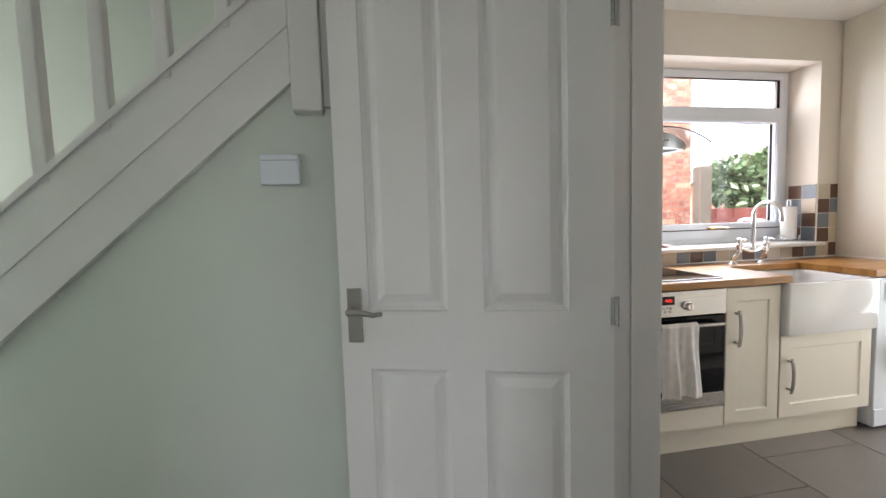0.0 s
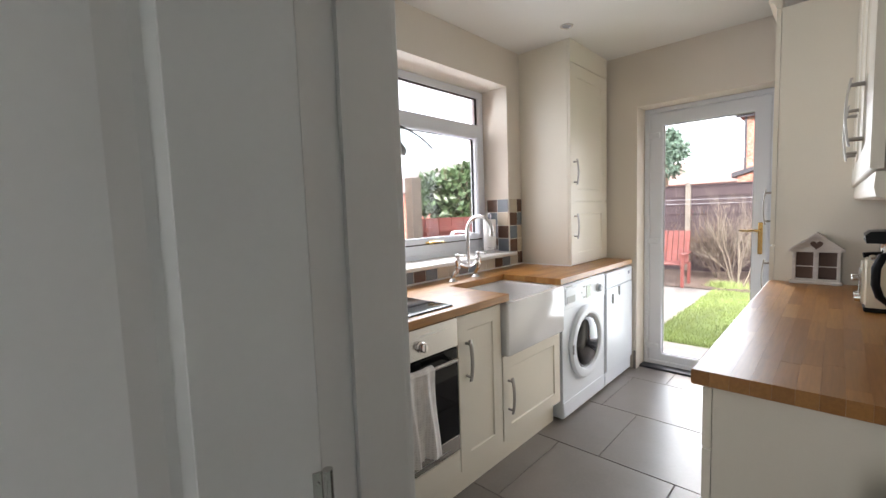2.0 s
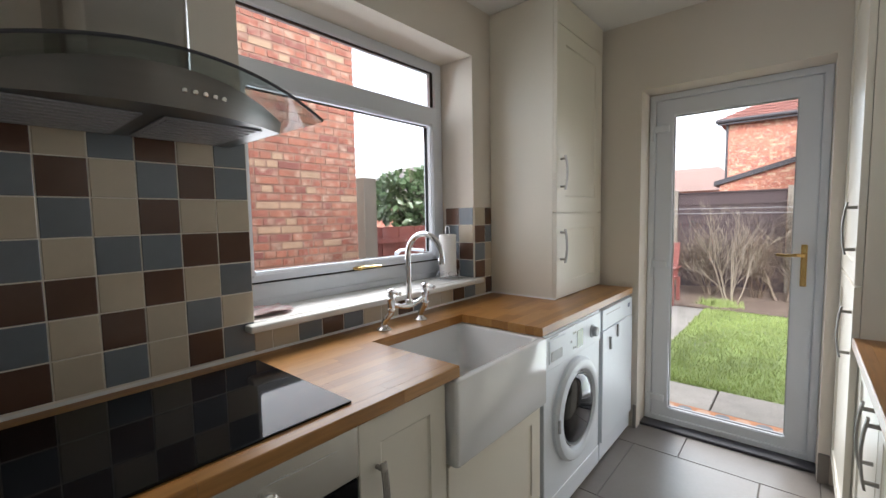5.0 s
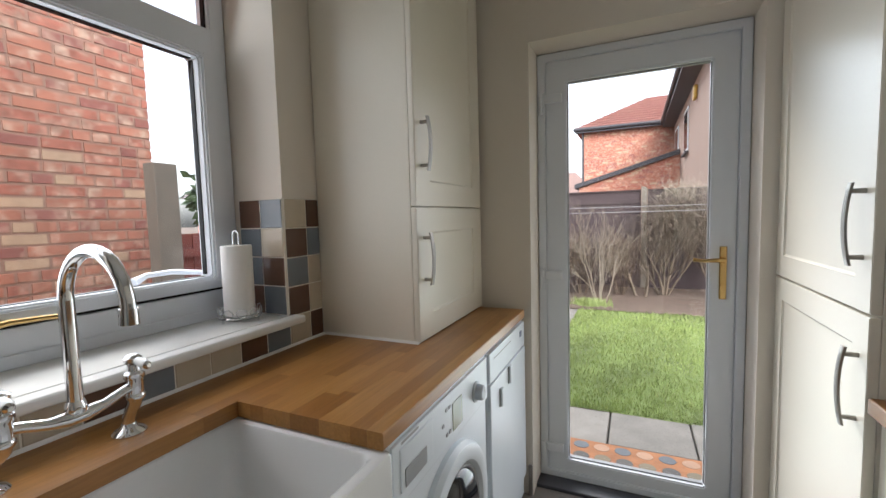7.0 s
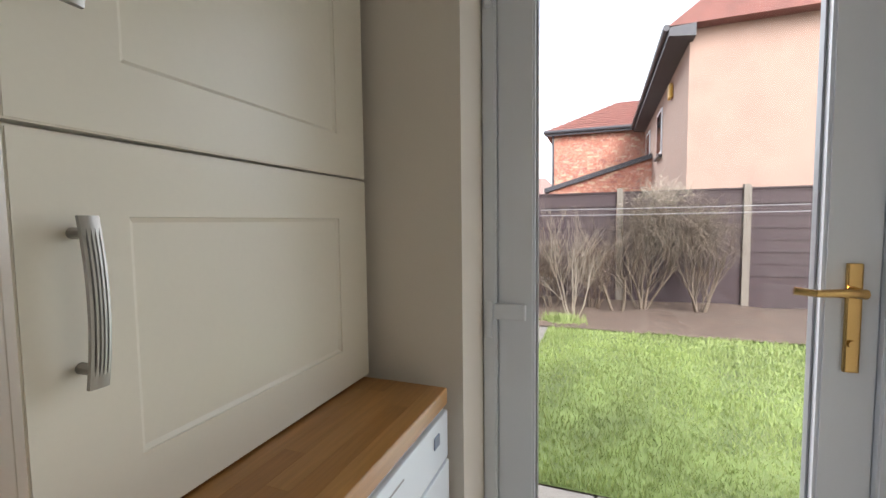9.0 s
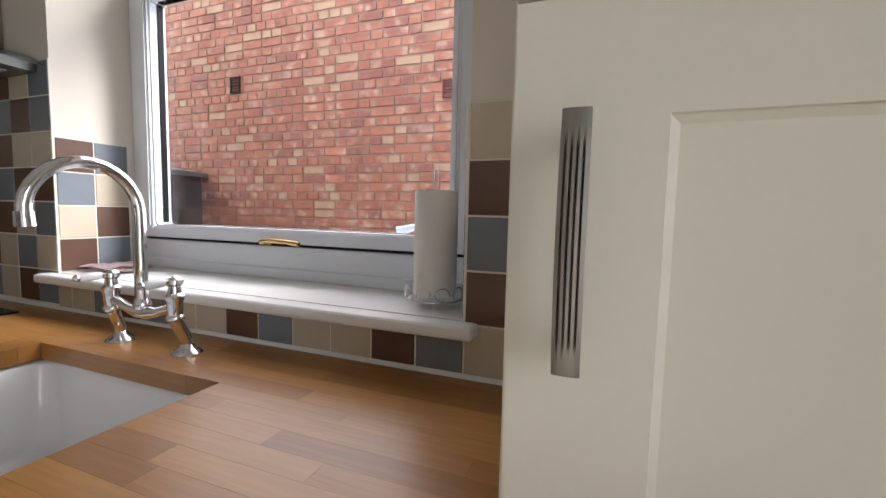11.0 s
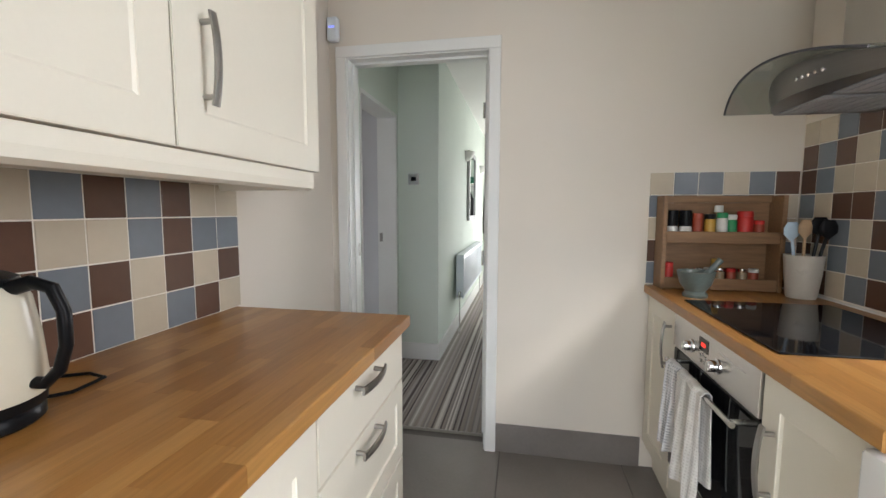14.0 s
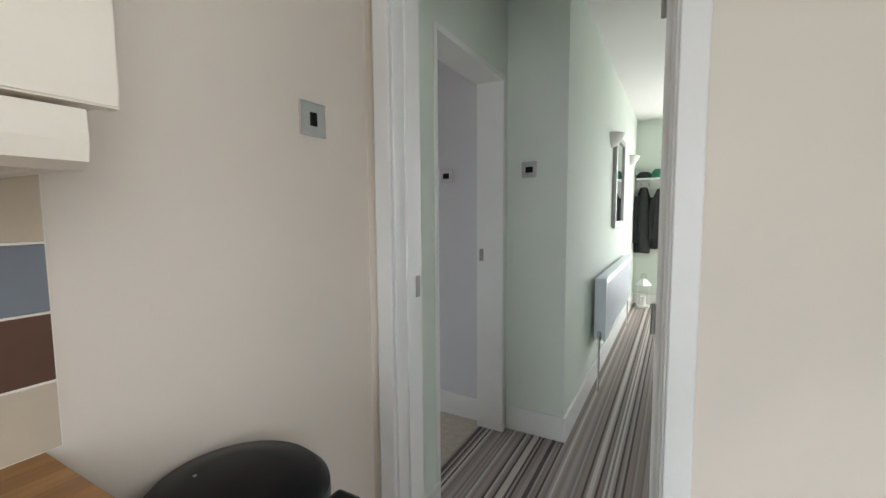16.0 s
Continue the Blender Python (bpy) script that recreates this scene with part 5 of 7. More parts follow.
jar(0.542, 0.07, zb2, 0.021, 0.10, M_RED, M_RED, "small red tin on the lower shelf")
for i, x in enumerate((0.42, 0.375, 0.33, 0.285, 0.24, 0.195)):
    jar(x, 0.068, zb2, 0.02, 0.078, (M_JAR, M_RUST)[i % 2], (M_CHROME, M_WHT, M_CHROME, M_RED)[i % 4], "small glass spice jar with a metal lid")
jar(0.33, 0.03, zb2, 0.02, 0.115, M_YEL, M_YEL, "orange spice packet tin")

mx_, my_ = 0.50, 0.27
M_MORT = mat("grey_green_marble", (0.11, 0.135, 0.125), 0.35, var=0.3, scale=14, bump=0.1)
mo = thing("mortar_and_pestle", (mx_, my_, WT), "grey-green stone mortar with its pestle", "mortar")
part("bowl", lathe((mx_, my_, WT), [(0.045, 0.0005), (0.047, 0.012), (0.036, 0.024), (0.058, 0.055), (0.070, 0.105), (0.064, 0.106), (0.05, 0.06), (0.01, 0.04)], 32), M_MORT, mo, smooth=True)
part("pestle", tube([(mx_ - 0.01, my_, WT + 0.05), (mx_ - 0.05, my_ + 0.005, WT + 0.11), (mx_ - 0.085, my_ + 0.01, WT + 0.155)], [0.016, 0.011, 0.013], 14), M_MORT, mo, smooth=True)

ux, uy = 0.085, 0.205
po = thing("utensil_pot", (ux, uy, WT), "tall cream ceramic pot holding cooking utensils", "utensil pot")
M_POT = mat("cream_stoneware", (0.56, 0.53, 0.47), 0.35, var=0.08, bump=0.03)
part("pot", lathe((ux, uy, WT), [(0.048, 0.0005), (0.051, 0.008), (0.060, 0.09), (0.066, 0.168), (0.067, 0.174), (0.062, 0.174), (0.048, 0.02)], 36), M_POT, po, smooth=True)
hrt = [(0.022 * math.sin(a) ** 3, 0.0013 * (13 * math.cos(a) - 5 * math.cos(2 * a) - 2 * math.cos(3 * a) - math.cos(4 * a))) for a in [2 * math.pi * i / 24 for i in range(24)]]
bm = bmesh.new()
for lo_, hi_ in ((0.058, 0.0625),):
    add_prism(bm, hrt, "y", lo_, hi_)
for v in bm.verts:
    v.co = Vector((v.co.x, v.co.y - v.co.x * v.co.x * 8, v.co.z + 0.115))
bm.transform(Matrix.Translation((ux, uy, WT)) @ Matrix.Rotation(radians(-28), 4, "Z"))
part("heart", bm, M_POT, po, "raised heart on the pot")
M_SPOON = mat("pale_beech", (0.45, 0.31, 0.18), 0.6, var=0.15, stretch=(1, 1, 8), bump=0.05)
for nm, dx, dy, hh, mt, w in (("spatula", 0.055, 0.01, 0.26, mat("pale_blue_silicone", (0.45, 0.58, 0.70), 0.5), 0.028), ("wooden_spoon", 0.02, 0.03, 0.27, M_SPOON, 0.024), ("wooden_spoon", 0.035, -0.02, 0.25, M_SPOON, 0.02), ("ladle", -0.035, 0.02, 0.28, M_BLACK, 0.034), ("slotted_turner", -0.05, 0.045, 0.27, M_BLACK, 0.032)):
    a, e = Vector((ux + dx * 0.3, uy + dy * 0.3, WT + 0.03)), Vector((ux + dx, uy + dy, WT + hh))
    bm = tube([a, a.lerp(e, 0.75), e], 0.006, 8)
    d = (e - a).normalized()
    add_lathe(bm, e + d * 0.0, [(0.004, -0.03), (w, -0.005), (w * 1.05, 0.02), (w * 0.6, 0.045)], 12)
    for v in bm.verts:
        if v.co.z > e.z - 0.032 and abs((v.co - e).dot(Vector((0, 1, 0)))) > 0.008:
            v.co.y = e.y + (v.co.y - e.y) * 0.3
    part(nm, bm, mt, po, smooth=True)

# ---- window sill ----
rx, ry = -0.105, 2.182
pr = thing("kitchen_roll", (rx, ry, 1.018), "white kitchen roll on a chrome wire stand", "kitchen roll")
part("paper_roll", lathe((rx, ry, 1.018), [(0.018, 0.022), (0.0455, 0.022), (0.047, 0.026), (0.047, 0.244), (0.0455, 0.248), (0.018, 0.248)], 36), M_PAPER, pr, smooth=True)
bm = tube([(rx + 0.063 * math.cos(a), ry + 0.063 * math.sin(a), 1.034) for a in [2 * math.pi * i / 32 for i in range(33)]], 0.0022, 6)
add_tube(bm, [(rx - 0.013, ry, 1.03), (rx - 0.013, ry, 1.30)] + [(rx + 0.013 * math.cos(a), ry, 1.30 + 0.013 * math.sin(a)) for a in [math.pi * (1 - i / 8) for i in range(1, 9)]] + [(rx + 0.013, ry, 1.03)], 0.002, 6)
for i in range(3):
    a = 2 * math.pi * i / 3 + 0.4
    add_cyl(bm, (rx + 0.06 * math.cos(a), ry + 0.06 * math.sin(a), 1.0185), (rx + 0.06 * math.cos(a), ry + 0.06 * math.sin(a), 1.034), 0.004, 0.004, 8)
for i in range(10):
    a0 = 2 * math.pi * i / 10
    add_tube(bm, [(rx + 0.065 * math.cos(a0 + 0.25 * math.cos(b)), ry + 0.065 * math.sin(a0 + 0.25 * math.cos(b)), 1.05 + 0.014 * math.sin(b)) for b in [2 * math.pi * q / 10 for q in range(11)]], 0.0016, 5)
part("wire_stand", bm, M_CHROME, pr)

cl = thing("dish_cloth", (-0.12, 1.12, 1.018), "folded pink and white dish cloth on the window board", "cloth")
bm = bmesh.new()
rnd = random.Random(2)
for k in range(3):
    z = 1.019 + k * 0.008
    g = [[bm.verts.new((-0.17 + 0.11 * i / 6 + 0.012 * k, 1.06 + 0.15 * j / 8 - 0.01 * k + rnd.uniform(-0.003, 0.003), z + 0.003 * math.sin(i * 1.4 + k) + 0.003 * math.sin(j * 1.1 + 2 * k) + 0.003)) for j in range(9)] for i in range(7)]
    for a, b2 in zip(g, g[1:]):
        for j in range(8):
            bm.faces.new((a[j], b2[j], b2[j + 1], a[j + 1]))
bmesh.ops.solidify(bm, geom=bm.faces[:], thickness=0.004)
part("cloth", bm, check_cloth("pink_check_cotton", (0.72, 0.64, 0.64), (0.52, 0.22, 0.26)), cl, smooth=True)


# ---- doorway to the hall ----
L = thing("door_lining", (1.74, -0.06, 0), "white gloss painted door lining and architrave", "door frame", kind="structure")
L.name = "door_2_frame"
part("jamb", boxes((HX0 - 0.028, -0.135, 0, HX0, 0.004, HZ + 0.028), bevel=0.002), M_GLOSS, L)
part("jamb", boxes((HX1, -0.135, 0, HX1 + 0.028, 0.004, HZ + 0.028), bevel=0.002), M_GLOSS, L)
part("head", boxes((HX0, -0.135, HZ, HX1, 0.004, HZ + 0.028)), M_GLOSS, L)
part("door_stop", boxes((HX0 + 0.0005, -0.085, 0, HX0 + 0.008, -0.05, HZ - 0.001)), M_GLOSS, L)
part("door_stop", boxes((HX1 - 0.008, -0.085, 0, HX1 - 0.0005, -0.05, HZ - 0.001)), M_GLOSS, L)
part("door_stop", boxes((HX0 + 0.0125, -0.085, HZ - 0.012, HX1 - 0.0125, -0.05, HZ - 0.0005)), M_GLOSS, L)


def arch_leg(x0, x1, y0, y1, z1, parent):
    """Plain architrave leg with rounded edges."""
    return part("architrave_leg", boxes((x0, y0, 0, x1, y1, z1), bevel=0.005, seg=3), M_GLOSS, parent)


AO = 0.056
arch_leg(HX0 - AO - 0.006, HX0 - 0.006, 0.0045, 0.021, HZ + 0.006, L)
arch_leg(HX1 + 0.006, HX1 + 0.006 + AO, 0.0045, 0.021, HZ + 0.006, L)
part("architrave_head", boxes((HX0 - AO - 0.006, 0.0045, HZ + 0.006, HX1 + AO + 0.006, 0.021, HZ + 0.006 + AO), bevel=0.004, seg=2), M_GLOSS, L)
part("hall_architrave", boxes((HX0 - 0.08, -0.152, 0, HX0 - 0.03, -0.1355, HZ + 0.006), bevel=0.004, seg=2), M_GLOSS, L)
part("hall_architrave", boxes((HX1 + 0.006, -0.152, 0, HX1 + 0.06, -0.1355, HZ + 0.006), bevel=0.004, seg=2), M_GLOSS, L)
part("hall_architrave_head", boxes((HX0 - AO - 0.006, -0.152, HZ + 0.006, HX1 + 0.06, -0.1355, HZ + 0.06), bevel=0.004, seg=2), M_GLOSS, L)
part("strike_plate", boxes((HX1 - 0.0022, -0.128, 1.0, HX1 - 0.0004, -0.104, 1.07)), M_NICKEL, L, "nickel strike plate")
tagged(obj("carpet_strip", prism([(-0.145, 0.004), (-0.13, 0.011), (-0.115, 0.002)], "x", HX0, HX1), M_NICKEL), "nickel carpet edging strip in the doorway", "threshold", kind="structure")

# panelled door, open at a right angle into the hall
DXF, DXB = 1.40, 1.364           # faces of the open leaf
DY0, DY1 = -0.918, -0.148        # free edge and hinge edge
d = thing("hall_door", (DXF, DY1, 0), "white gloss four-panel interior door standing open", "door", kind="structure")
d.name = "door_2"
st, md = 0.105, 0.112
cy = (DY0 + DY1) / 2
pan = [(DY1 - 0.684, DY1 - 0.452), (DY1 - 0.35, DY1 - 0.118)]
zr = [(0.22, 0.828), (1.0, 1.925)]
bm = bmesh.new()
ys = [DY0, pan[0][0], pan[0][1], pan[1][0], pan[1][1], DY1]
zs = [0.008, zr[0][0], zr[0][1], zr[1][0], zr[1][1], 2.02]
for xf, sg in ((DXF, 1), (DXB, -1)):
    V = [[bm.verts.new((xf, y, z)) for z in zs] for y in ys]
    for i in range(5):
        for j in range(5):
            q = [V[i][j], V[i + 1][j], V[i + 1][j + 1], V[i][j + 1]]
            f = bm.faces.new(q if sg > 0 else q[::-1])
bm.verts.ensure_lookup_table()
bm.normal_update()
holes = [f for f in bm.faces if any(a[0] < f.calc_center_median().y < a[1] for a in pan) and any(b[0] < f.calc_center_median().z < b[1] for b in zr)]
for f in holes:
    for th, dp in ((0.002, -0.007), (0.012, -0.007), (0.010, 0.0), (0.024, 0.010)):
        bmesh.ops.inset_region(bm, faces=[f], thickness=th, depth=dp, use_even_offset=True)
edge = [e for e in bm.edges if e.is_boundary]
n = len(ys)
lp = lambda xf: [(xf, y, zs[0]) for y in ys] + [(xf, DY1, z) for z in zs[1:]] + [(xf, y, zs[-1]) for y in ys[-2::-1]] + [(xf, DY0, z) for z in zs[-2:0:-1]]
bm.verts.ensure_lookup_table()
look_up = {tuple(round(c, 4) for c in v.co): v for v in bm.verts}
A, B = [[look_up[tuple(round(c, 4) for c in p)] for p in lp(x)] for x in (DXF, DXB)]
for i in range(len(A)):
    j = (i + 1) % len(A)
    bm.faces.new((A[i], B[i], B[j], A[j]))
bmesh.ops.recalc_face_normals(bm, faces=bm.faces[:])
leaf2 = part("leaf", bm, M_GLOSS, d)
for z in (1.78, 1.0, 0.25):
    bm = cyl((DXF + 0.004, DY1 + 0.006, z - 0.04), (DXF + 0.004, DY1 + 0.006, z + 0.04), 0.006, 0.006, 12)
    add_box(bm, DXF - 0.001, DY1 - 0.010, z - 0.038, DXF + 0.0015, DY1 + 0.002, z + 0.038)
    for q in (-0.025, 0.0, 0.025):
        add_cyl(bm, (DXF + 0.001, DY1 - 0.005, z + q), (DXF + 0.0025, DY1 - 0.005, z + q), 0.003, 0.002, 8)
    part("hinge", bm, M_STEEL, d, "steel butt hinge")
hyc = DY0 + 0.045
hp2 = part("handle_plate", boxes((DXF + 0.0005, hyc - 0.022, 0.908, DXF + 0.008, hyc + 0.022, 1.068), bevel=0.003, seg=2), M_NICKEL, d, "brushed nickel lever plate")
bm = cyl((DXF + 0.006, hyc - 0.004, 1.006), (DXF + 0.05, hyc - 0.004, 1.006), 0.010, 0.009, 14)
add_tube(bm, [(DXF + 0.05, hyc - 0.006, 1.006), (DXF + 0.055, hyc + 0.03, 1.008), (DXF + 0.055, hyc + 0.07, 1.0), (DXF + 0.054, hyc + 0.095, 1.004)], [0.010, 0.009, 0.0075, 0.006], 12)
part("lever", bm, M_NICKEL, hp2, smooth=True)
d.matrix_world = Matrix.Translation((DXF, DY1, 0)) @ Matrix.Rotation(radians(-18), 4, "Z")

# ---- stairs ----
XSF = 1.02
setting("wall_under_stairs", prism([(-3.0, 0.0), (-0.13, 0.0), (-0.13, 2.60), (-0.98, 1.80), (-2.95, 0.05)], "x", XSF - 0.10, XSF - 0.0125), M_MINT, "pale mint painted wall under the stairs", "wall")
sl = 0.893


def zs_(y, off):
    return 1.687 + (y + 1.009) * sl + off


sc = thing("staircase", (0.45, -2.0, 0), "white painted staircase with spindles and a deep string", "staircase")
part("string", prism([(-3.0, 0.0), (-2.898, 0.0), (-1.005, zs_(-1.005, 0.0)), (-1.005, zs_(-1.005, 0.325)), (-3.0, max(0.15, zs_(-3.0, 0.325)))], "x", XSF - 0.012, XSF + 0.018), M_GLOSS, sc)
part("string_moulding", prism([(-2.80, zs_(-2.80, 0.165)), (-1.005, zs_(-1.005, 0.165)), (-1.005, zs_(-1.005, 0.18)), (-2.80, zs_(-2.80, 0.18))], "x", XSF + 0.0185, XSF + 0.024), M_GLOSS, sc)
part("string_cap", prism([(-2.80, zs_(-2.80, 0.325)), (-1.005, zs_(-1.005, 0.325)), (-1.005, zs_(-1.005, 0.35)), (-2.80, zs_(-2.80, 0.35))], "x", XSF - 0.02, XSF + 0.03), M_GLOSS, sc)
part("newel_post", boxes((XSF - 0.045, -1.0, 1.60, XSF + 0.045, -0.91, 2.96), bevel=0.004), M_GLOSS, sc)
part("string_upper", boxes((XSF - 0.012, -0.908, 1.62, XSF + 0.018, -0.14, 1.95)), M_GLOSS, sc)
for k in range(8):
    y = -1.187 - k * 0.168
    z = zs_(y, 0.352)
    part("spindle", boxes((XSF - 0.018, y - 0.020, z - 0.035, XSF + 0.022, y + 0.020, z + 0.745), bevel=0.006, seg=2), M_GLOSS, sc)
part("handrail", prism([(-2.75, zs_(-2.75, 1.09)), (-1.0, zs_(-1.0, 1.09)), (-1.0, zs_(-1.0, 1.15)), (-2.75, zs_(-2.75, 1.15))], "x", XSF - 0.03, XSF + 0.035), M_GLOSS, sc)
for k in range(13):
    y0, z0 = -2.82 + k * 0.213, k * 0.19
    part("tread", boxes((-0.098, y0, z0 + 0.15, XSF - 0.105, y0 + 0.225, z0 + 0.19), bevel=0.004), M_BEIGEC, sc, "carpeted tread")
    part("riser", boxes((-0.098, y0 + 0.012, z0 + 0.002, XSF - 0.105, y0 + 0.025, z0 + 0.1495)), M_BEIGEC, sc)
bx2 = thing("junction_box", (XSF - 0.012, -1.05, 1.38), "small white plastic box on the wall under the stairs", "control box")
part("case", boxes((XSF - 0.0115, -1.108, 1.382, XSF + 0.022, -0.992, 1.474), bevel=0.005, seg=2), M_APPL, bx2)
part("lid_seam", boxes((XSF + 0.0222, -1.102, 1.455, XSF + 0.023, -0.998, 1.457)), M_GREYPL, bx2)

# side opening lining
so = thing("opening_lining", (2.28, -0.83, 0), "white painted lining of the side room doorway", "door frame", kind="structure")
so.name = "door_3_frame"
part("jamb", boxes((XS - 0.004, SD1, 0, XT + 0.004, SD1 + 0.028, SDZ - 0.001), bevel=0.002), M_GLOSS, so)
part("jamb", boxes((XS - 0.004, SD0 - 0.028, 0, XT + 0.004, SD0, SDZ - 0.001), bevel=0.002), M_GLOSS, so)
part("head", boxes((XS - 0.004, SD1 + 0.028, SDZ - 0.028, XT + 0.004, SD0 - 0.028, SDZ - 0.001)), M_GLOSS, so)
part("strike_plate", boxes((2.325, SD1 + 0.0282, 1.0, 2.35, SD1 + 0.030, 1.07)), M_NICKEL, so, "nickel strike plate")


def skirt(name, x0, y0, x1, y1, lab):
    tagged(obj(name, boxes((x0, y0, 0.004, x1, y1, 0.145), bevel=0.005, seg=2), M_GLOSS), lab, "skirting", kind="structure")


skirt("baseboard", XH - 0.016, -5.34, XH - 0.0005, YT + 0.016, "white gloss skirting along the radiator wall")
skirt("baseboard", XH + 0.0005, YT + 0.0005, XS - 0.006, YT + 0.016, "white gloss skirting under the thermostat")
skirt("baseboard", XS - 0.016, SD0 + 0.002, XS - 0.0005, -0.154, "white gloss skirting beside the kitchen doorway")
skirt("baseboard", XT + 0.006, YT + 0.0005, 3.6, YT + 0.016, "white gloss skirting in the side room")
skirt("baseboard", 1.16, -5.3495, XH - 0.017, -5.334, "white gloss skirting at the end of the hall")

# radiator, mirror, wall lamps
RY0, RY1, RZ0, RZ1 = -3.95, -2.05, 0.36, 0.80
ra_ = thing("radiator", (1.80, -3.0, RZ0), "white double panel radiator on the hall wall", "radiator")
for xa in (1.775, 1.835):
    pn = part("panel", boxes((xa, RY0, RZ0, xa + 0.012, RY1, RZ1), bevel=0.004), M_APPL, ra_)
    k = RY0 + 0.04
    while k < RY1 - 0.05:
        part("rib", boxes((xa - 0.004, k, RZ0 + 0.03, xa + 0.0002, k + 0.03, RZ1 - 0.03), bevel=0.0015), M_APPL, pn)
        k += 0.055
part("top_grille", boxes((1.772, RY0 + 0.002, RZ1 + 0.0005, 1.85, RY1 - 0.002, RZ1 + 0.012), bevel=0.003), M_APPL, ra_)
part("end_cap", boxes((1.772, RY1 - 0.0015, RZ0 + 0.02, 1.85, RY1 + 0.006, RZ1 + 0.010), bevel=0.002), M_APPL, ra_)
part("fins", boxes(*[(1.79, RY0 + 0.05 + i * 0.03, RZ0 + 0.03, 1.834, RY0 + 0.053 + i * 0.03, RZ1 - 0.03) for i in range(60)]), M_GREYPL, ra_, "grey convector fins")
for y in (RY1 + 0.03, RY0 - 0.03):
    bm = tube([(1.81, y, 0.004), (1.81, y, RZ0 + 0.03), (1.81, y - math.copysign(0.03, y + 3), RZ0 + 0.04)], 0.0075, 10)
    add_lathe(bm, (1.81, y, RZ0 + 0.02), [(0.013, 0.0), (0.016, 0.01), (0.016, 0.045), (0.012, 0.06)], 14)
    part("valve", bm, M_CHROME, ra_, "chrome radiator valve", smooth=True)

mi = thing("wall_mirror", (XH - 0.01, -3.3, 1.13), "tall rectangular mirror in a grey frame", "mirror")
part("frame", frame_bm("x", XH - 0.035, XH - 0.0005, -3.66, -2.985, 1.13, 1.98, (0.06, 0.06, 0.06, 0.06), 0.006), mat("pewter_frame", (0.30, 0.30, 0.29), 0.35, 0.6, var=0.15), mi)
mm_ = bpy.data.materials.new("mirror_silver")
mm_.use_nodes = True
mm_.node_tree.nodes["Principled BSDF"].inputs["Metallic"].default_value = 1.0
mm_.node_tree.nodes["Principled BSDF"].inputs["Roughness"].default_value = 0.02
mm_.node_tree.nodes["Principled BSDF"].inputs["Base Color"].default_value = (0.86, 0.87, 0.87, 1)
part("glass", boxes((XH - 0.022, -3.60, 1.19, XH - 0.018, -3.045, 1.92)), mm_, mi, "silvered mirror glass")
M_PLASTER = mat("white_plaster_shade", (0.78, 0.77, 0.74), 0.7, var=0.03)
for y in (-2.87, -4.5):
    w = thing("wall_lamp", (XH, y, 1.86), "white half-bowl plaster wall lamp, switched off", "wall lamp", "wall lamps in the hall")
    bm = bmesh.new()
    rings = []
    for k in range(9):
        h = k / 8
        r = 0.02 + 0.105 * math.sqrt(h)
        rings.append([bm.verts.new((XH - 0.001 - r * math.sin(a) * 0.85, y + r * math.cos(a), 1.83 + 0.11 * h)) for a in [math.pi * i / 16 for i in range(17)]])
    for p_, q_ in zip(rings, rings[1:]):
        for i in range(16):
            bm.faces.new((p_[i], p_[i + 1], q_[i + 1], q_[i]))
    bm.faces.new(rings[0])
    bmesh.ops.recalc_face_normals(bm, faces=bm.faces[:])
    bmesh.ops.solidify(bm, geom=bm.faces[:], thickness=0.005)
    part("shade", bm, M_PLASTER, w, smooth=True)
    part("back_plate", boxes((XH - 0.012, y - 0.03, 1.835, XH - 0.0005, y + 0.03, 1.92), bevel=0.003), M_PLASTER, w)

# coats and shelf at the end of the hall
sh = thing("coat_shelf", (1.6, -5.3, 1.66), "white coat shelf with hooks at the end of the hall", "coat rack")
part("board", boxes((1.20, -5.345, 1.70, 1.85, -5.15, 1.722), bevel=0.003), M_GLOSS, sh)
part("back_rail", boxes((1.20, -5.349, 1.585, 1.85, -5.332, 1.699), bevel=0.003), M_GLOSS, sh)
for x in (1.28, 1.42, 1.56, 1.70, 1.80):
    part("hook", tube([(x, -5.332, 1.64), (x, -5.29, 1.63), (x, -5.275, 1.645), (x, -5.275, 1.665)], 0.005, 8), M_NICKEL, sh)
M_COAT = mat("black_quilted_coat", (0.012, 0.012, 0.014), 0.6, var=0.3, scale=10, bump=0.3, fine=40)


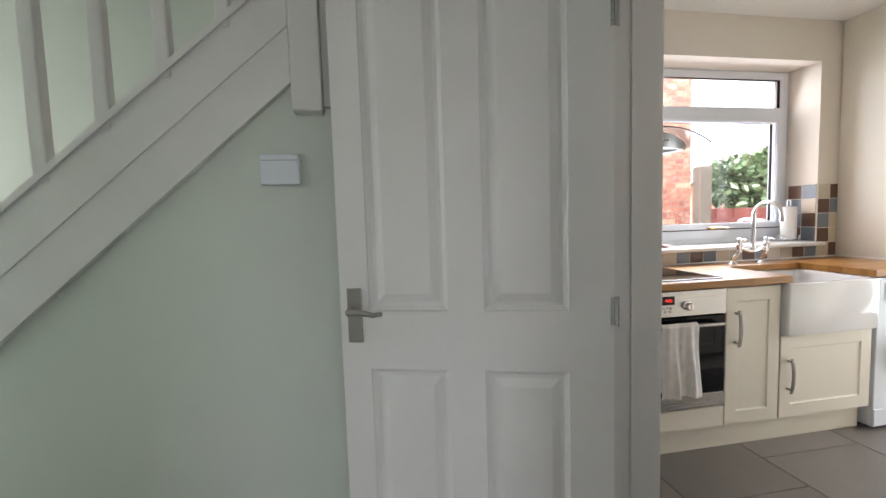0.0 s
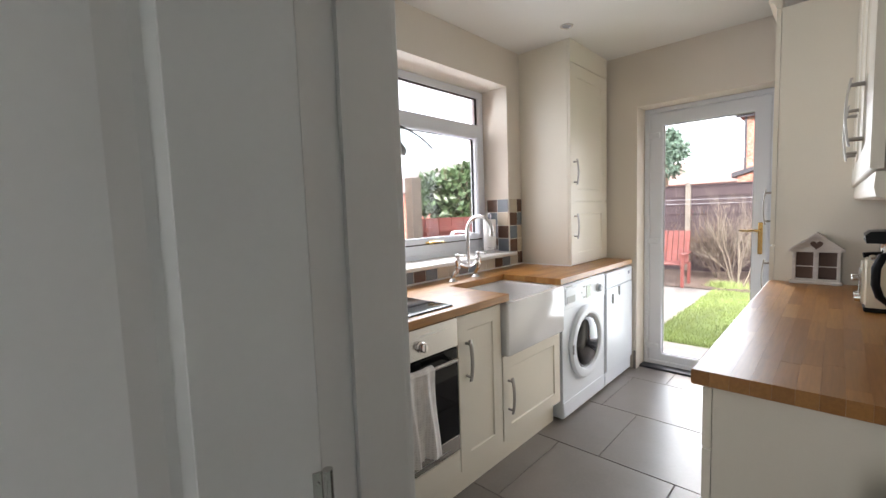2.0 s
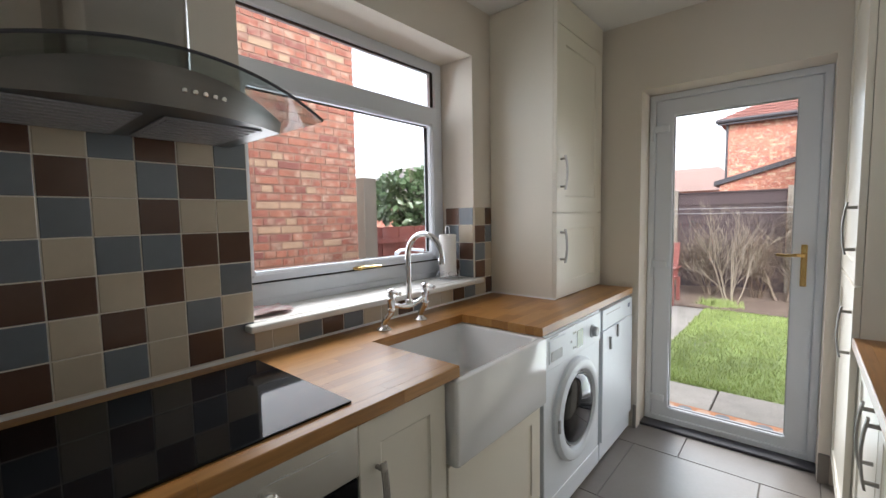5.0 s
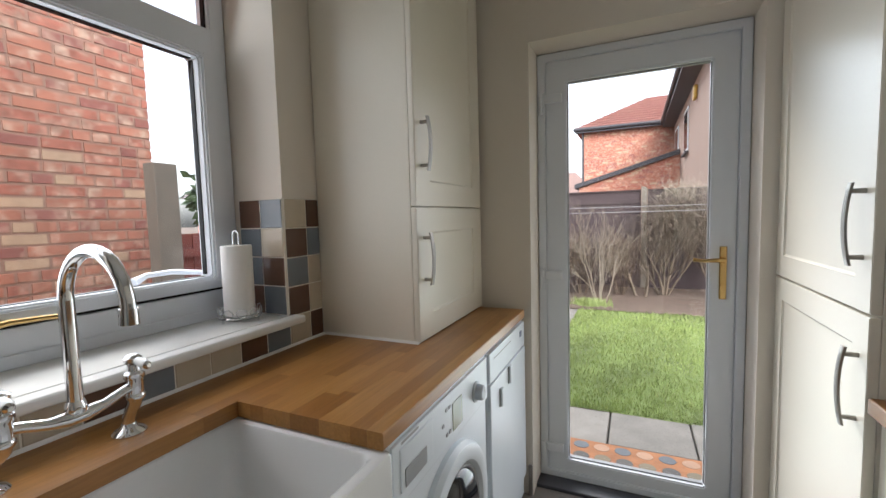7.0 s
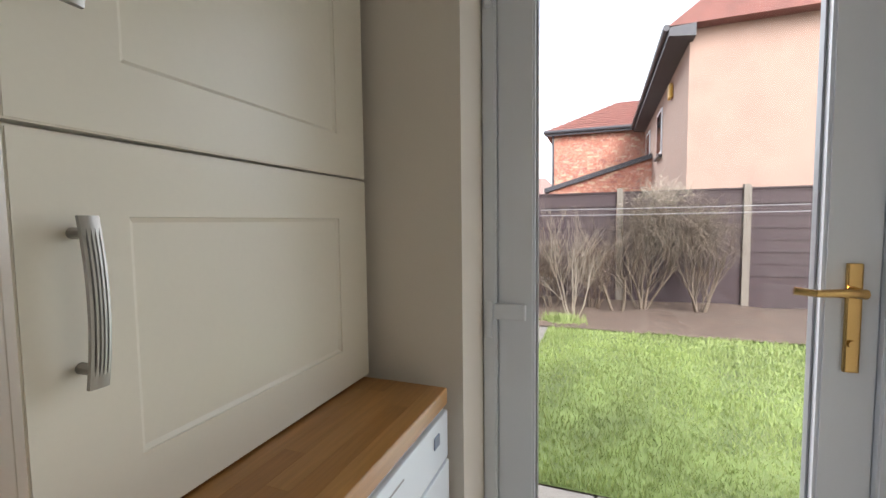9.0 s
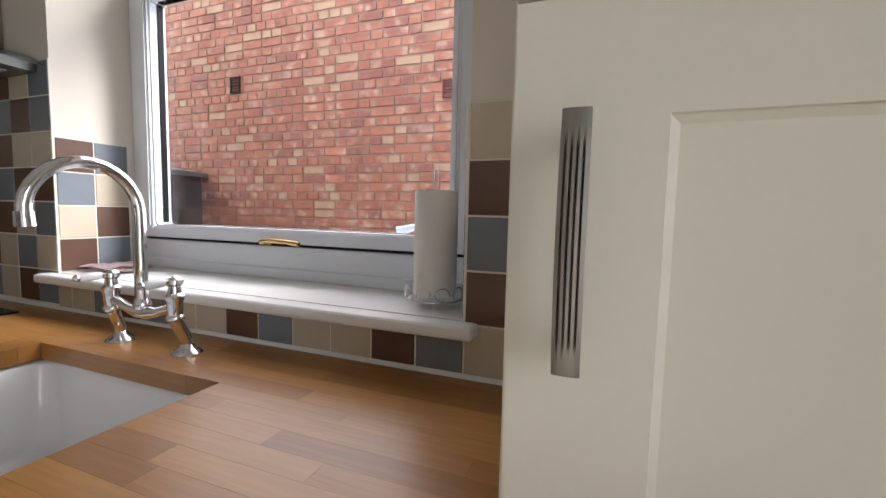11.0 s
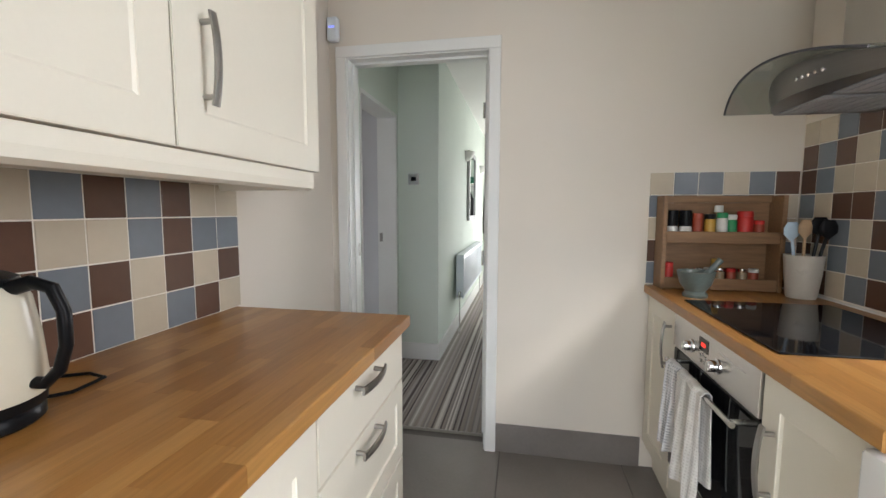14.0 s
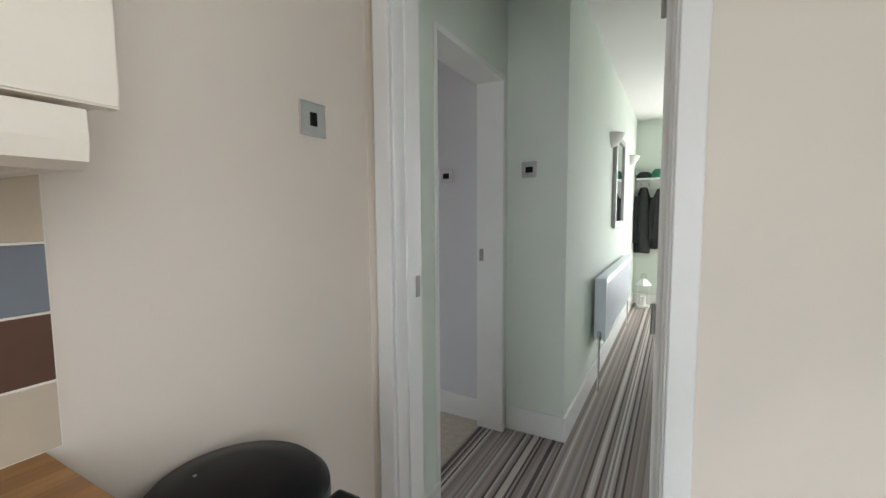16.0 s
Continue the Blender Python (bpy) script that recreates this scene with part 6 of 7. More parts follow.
def coat(x, w, z0, z1, seed, label):
    rnd = random.Random(seed)
    bm = bmesh.new()
    rings = []
    for k in range(17):
        h = k / 16
        z = z0 + (z1 - z0) * h
        ww = w * (1.0 - 0.25 * h if h < 0.85 else 0.78 - 2.6 * (h - 0.85))
        dp = 0.06 + 0.05 * math.sin(min(1, h * 1.3) * math.pi)
        rings.append([bm.verts.new((x + ww * math.cos(a) * (1 + 0.09 * math.sin(5 * a + seed + 2 * h)), -5.27 + dp * math.sin(a) * (1 + 0.15 * math.sin(4 * a + h * 7 + seed)) + 0.045, z + (rnd.uniform(-0.02, 0.015) if k == 0 else 0))) for a in [2 * math.pi * i / 22 for i in range(22)]])
    for p_, q_ in zip(rings, rings[1:]):
        for i in range(22):
            bm.faces.new((p_[i], p_[(i + 1) % 22], q_[(i + 1) % 22], q_[i]))
    bm.faces.new(rings[0][::-1])
    bm.faces.new(rings[-1])
    c = thing("coat", (x, -5.27, z0), label, "coat", "coats on the hooks")
    part("coat_body", bm, M_COAT, c, smooth=True)
    bm = tube([(x + w * 0.7, -5.22, z1 - 0.12), (x + w * 0.95, -5.19, (z0 + z1) / 2 + 0.05), (x + w * 0.85, -5.18, z0 + 0.12)], [0.05, 0.05, 0.042], 12)
    part("sleeve", bm, M_COAT, c, smooth=True)


coat(1.76, 0.10, 0.74, 1.60, 1, "long black coat hanging from a hook")
coat(1.55, 0.12, 0.80, 1.58, 4, "black quilted jacket hanging from a hook")
hat = thing("woollen_hat", (1.78, -5.25, 1.722), "dark woollen hat lying on the coat shelf", "hat")
part("hat_body", lathe((1.76, -5.24, 1.722), [(0.09, 0.0), (0.10, 0.02), (0.085, 0.06), (0.05, 0.085), (0.01, 0.092)], 24), mat("charcoal_wool", (0.03, 0.035, 0.035), 0.95, var=0.3, bump=0.5), hat, smooth=True)
hat = thing("woollen_hat", (1.58, -5.25, 1.722), "green woollen hat lying on the coat shelf", "hat")
part("hat_body", lathe((1.59, -5.24, 1.722), [(0.08, 0.0), (0.09, 0.02), (0.08, 0.08), (0.05, 0.115), (0.01, 0.12)], 24), mat("green_wool", (0.03, 0.16, 0.10), 0.95, var=0.3, bump=0.5), hat, smooth=True)
ln = thing("lantern", (1.72, -5.12, 0.004), "white metal floor lantern with glass sides", "lantern")
part("base", boxes((1.64, -5.2, 0.004, 1.80, -5.04, 0.03), bevel=0.004), M_GLOSS, ln)
for x in (1.645, 1.783):
    for y in (-5.195, -5.057):
        part("post", boxes((x, y, 0.03, x + 0.012, y + 0.012, 0.30)), M_GLOSS, ln)
part("roof", lathe((1.72, -5.12, 0.30), [(0.105, 0.0), (0.10, 0.012), (0.05, 0.07), (0.018, 0.085), (0.018, 0.10)], 4), M_GLOSS, ln)
part("ring", tube([(1.72 + 0.03 * math.cos(a), -5.12, 0.425 + 0.03 * math.sin(a)) for a in [2 * math.pi * i / 16 for i in range(17)]], 0.004, 6), M_NICKEL, ln)
part("candle", cyl((1.72, -5.12, 0.03), (1.72, -5.12, 0.15), 0.035, 0.035, 20), M_PAPER, ln)


# ---- outdoors ----
GZ = -0.12
bm = bmesh.new()
add_box(bm, -200, -120, GZ - 0.6, 200, 300, GZ - 0.05)
setting("ground", bm, M_SOIL, "bare earth under the garden and passage", "ground")


def sheet(name, x0, y0, x1, y1, z, material, label, cat_, n=14, amp=0.008, thick=0.05):
    bm = bmesh.new()
    g = [[bm.verts.new((x0 + (x1 - x0) * i / n, y0 + (y1 - y0) * j / n, z + amp * noise.noise(((x0 + (x1 - x0) * i / n) * 1.3, (y0 + (y1 - y0) * j / n) * 1.3, 0)))) for j in range(n + 1)] for i in range(n + 1)]
    for a, b in zip(g, g[1:]):
        for j in range(n):
            bm.faces.new((a[j], b[j], b[j + 1], a[j + 1]))
    return setting(name, bm, material, label, cat_)


sheet("passage_paving", -2.3, -4.0, -0.31, 3.4, GZ - 0.02, M_SLAB, "grey concrete side passage outside the window", "paving")
sheet("lawn", 0.30, 4.42, 4.2, 7.85, GZ, M_GRASS, "short green garden lawn", "lawn", 30, 0.015)
sheet("planting_border", -4.0, 7.8, 6.5, 10.05, GZ + 0.02, M_SOIL, "bare soil planting border along the fence", "flower bed", 40, 0.06)
sheet("garden_path", -4.0, 4.42, 0.30, 7.8, GZ + 0.005, M_SLAB, "grey concrete garden path beside the lawn", "path", 16, 0.006)

# grass blades: stuff
rnd = random.Random(11)
vs, fs = [], []
for k in range(26000):
    u = rnd.random() ** 1.4
    y = 4.43 + u * 3.42
    x = rnd.uniform(0.31, 3.2)
    h = rnd.uniform(0.018, 0.05) * (1.0 + 0.5 * noise.noise((x * 1.5, y * 1.5, 3)))
    a = rnd.uniform(0, 6.28)
    lx, ly = rnd.uniform(-0.02, 0.02), rnd.uniform(-0.02, 0.02)
    w = 0.0035 + 0.002 * (y - 4.4)
    z = GZ + 0.012 * noise.noise((x * 1.3, y * 1.3, 0))
    i = len(vs)
    vs += [(x - w * math.cos(a), y - w * math.sin(a), z - 0.005), (x + w * math.cos(a), y + w * math.sin(a), z - 0.005), (x + lx, y + ly, z + h)]
    fs.append((i, i + 1, i + 2))
me = bpy.data.meshes.new("grass")
me.from_pydata(vs, [], fs)
me.materials.append(M_BLADE)
tagged(new("grass", me), "short green grass blades of the lawn", "grass", kind="stuff")

# paving slabs and the patterned step
for j, (y0, y1) in enumerate(((3.93, 4.40),)):
    x = -0.95
    for i in range(8):
        w = (0.50, 0.46, 0.47, 0.45)[i % 4]
        bm = boxes((x + 0.006, y0 + 0.005, GZ - 0.04, x + w - 0.006, y1 - 0.005, GZ + 0.012 + 0.004 * (i % 3)), bevel=0.006)
        tagged(obj("paving_slab", bm, M_SLAB), "weathered grey concrete paving slab by the lawn", "paving slab", "patio slabs", kind="structure")
        x += w
st_ = thing("doormat", (1.07, 3.74, GZ + 0.012), "orange doormat with grey and pale round spots on the paving", "doormat")
part("mat_base", boxes((0.60, 3.56, GZ + 0.006, 1.56, 3.925, GZ + 0.022), bevel=0.005, seg=2), M_TERRA, st_)
SPOTS = (mat("blue_grey_spot", (0.13, 0.145, 0.165), 0.85, var=0.2), mat("dark_grey_spot", (0.10, 0.095, 0.09), 0.85, var=0.2), mat("peach_spot", (0.40, 0.25, 0.17), 0.85, var=0.2), mat("olive_grey_spot", (0.20, 0.17, 0.12), 0.85, var=0.2))
for i in range(8):
    for j in range(3):
        px_, py_ = 0.665 + i * 0.119 + 0.012 * (j % 2), 3.62 + j * 0.12
        bm = lathe((px_, py_, GZ + 0.0222), [(0.046, 0.0), (0.044, 0.002), (0.01, 0.0025)], 20)
        for v in bm.verts:
            v.co.y = py_ + (v.co.y - py_) * 0.9
        part("spot", bm, SPOTS[(i * 2 + j * 3) % 4], st_, "round printed spot")
tagged(obj("step", boxes((0.56, 3.46, GZ - 0.2, 1.60, 3.93, GZ + 0.0055), bevel=0.006), M_SLAB), "concrete step outside the back door", "step", kind="structure")
tagged(obj("patio_base", boxes((-2.3, 3.46, GZ - 0.3, 4.2, 4.42, GZ - 0.03)), M_SLAB), "concrete bed under the patio slabs", "paving", kind="structure")

# back fence: posts, gravel board, rails and overlapping boards
fe = thing("garden_fence", (1.0, 10.1, GZ), "dark stained waney board garden fence between concrete posts", "fence")
FY = 10.12
for i in range(9):
    x = -6.116 + i * 1.84
    part("post", prism([(x - 0.05, GZ - 0.1), (x + 0.05, GZ - 0.1), (x + 0.05, 1.78), (x + 0.02, 1.82), (x - 0.05, 1.82)], "y", FY - 0.06, FY + 0.05), M_POST, fe, "grey concrete post")
    part("gravel_board", boxes((x + 0.052, FY - 0.02, GZ - 0.05, x + 1.788, FY + 0.02, GZ + 0.30)), M_FENCE, fe, "dark gravel board")
    zz = GZ + 0.30
    k = 0
    while zz < 1.70:
        hgt = 0.19
        bm = prism([(FY + 0.012, zz), (FY - 0.014 - 0.004 * (k % 2), zz), (FY - 0.002, min(zz + hgt + 0.02, 1.74)), (FY + 0.012, min(zz + hgt + 0.02, 1.74))], "x", x + 0.054, x + 1.786)
        part("board", bm, M_FENCE, fe)
        zz += hgt
        k += 1
    part("capping", boxes((x + 0.052, FY - 0.03, 1.74, x + 1.788, FY + 0.03, 1.765)), M_FENCE, fe)
cl_ = thing("washing_line", (1.0, 8.0, 1.3), "two thin grey washing lines across the garden", "washing line")
for z, s in ((1.40, 0.02), (1.33, 0.015)):
    part("line", tube([(-5 + i * 1.0, 8.0, z + 0.002 * (i - 6) ** 2 + s) for i in range(13)], 0.0035, 6), M_GREYPL, cl_)


# bare shrubs
def grow(bm, p, d, length, r, depth, rnd, spread=0.5, up=0.15):
    pts, rs = [p.copy()], [r]
    q, dd = p.copy(), d.copy()
    n = 4
    for i in range(n):
        dd = (dd + Vector((rnd.uniform(-1, 1), rnd.uniform(-1, 1), rnd.uniform(-0.6, 1))) * 0.16 + Vector((0, 0, up * 0.2))).normalized()
        q = q + dd * (length / n)
        pts.append(q.copy())
        rs.append(r * (1 - 0.55 * (i + 1) / n))
    add_tube(bm, pts, rs, 5 if r > 0.006 else 3)
    if depth > 0:
        for k in range(rnd.randint(3, 5)):
            i = rnd.randint(1, n)
            nd = (dd + Vector((rnd.uniform(-1, 1), rnd.uniform(-1, 1), rnd.uniform(-0.3, 0.9))) * spread).normalized()
            grow(bm, pts[i], nd, length * rnd.uniform(0.5, 0.75), max(rs[i] * 0.65, 0.0022), depth - 1, rnd, spread, up)


def shrub(x, y, h, stems, r, seed, label, spread=0.6, depth=3, twig=M_TWIG):
    rnd = random.Random(seed)
    s = thing("bare_shrub", (x, y, GZ), label, "shrub", "bare winter shrubs")
    for k in range(stems):
        bm = bmesh.new()
        a = 2 * math.pi * k / stems + rnd.uniform(-0.4, 0.4)
        d = Vector((math.cos(a) * 0.35, math.sin(a) * 0.25, 1)).normalized()
        grow(bm, Vector((x + 0.06 * math.cos(a), y + 0.05 * math.sin(a), GZ - 0.02)), d, h * rnd.uniform(0.45, 0.6), r * rnd.uniform(0.7, 1.1), depth, rnd, spread)
        part("stem", bm, twig, s)
    return s


M_PALET = mat("pale_twigs", (0.28, 0.24, 0.19), 0.9, var=0.3)
M_DKT = mat("dark_twigs", (0.14, 0.10, 0.07), 0.9, var=0.3)


def tangle(parent, centre, rad, count, seed, twig, length=0.42, r=0.0045, rise=0.3):
    """Fine crossing twigs that fill a shrub's crown."""
    rnd = random.Random(seed)
    bm = bmesh.new()
    c = Vector(centre)
    vs, fs = [], []
    for k in range(count):
        d = Vector((rnd.gauss(0, 1), rnd.gauss(0, 1), rnd.gauss(0, 1))).normalized()
        f = rnd.random() ** 0.5 * rnd.uniform(0.7, 1.1)
        p = c + Vector((d.x * rad[0] * f, d.y * rad[1] * f, d.z * rad[2] * f))
        w = Vector((rnd.uniform(-1, 1), rnd.uniform(-1, 1), rnd.uniform(-0.7, 1) + rise)).normalized()
        bend = Vector((rnd.uniform(-1, 1), rnd.uniform(-1, 1), rnd.uniform(-1, 0.6))) * 0.35
        n = 4
        base = len(vs)
        for i in range(n + 1):
            u = i / n
            q = p + (w * u + bend * u * u) * length * rnd.uniform(0.9, 1.1)
            rr = r * (1 - 0.7 * u)
            for j in range(3):
                an = 2.094 * j
                vs.append((q.x + rr * math.cos(an), q.y + rr * math.sin(an), q.z + rr * 0.5 * math.sin(an)))
        for i in range(n):
            for j in range(3):
                o, e = base + i * 3, (j + 1) % 3
                fs.append((o + j, o + e, o + 3 + e, o + 3 + j))
    bm.free()
    me = bpy.data.meshes.new("twigs")
    me.from_pydata(vs, [], fs)
    me.materials.append(twig)
    ob = new("twigs", me)
    ob.parent = parent
    ob.matrix_parent_inverse = parent.matrix_world.inverted()
    ob["kind"] = "stuff"
    return ob


s_ = shrub(0.58, 8.40, 1.7, 5, 0.012, 3, "tall pale leafless shrub in the border", 0.75, 3, M_PALET)
s_ = shrub(0.20, 9.05, 1.2, 7, 0.012, 13, "low bushy leafless shrub behind a pale one", 0.9, 3, M_TWIG)
tangle(s_, (0.15, 9.05, 0.55), (0.42, 0.3, 0.45), 420, 41, M_TWIG, 0.36)
s_ = shrub(0.85, 9.2, 1.1, 6, 0.012, 21, "low bushy leafless shrub behind a pale one", 0.9, 3, M_DKT)
tangle(s_, (0.80, 9.15, 0.5), (0.34, 0.3, 0.42), 380, 42, M_DKT, 0.36)
s_ = shrub(1.19, 9.10, 1.15, 2, 0.034, 7, "pruned leafless shrub with forked limbs", 0.9, 2, M_TWIG)
s_ = shrub(1.55, 9.40, 1.7, 6, 0.026, 9, "dense leafless shrub climbing over the dark fence", 0.8, 3, M_TWIG)
tangle(s_, (1.75, 9.62, 1.15), (0.52, 0.28, 0.55), 900, 43, M_TWIG, 0.42, 0.005, -0.15)
tangle(s_, (1.85, 9.75, 1.66), (0.60, 0.25, 0.22), 280, 44, M_PALET, 0.30, 0.004, 0.1)
s_ = shrub(2.35, 9.4, 1.6, 6, 0.02, 17, "dense leafless shrub climbing over the dark fence", 0.8, 3, M_TWIG)
tangle(s_, (2.35, 9.55, 1.1), (0.45, 0.28, 0.5), 500, 45, M_TWIG, 0.42, 0.005, -0.1)
s_ = shrub(-1.2, 9.2, 1.3, 6, 0.012, 25, "low bushy leafless shrub", 0.9, 3, M_DKT)
tangle(s_, (-0.45, 9.35, 0.4), (0.5, 0.25, 0.35), 350, 46, M_DKT, 0.34)

# little tufts at the lawn's edge
rnd = random.Random(4)
vs, fs = [], []
for k in range(500):
    x, y = rnd.gauss(0.45, 0.12), rnd.gauss(8.15, 0.08)
    a, w, h = rnd.uniform(0, 6.28), 0.012, rnd.uniform(0.05, 0.15)
    i = len(vs)
    vs += [(x - w * math.cos(a), y - w * math.sin(a), GZ), (x + w * math.cos(a), y + w * math.sin(a), GZ), (x + rnd.uniform(-0.06, 0.06), y + rnd.uniform(-0.06, 0.06), GZ + h)]
    fs.append((i, i + 1, i + 2))
me = bpy.data.meshes.new("weeds")
me.from_pydata(vs, [], fs)
me.materials.append(M_BLADE)
tagged(new("weeds", me), "green weeds at the edge of the border", "weeds", kind="stuff")

# red garden chair
gc = thing("garden_chair", (-0.35, 8.0, GZ), "red painted wooden garden chair on the path", "chair")
M_REDCH = mat("red_painted_wood", (0.17, 0.05, 0.042), 0.6, var=0.2, bump=0.1)
gx, gy = -0.38, 8.0
for dx in (-0.24, 0.24):
    for dy in (-0.22, 0.22):
        part("leg", boxes((gx + dx - 0.025, gy + dy - 0.025, GZ, gx + dx + 0.025, gy + dy + 0.025, GZ + (0.58 if dy < 0 else 0.42)), bevel=0.003), M_REDCH, gc)
    part("armrest", boxes((gx + dx - 0.035, gy - 0.27, GZ + 0.58, gx + dx + 0.035, gy + 0.24, GZ + 0.605), bevel=0.004), M_REDCH, gc)
for i in range(5):
    part("seat_slat", boxes((gx - 0.24, gy - 0.24 + i * 0.095, GZ + 0.40, gx + 0.24, gy - 0.16 + i * 0.095, GZ + 0.42)), M_REDCH, gc)
    bm = prism([(gy + 0.21, GZ + 0.42), (gy + 0.235, GZ + 0.42), (gy + 0.37, GZ + 0.98), (gy + 0.345, GZ + 0.98)], "x", gx - 0.23 + i * 0.095, gx - 0.15 + i * 0.095)
    part("back_slat", bm, M_REDCH, gc)

# ---- neighbours beyond the fence ----
def course_wall(parent, x0, x1, z0, z1, y, seed, name="brick_courses", gable=None):
    """Brickwork far off: joined bricks over a mortar face that looks to -y."""
    rnd = random.Random(seed)
    vs, fs, mi_ = [], [], []
    z, row = z0, 0
    while z < z1 - 0.03:
        x = x0 - (0.11 if row % 2 else 0)
        while x < x1 - 0.02:
            a, b = max(x, x0) + 0.005, min(x + 0.22, x1) - 0.005
            lim = z1 if gable is None else gable((a + b) / 2)
            if b - a > 0.03 and z + 0.065 < lim:
                i = len(vs)
                o = rnd.uniform(0.004, 0.010)
                vs += [(a, y - o, z + 0.005), (b, y - o, z + 0.005), (b, y - o, z + 0.07), (a, y - o, z + 0.07), (a, y + 0.01, z + 0.005), (b, y + 0.01, z + 0.005), (b, y + 0.01, z + 0.07), (a, y + 0.01, z + 0.07)]
                for q in ((0, 1, 2, 3), (4, 0, 3, 7), (1, 5, 6, 2), (3, 2, 6, 7), (4, 5, 1, 0)):
                    fs.append(tuple(i + k for k in q))
                    mi_.append(0)
                m = rnd.choices((0, 1, 2, 3), (5, 4, 1, 1))[0]
                mi_[-5:] = [m] * 5
            x += 0.225
        z += 0.075
        row += 1
    me = bpy.data.meshes.new(name)
    me.from_pydata(vs, [], fs)
    for m in (M_BRICK, M_BRICK2, M_BRICK3, M_BRICK4):
        me.materials.append(m)
    me.polygons.foreach_set("material_index", mi_)
    ob = new(name, me)
    ob.parent = parent
    ob.matrix_parent_inverse = parent.matrix_world.inverted()
    ob["kind"] = "stuff"
    return ob


h1 = thing("brick_house", (1.0, 22.0, GZ), "red brick house with a hipped tiled roof behind the fence", "house")
part("wall", boxes((-0.95, 20.0, GZ, 4.5, 26.0, 4.72)), M_BRICK2, h1)
course_wall(h1, -0.95, 2.3, 1.5, 4.70, 19.998, 31)
part("fascia", boxes((-1.2, 19.72, 4.66, 4.6, 19.78, 4.86)), M_DARKTRIM, h1)
part("gutter", tube([(-1.25, 19.68, 4.80), (4.6, 19.68, 4.78)], 0.07, 8), M_DARKTRIM, h1)
bm = bmesh.new()
A_ = [(-1.25, 19.7, 4.84), (4.8, 19.7, 4.84), (4.8, 26.3, 4.84), (-1.25, 26.3, 4.84), (1.6, 22.6, 6.45), (4.8, 22.6, 6.45)]
V_ = [bm.verts.new(p_) for p_ in A_]
for f in ((0, 1, 5, 4), (1, 2, 5), (2, 3, 4, 5), (3, 0, 4), (3, 2, 1, 0)):
    bm.faces.new([V_[i] for i in f])
roof = part("roof", bm, M_ROOF, h1)
for k in range(11):
    f = k / 11
    ya, za = 19.7 + 2.9 * f, 4.85 + 1.61 * f
    xa = -1.25 + 2.85 * f
    part("tile_course", boxes((xa + 0.05, ya - 0.01, za, 4.8, ya + 0.20, za + 0.045)), M_ROOF, roof)
part("downpipe", tube([(-0.9, 19.9, 4.7), (-0.9, 19.9, 0)], 0.04, 8), M_DARKTRIM, h1)
# lean-to with a sloping dark verge
lt = thing("brick_outbuilding", (0.6, 17.0, GZ), "brick lean-to with a dark sloping roof edge", "outbuilding")
sc_ = 17.0
g0, g1 = (-0.72, 2.30), (2.1, 3.15)
part("wall", prism([(g0[0], GZ), (3.2, GZ), (3.2, 3.45), (g1[0], g1[1] - 0.05), (g0[0], g0[1] - 0.05)], "y", sc_, sc_ + 2.5), M_BRICK2, lt)
course_wall(lt, g0[0], 2.2, 1.2, 3.2, sc_ - 0.002, 37, gable=lambda x: 2.25 + (x - g0[0]) * 0.301)
part("verge", prism([(g0[0] - 0.15, 2.22), (2.4, 3.19), (2.4, 3.34), (g0[0] - 0.15, 2.37)], "y", sc_ - 0.12, sc_ + 2.6), M_DARKTRIM, lt)

h2 = thing("rendered_house", (4.0, 13.5, GZ), "pinkish rendered house side with dark eaves", "house")
xw = 2.42

part("wall", boxes((xw, 11.2, GZ, 6.5, 19.4, 4.75)), M_RENDER, h2)
part("eaves", prism([(xw - 0.38, 4.55), (xw + 0.05, 4.50), (xw + 0.05, 4.72), (xw - 0.38, 4.70)], "y", 10.9, 19.6), M_DARKTRIM, h2)
part("gutter", tube([(xw - 0.42, 10.9, 4.70), (xw - 0.42, 19.6, 4.70)], 0.06, 8), M_DARKTRIM, h2)
part("roof", prism([(xw - 0.4, 4.72), (6.9, 4.72), (4.6, 6.6)], "y", 10.9, 19.6), M_ROOF, h2)
for y0, y1 in ((14.7, 15.7), (17.6, 18.6)):
    w = part("window", boxes((xw - 0.03, y0, 3.0, xw - 0.003, y1, 4.2)), M_UPVC, h2)
    part("pane", boxes((xw - 0.034, y0 + 0.08, 3.08, xw - 0.0305, y1 - 0.08, 4.12)), M_BLACKGLASS, w, "dark window glass")
    part("sill", boxes((xw - 0.09, y0 - 0.05, 2.93, xw - 0.003, y1 + 0.05, 2.995)), M_DARKTRIM, w)
part("alarm_box", boxes((xw - 0.08, 13.0, 4.0, xw - 0.003, 13.28, 4.32), bevel=0.02), M_YEL, h2)
h3 = thing("tiled_bungalow", (-4.0, 32.0, GZ), "low house with a pinkish tiled roof in the distance", "house")
part("wall", boxes((-12.0, 30.0, GZ, -1.6, 36.0, 2.7)), M_BRICK2, h3)
bm = bmesh.new()
V_ = [bm.verts.new(p_) for p_ in ((-12.5, 29.5, 2.65), (-1.2, 29.5, 2.65), (-1.2, 36.5, 2.65), (-12.5, 36.5, 2.65), (-11.0, 33, 4.3), (-2.8, 33, 4.3))]
for f in ((0, 1, 5, 4), (1, 2, 5), (2, 3, 4, 5), (3, 0, 4), (3, 2, 1, 0)):
    bm.faces.new([V_[i] for i in f])
part("roof", bm, mat("pale_pink_roof_tile", (0.22, 0.14, 0.12), 0.85, var=0.2), h3)


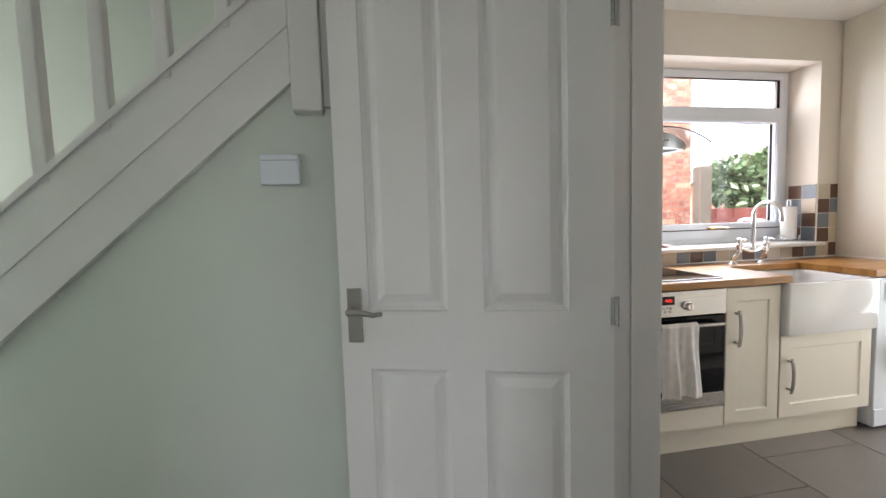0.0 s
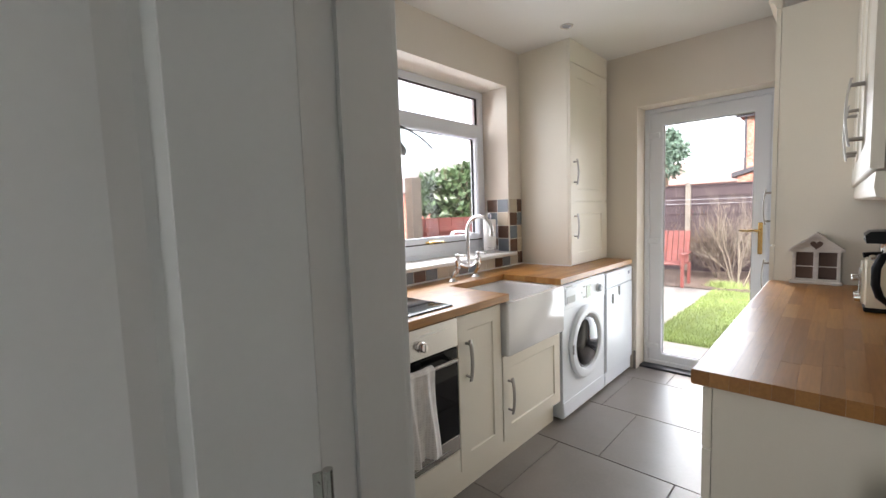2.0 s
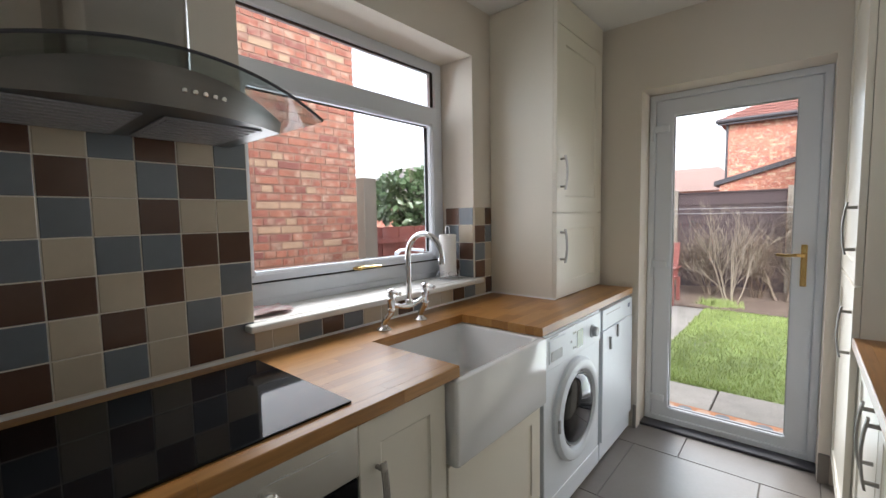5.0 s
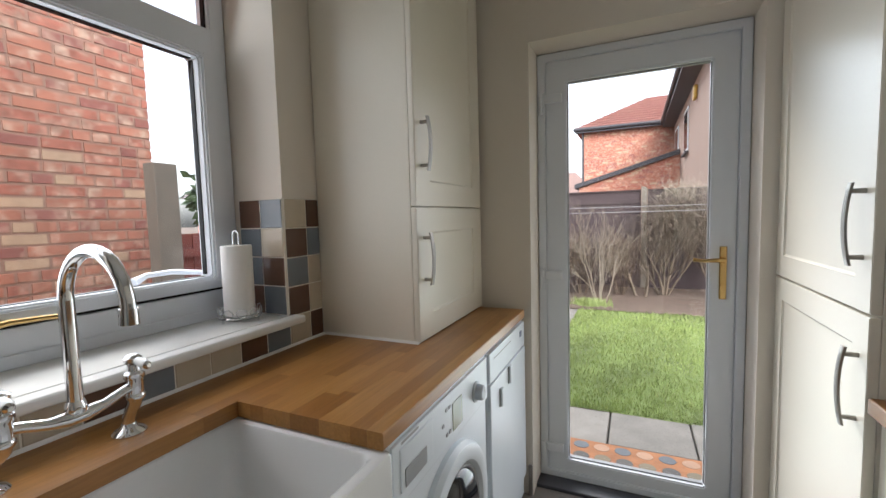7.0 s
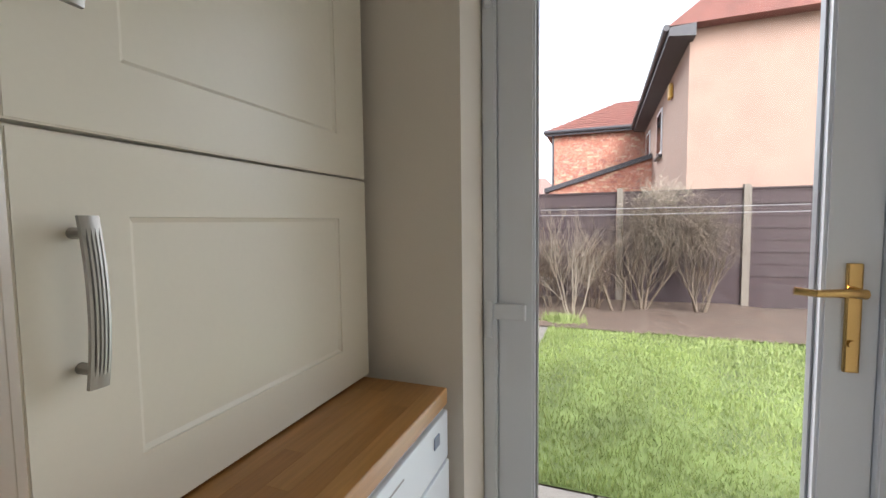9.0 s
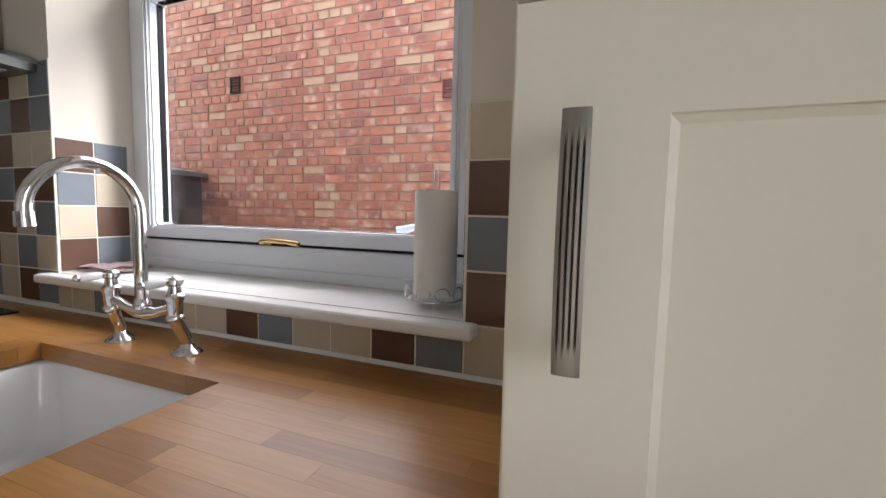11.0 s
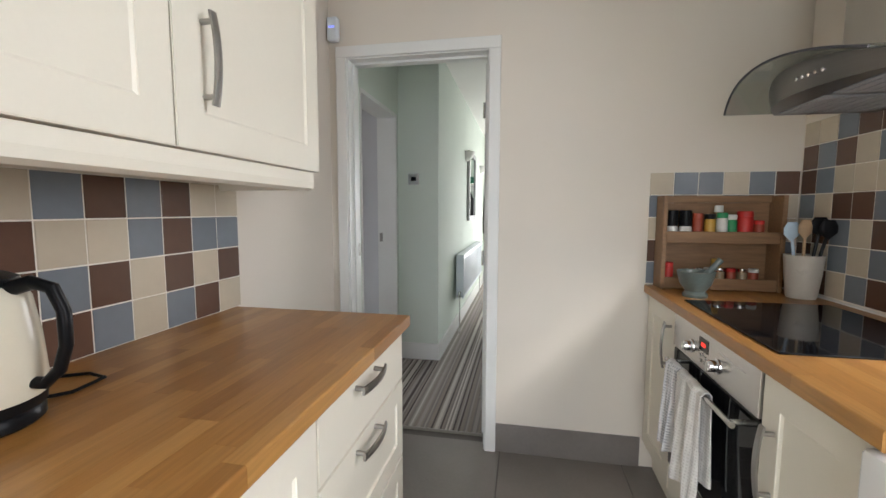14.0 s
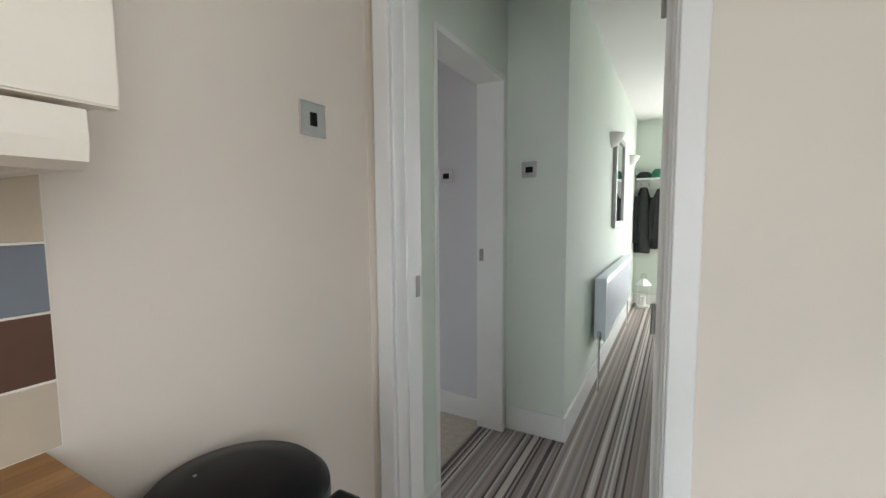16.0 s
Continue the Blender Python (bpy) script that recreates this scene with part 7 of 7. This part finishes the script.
# ---- leafy things ----
def leaf_cloud(name, parent, centres, count, size, seed, material):
    rnd = random.Random(seed)
    vs, fs = [], []
    for k in range(count):
        c, rad = rnd.choice(centres)
        d = Vector((rnd.gauss(0, 1), rnd.gauss(0, 1), rnd.gauss(0, 1))).normalized()
        p = Vector(c) + Vector((d.x * rad[0], d.y * rad[1], d.z * rad[2])) * (rnd.random() ** 0.4) * rnd.uniform(0.75, 1.12)
        ax = (d + Vector((rnd.uniform(-1, 1), rnd.uniform(-1, 1), rnd.uniform(-0.8, 0.4))) * 0.9).normalized()
        sd = ax.orthogonal().normalized()
        sd = (Matrix.Rotation(rnd.uniform(0, 6.28), 3, ax) @ sd)
        nn = ax.cross(sd)
        L_, W_ = size * rnd.uniform(0.7, 1.3), size * 0.32
        i = len(vs)
        vs += [tuple(p), tuple(p + ax * L_ * 0.5 + sd * W_ + nn * W_ * 0.3), tuple(p + ax * L_), tuple(p + ax * L_ * 0.5 - sd * W_ + nn * W_ * 0.3), tuple(p + ax * L_ * 0.5)]
        fs += [(i, i + 1, i + 4), (i + 1, i + 2, i + 4), (i + 2, i + 3, i + 4), (i + 3, i, i + 4)]
    me = bpy.data.meshes.new(name)
    me.from_pydata(vs, [], fs)
    me.materials.append(material)
    ob = new(name, me)
    ob.parent = parent
    ob.matrix_parent_inverse = parent.matrix_world.inverted()
    return ob


la = thing("laurel_bush", (-2.6, 4.6, GZ), "evergreen laurel bush over the red fence", "bush")
bm = bmesh.new()
rnd = random.Random(77)
for k in range(6):
    grow(bm, Vector((-2.75 + 0.1 * k, 4.5 + 0.12 * k, GZ)), Vector((rnd.uniform(-0.2, 0.2), rnd.uniform(-0.2, 0.2), 1)), 1.3, 0.03, 2, rnd)
part("stems", bm, M_DKT, la)
cs = [((-2.75, 4.35, 1.62), (0.35, 0.45, 0.35)), ((-2.6, 4.8, 1.7), (0.4, 0.5, 0.32)), ((-2.7, 5.4, 1.65), (0.4, 0.5, 0.4)), ((-2.5, 4.6, 1.3), (0.3, 0.5, 0.3)), ((-2.6, 5.9, 1.7), (0.4, 0.5, 0.4)), ((-2.7, 5.1, 1.95), (0.3, 0.3, 0.16))]
leaf_cloud("leaves", la, cs, 3600, 0.13, 5, M_LEAF)
tr = thing("garden_tree", (-5.2, 25.0, GZ), "small evergreen tree in a distant garden", "tree")
bm = tube([(-5.2, 25, GZ), (-5.1, 25, 2.2), (-5.2, 25.1, 4.2)], [0.16, 0.12, 0.04], 10)
part("trunk", bm, M_DKT, tr)
leaf_cloud("crown", tr, [((-5.9, 25, 2.9), (0.8, 0.8, 0.7)), ((-6.6, 25, 2.4), (0.7, 0.7, 0.6)), ((-5.2, 25, 3.5), (0.9, 0.9, 0.7)), ((-4.7, 25, 4.3), (0.7, 0.7, 0.6)), ((-5.6, 25.2, 4.4), (0.6, 0.6, 0.7)), ((-4.9, 25, 5.0), (0.4, 0.4, 0.5))], 3500, 0.22, 9, mat("blue_green_foliage", (0.12, 0.19, 0.14), 0.7, var=0.4))
bt = thing("bare_tree", (-6.0, 9.5, GZ), "leafless tree behind the side fence", "tree")
rnd = random.Random(101)
bm = bmesh.new()
for k in range(4):
    grow(bm, Vector((-6.0 + 0.3 * k, 9.0 + 0.4 * k, GZ)), Vector((rnd.uniform(-0.2, 0.2), rnd.uniform(-0.2, 0.2), 1)), 2.4, 0.06, 4, rnd, 0.7)
part("branches", bm, M_DKT, bt)
br = thing("brick_garage", (-6.2, 9.0, GZ), "low garage with a dark pitched roof beyond the laurel", "garage")
part("wall", boxes((-8.5, 8.0, GZ, -5.0, 12.0, 2.0)), M_BRICK, br)
part("roof", prism([(7.7, 1.95), (12.3, 1.95), (10.0, 2.95)], "x", -8.8, -4.7), mat("grey_slate_roof", (0.13, 0.11, 0.11), 0.8, var=0.25), br)

# side fence, red stained, with its concrete post
sf = thing("side_fence", (-2.0, 4.5, GZ), "red stained fence panel beside a concrete post", "fence")
part("post", boxes((-1.96, 3.0, GZ - 0.1, -1.84, 3.16, 1.76), bevel=0.006), M_POST, sf, "weathered concrete post")
for i in range(30):
    y = 3.17 + i * 0.12
    part("board", boxes((-1.94 + 0.008 * (i % 2), y, GZ, -1.925 + 0.008 * (i % 2), y + 0.125, 1.27)), M_REDFENCE, sf)
part("rail", boxes((-1.924 + 0.02, 3.17, 1.1, -1.88, 6.8, 1.16)), M_REDFENCE, sf)

# low shed seen through the window
sd = thing("garden_shed", (-1.95, -1.5, GZ), "small dark wooden store with a felt roof", "shed")
for i in range(11):
    z = GZ + i * 0.15
    part("board", prism([(-1.23, z), (-1.245, z), (-1.232, z + 0.155), (-1.22, z + 0.155)], "x", -2.28, -1.7), M_FENCE, sd)
part("side", boxes((-2.28, -2.6, GZ, -1.7, -1.25, 1.53)), M_FENCE, sd)
part("roof", prism([(-1.15, 1.52), (-1.15, 1.56), (-2.7, 1.80), (-2.7, 1.76)], "x", -2.295, -1.66), mat("grey_roof_felt", (0.14, 0.15, 0.15), 0.9, var=0.2, bump=0.4), sd)

# white hose end on the outer sill
hs = thing("white_pipe", (-0.34, 2.0, 1.15), "white plastic pipe along the outside of the window", "pipe")
part("pipe", tube([(-0.31, 1.98, 1.165), (-0.33, 2.03, 1.18), (-0.34, 2.12, 1.18), (-0.33, 2.22, 1.165)], [0.014, 0.009, 0.009, 0.009], 10), M_APPL, hs, smooth=True)


# ---- wall tiles, floor tiles, bricks ----
PAL = {"c": M_T_CREAM, "b": M_T_BROWN, "u": M_T_BLUE}
tile_cache = {}


def tile_mesh(w, h, key, axis, sg):
    """A glazed tile w by h, 6 mm proud, with a soft edge; axis it faces and its sign."""
    k = (round(w, 4), round(h, 4), key, axis, sg)
    if k in tile_cache:
        return tile_cache[k]
    e, t = 0.0016, 0.0024
    prof = [((0, 0), 0.0), ((e * 0.3, e * 0.3), t * 0.7), ((e, e), t)]
    vs, fs = [], []
    for (dx, dz), o in prof:
        for a, b in ((dx, dz), (w - dx, dz), (w - dx, h - dz), (dx, h - dz)):
            vs.append((o * sg, a, b) if axis == "x" else (a, o * sg, b))
    for r in range(2):
        for i in range(4):
            j = (i + 1) % 4
            fs.append((r * 4 + i, r * 4 + j, r * 4 + 4 + j, r * 4 + 4 + i))
    fs.append((8, 9, 10, 11))
    flip = (axis == "x" and sg < 0) or (axis == "y" and sg > 0)
    if flip:
        fs = [f[::-1] for f in fs]
    me = bpy.data.meshes.new("tile")
    me.from_pydata(vs, [], fs)
    me.materials.append(PAL[key])
    tile_cache[k] = me
    return me


def tile_field(name, label, axis, plane, sg, a0, step, rows_, z0, zstep, ztop=None, bed=True, aend=None):
    """rows_: strings of tile colours from the lowest row up, each along +step from a0."""
    n = max(len(r) for r in rows_)
    zt = z0 + zstep * len(rows_) if ztop is None else ztop
    ae = a0 + step * n if aend is None else aend
    lo, hi = sorted((a0, ae))
    zb = WT + 0.0005 if 0 < z0 - WT < 0.02 else z0
    pl, ph = sorted((plane, plane + sg * 0.0045))
    bed_ob = obj(name, boxes((pl, lo, zb, ph, hi, zt) if axis == "x" else (lo, pl, zb, hi, ph, zt)), M_GROUT)
    tagged(bed_ob, label, "tiling", kind="structure")
    g = 0.0036
    for r, row in enumerate(rows_):
        for c, key in enumerate(row):
            if key == " ":
                continue
            p0, p1 = sorted((a0 + step * c, a0 + step * (c + 1)))
            p0, p1 = max(p0, lo), min(p1, hi)
            q0, q1 = z0 + zstep * r, min(z0 + zstep * (r + 1), zt)
            if p1 - p0 < 0.012 or q1 - q0 < 0.012:
                continue
            w, h = p1 - p0 - g, q1 - q0 - g
            ob = new("tile", tile_mesh(w, h, key, axis, sg))
            ob.location = (plane + sg * 0.0042, p0 + g / 2, q0 + g / 2) if axis == "x" else (p0 + g / 2, plane + sg * 0.0042, q0 + g / 2)
            ob.parent = bed_ob
    return bed_ob


# behind the hob: columns run from the window towards the corner
ZR = 0.1018
tile_field("splashback_hob", "cream, brown and blue-grey glazed tiles behind the hob", "x", 0.0, 1, 1.0225, -0.1018,
           ["ubcucbucbu", "cucbcucucb", "ucbcbbcubc", "bbuucubbcu", "ccbcucccub", "ubucbucbub", "ucbucbbucc"], WT + 0.012, ZR, ztop=1.632, aend=0.012)
tile_field("splashback_corner", "cream, brown and blue-grey glazed tiles beside the hob", "y", 0.0, 1, 0.619, -0.1033,
           ["ucbucb", "bcubcu", "cubcbc", "ubcubc", "cuucub"], WT + 0.006, 0.1037, aend=0.007)
tile_field("upstand_tiles", "row of glazed tiles under the window board", "x", 0.0, 1, 2.288, -0.1003,
           ["ubccubccubuccu"], WT + 0.001, 0.081, aend=WY0 + 0.001)
tile_field("splashback_window", "glazed tiles between the window and the cupboard", "x", 0.0, 1, 2.288, 0.1003,
           ["cb", "bc", "uc", "bu", "cb"], WT + 0.001, 0.1012, aend=YB - 0.002)
tile_field("reveal_tiles_north", "glazed tiles lining the window reveal", "y", WY1, -1, -0.0005, -0.1003, ["ub", "bu", "cu", "ub"], 1.019, 0.0993, aend=-0.2)
tile_field("reveal_tiles_south", "glazed tiles lining the window reveal", "y", WY0, 1, -0.0005, -0.1003, ["bu", "cb", "uc", "bu"], 1.019, 0.0993, aend=-0.2)
tile_field("splashback_worktop", "cream, brown and blue-grey glazed tiles over the worktop", "x", XE, -1, 0.775, 0.107,
           ["cbucubcucbucbcub", "bcbcbubcubcubucb", "uubuccbucbuccbuc", "ccbubucbucbucubc"], WT, 0.1078, ztop=1.34, aend=2.436)

# floor tiles
ft_cache = {}
ROW = 0.6
rows_y = [0.53 - 0.6 + ROW * k for k in range(7)]
fl = bpy.data.objects["floor_kitchen"]
for r, y0 in enumerate(rows_y):
    off = 0.32 if r % 2 else 0.09
    x = off - 0.6
    while x < XE:
        a, b = max(x, 0.0), min(x + 0.6, XE)
        c, d_ = max(y0, -0.128), min(y0 + ROW, YN + 0.16)
        if b - a > 0.03 and d_ - c > 0.03:
            k = (round(b - a, 3), round(d_ - c, 3))
            if k not in ft_cache:
                bm = bmesh.new()
                w, h = k[0] - 0.005, k[1] - 0.005
                add_box(bm, 0, 0, -0.006, w, h, 0.0, bevel=0.0015)
                me = bpy.data.meshes.new("floor_tile")
                bm.to_mesh(me)
                bm.free()
                me.materials.append(M_SLATE)
                ft_cache[k] = me
            ob = new("floor_tile", ft_cache[k])
            ob.location = (a + 0.0025, c + 0.0025, 0.0)
            ob.parent = fl
        x += 0.6

# neighbour's brick wall outside the window
NB = thing("neighbour_house_wall", (-2.4, 1.0, GZ), "tall red brick side wall of the house next door", "house wall")
NX, NY1 = -2.3, 3.275
part("mortar_core", boxes((NX - 0.5, -9.0, GZ - 0.3, NX - 0.0045, NY1 - 0.009, 6.2)), M_MORTAR, NB)
rnd = random.Random(41)
mats4 = (M_BRICK, M_BRICK2, M_BRICK3, M_BRICK4)


def brick_mesh(length, m, v):
    me = bpy.data.meshes.new("brick")
    r_ = random.Random(v * 7 + m + int(length * 1000))
    h, e = 0.065, 0.004
    j = lambda: r_.uniform(-0.0018, 0.0018)
    vs = [(-0.02, 0, 0), (-0.02, length, 0), (-0.02, length, h), (-0.02, 0, h)]
    vs += [(j(), e + j(), e + j()), (j(), length - e + j(), e + j()), (j(), length - e + j(), h - e + j()), (j(), e + j(), h - e + j())]
    me.from_pydata(vs, [], [(0, 1, 5, 4), (1, 2, 6, 5), (2, 3, 7, 6), (3, 0, 4, 7), (4, 5, 6, 7)])
    me.materials.append(mats4[m])
    return me


store = {(L_, m, v): brick_mesh(L_, m, v) for L_ in (0.215, 0.1025) for m in range(4) for v in range(3)}
vs, fs, mi_ = [], [], []
single = 0
row, z = 0, GZ
while z < 6.15:
    yy = NY1
    header = row % 4 == 3
    if row % 2:
        yy += 0.11 if not header else 0.055
    while yy > -9.0:
        L_ = 0.1025 if header or rnd.random() < 0.38 else 0.215
        a, b = yy - L_, yy
        yy -= L_ + 0.0105
        if b > NY1:
            b = NY1
            if b - a < 0.04:
                continue
        m = rnd.choices((0, 1, 2, 3), (5, 5, 1.4, 2.0))[0]
        o = rnd.uniform(-0.002, 0.003)
        if 1.15 < z < 2.15 and 0.2 < a and b < 3.27 and single < 300 and b - a in (L_,):
            ob = new("brick", store[L_, m, rnd.randrange(3)])
            ob.location = (NX + o, a, z)
            ob.parent = NB
            ob.matrix_parent_inverse = NB.matrix_world.inverted()
            single += 1
            continue
        i = len(vs)
        e = 0.004
        jj = [rnd.uniform(-0.002, 0.002) for _ in range(4)]
        vs += [(NX - 0.02, a, z), (NX - 0.02, b, z), (NX - 0.02, b, z + 0.065), (NX - 0.02, a, z + 0.065), (NX + o, a + e + jj[0], z + e + jj[1]), (NX + o, b - e + jj[2], z + e + jj[3]), (NX + o, b - e + jj[1], z + 0.061 + jj[0]), (NX + o, a + e + jj[3], z + 0.061 + jj[2])]
        for q in ((0, 1, 5, 4), (1, 2, 6, 5), (2, 3, 7, 6), (3, 0, 4, 7), (4, 5, 6, 7)):
            fs.append(tuple(i + k for k in q))
            mi_.append(m)
    z += 0.0755
    row += 1
me = bpy.data.meshes.new("brickwork")
me.from_pydata(vs, [], fs)
for m in mats4:
    me.materials.append(m)
me.polygons.foreach_set("material_index", mi_)
ob = new("brickwork", me)
ob.parent = NB
ob.matrix_parent_inverse = NB.matrix_world.inverted()
ob["kind"] = "stuff"
for y, z, mt, w, h in ((-0.77, 2.37, M_BLACK, 0.12, 0.15), (1.42, 2.165, M_REDCH, 0.215, 0.14)):
    v = part("air_vent", frame_bm("x", NX - 0.01, NX + 0.012, y - w / 2, y + w / 2, z - h / 2, z + h / 2, (0.012, 0.012, 0.012, 0.012), 0), mt, NB, "slotted air brick")
    for k in range(5):
        part("slat", boxes((NX - 0.008, y - w / 2 + 0.012, z - h / 2 + 0.014 + k * (h - 0.024) / 5, NX + 0.008, y + w / 2 - 0.012, z - h / 2 + 0.026 + k * (h - 0.024) / 5)), mt, v)
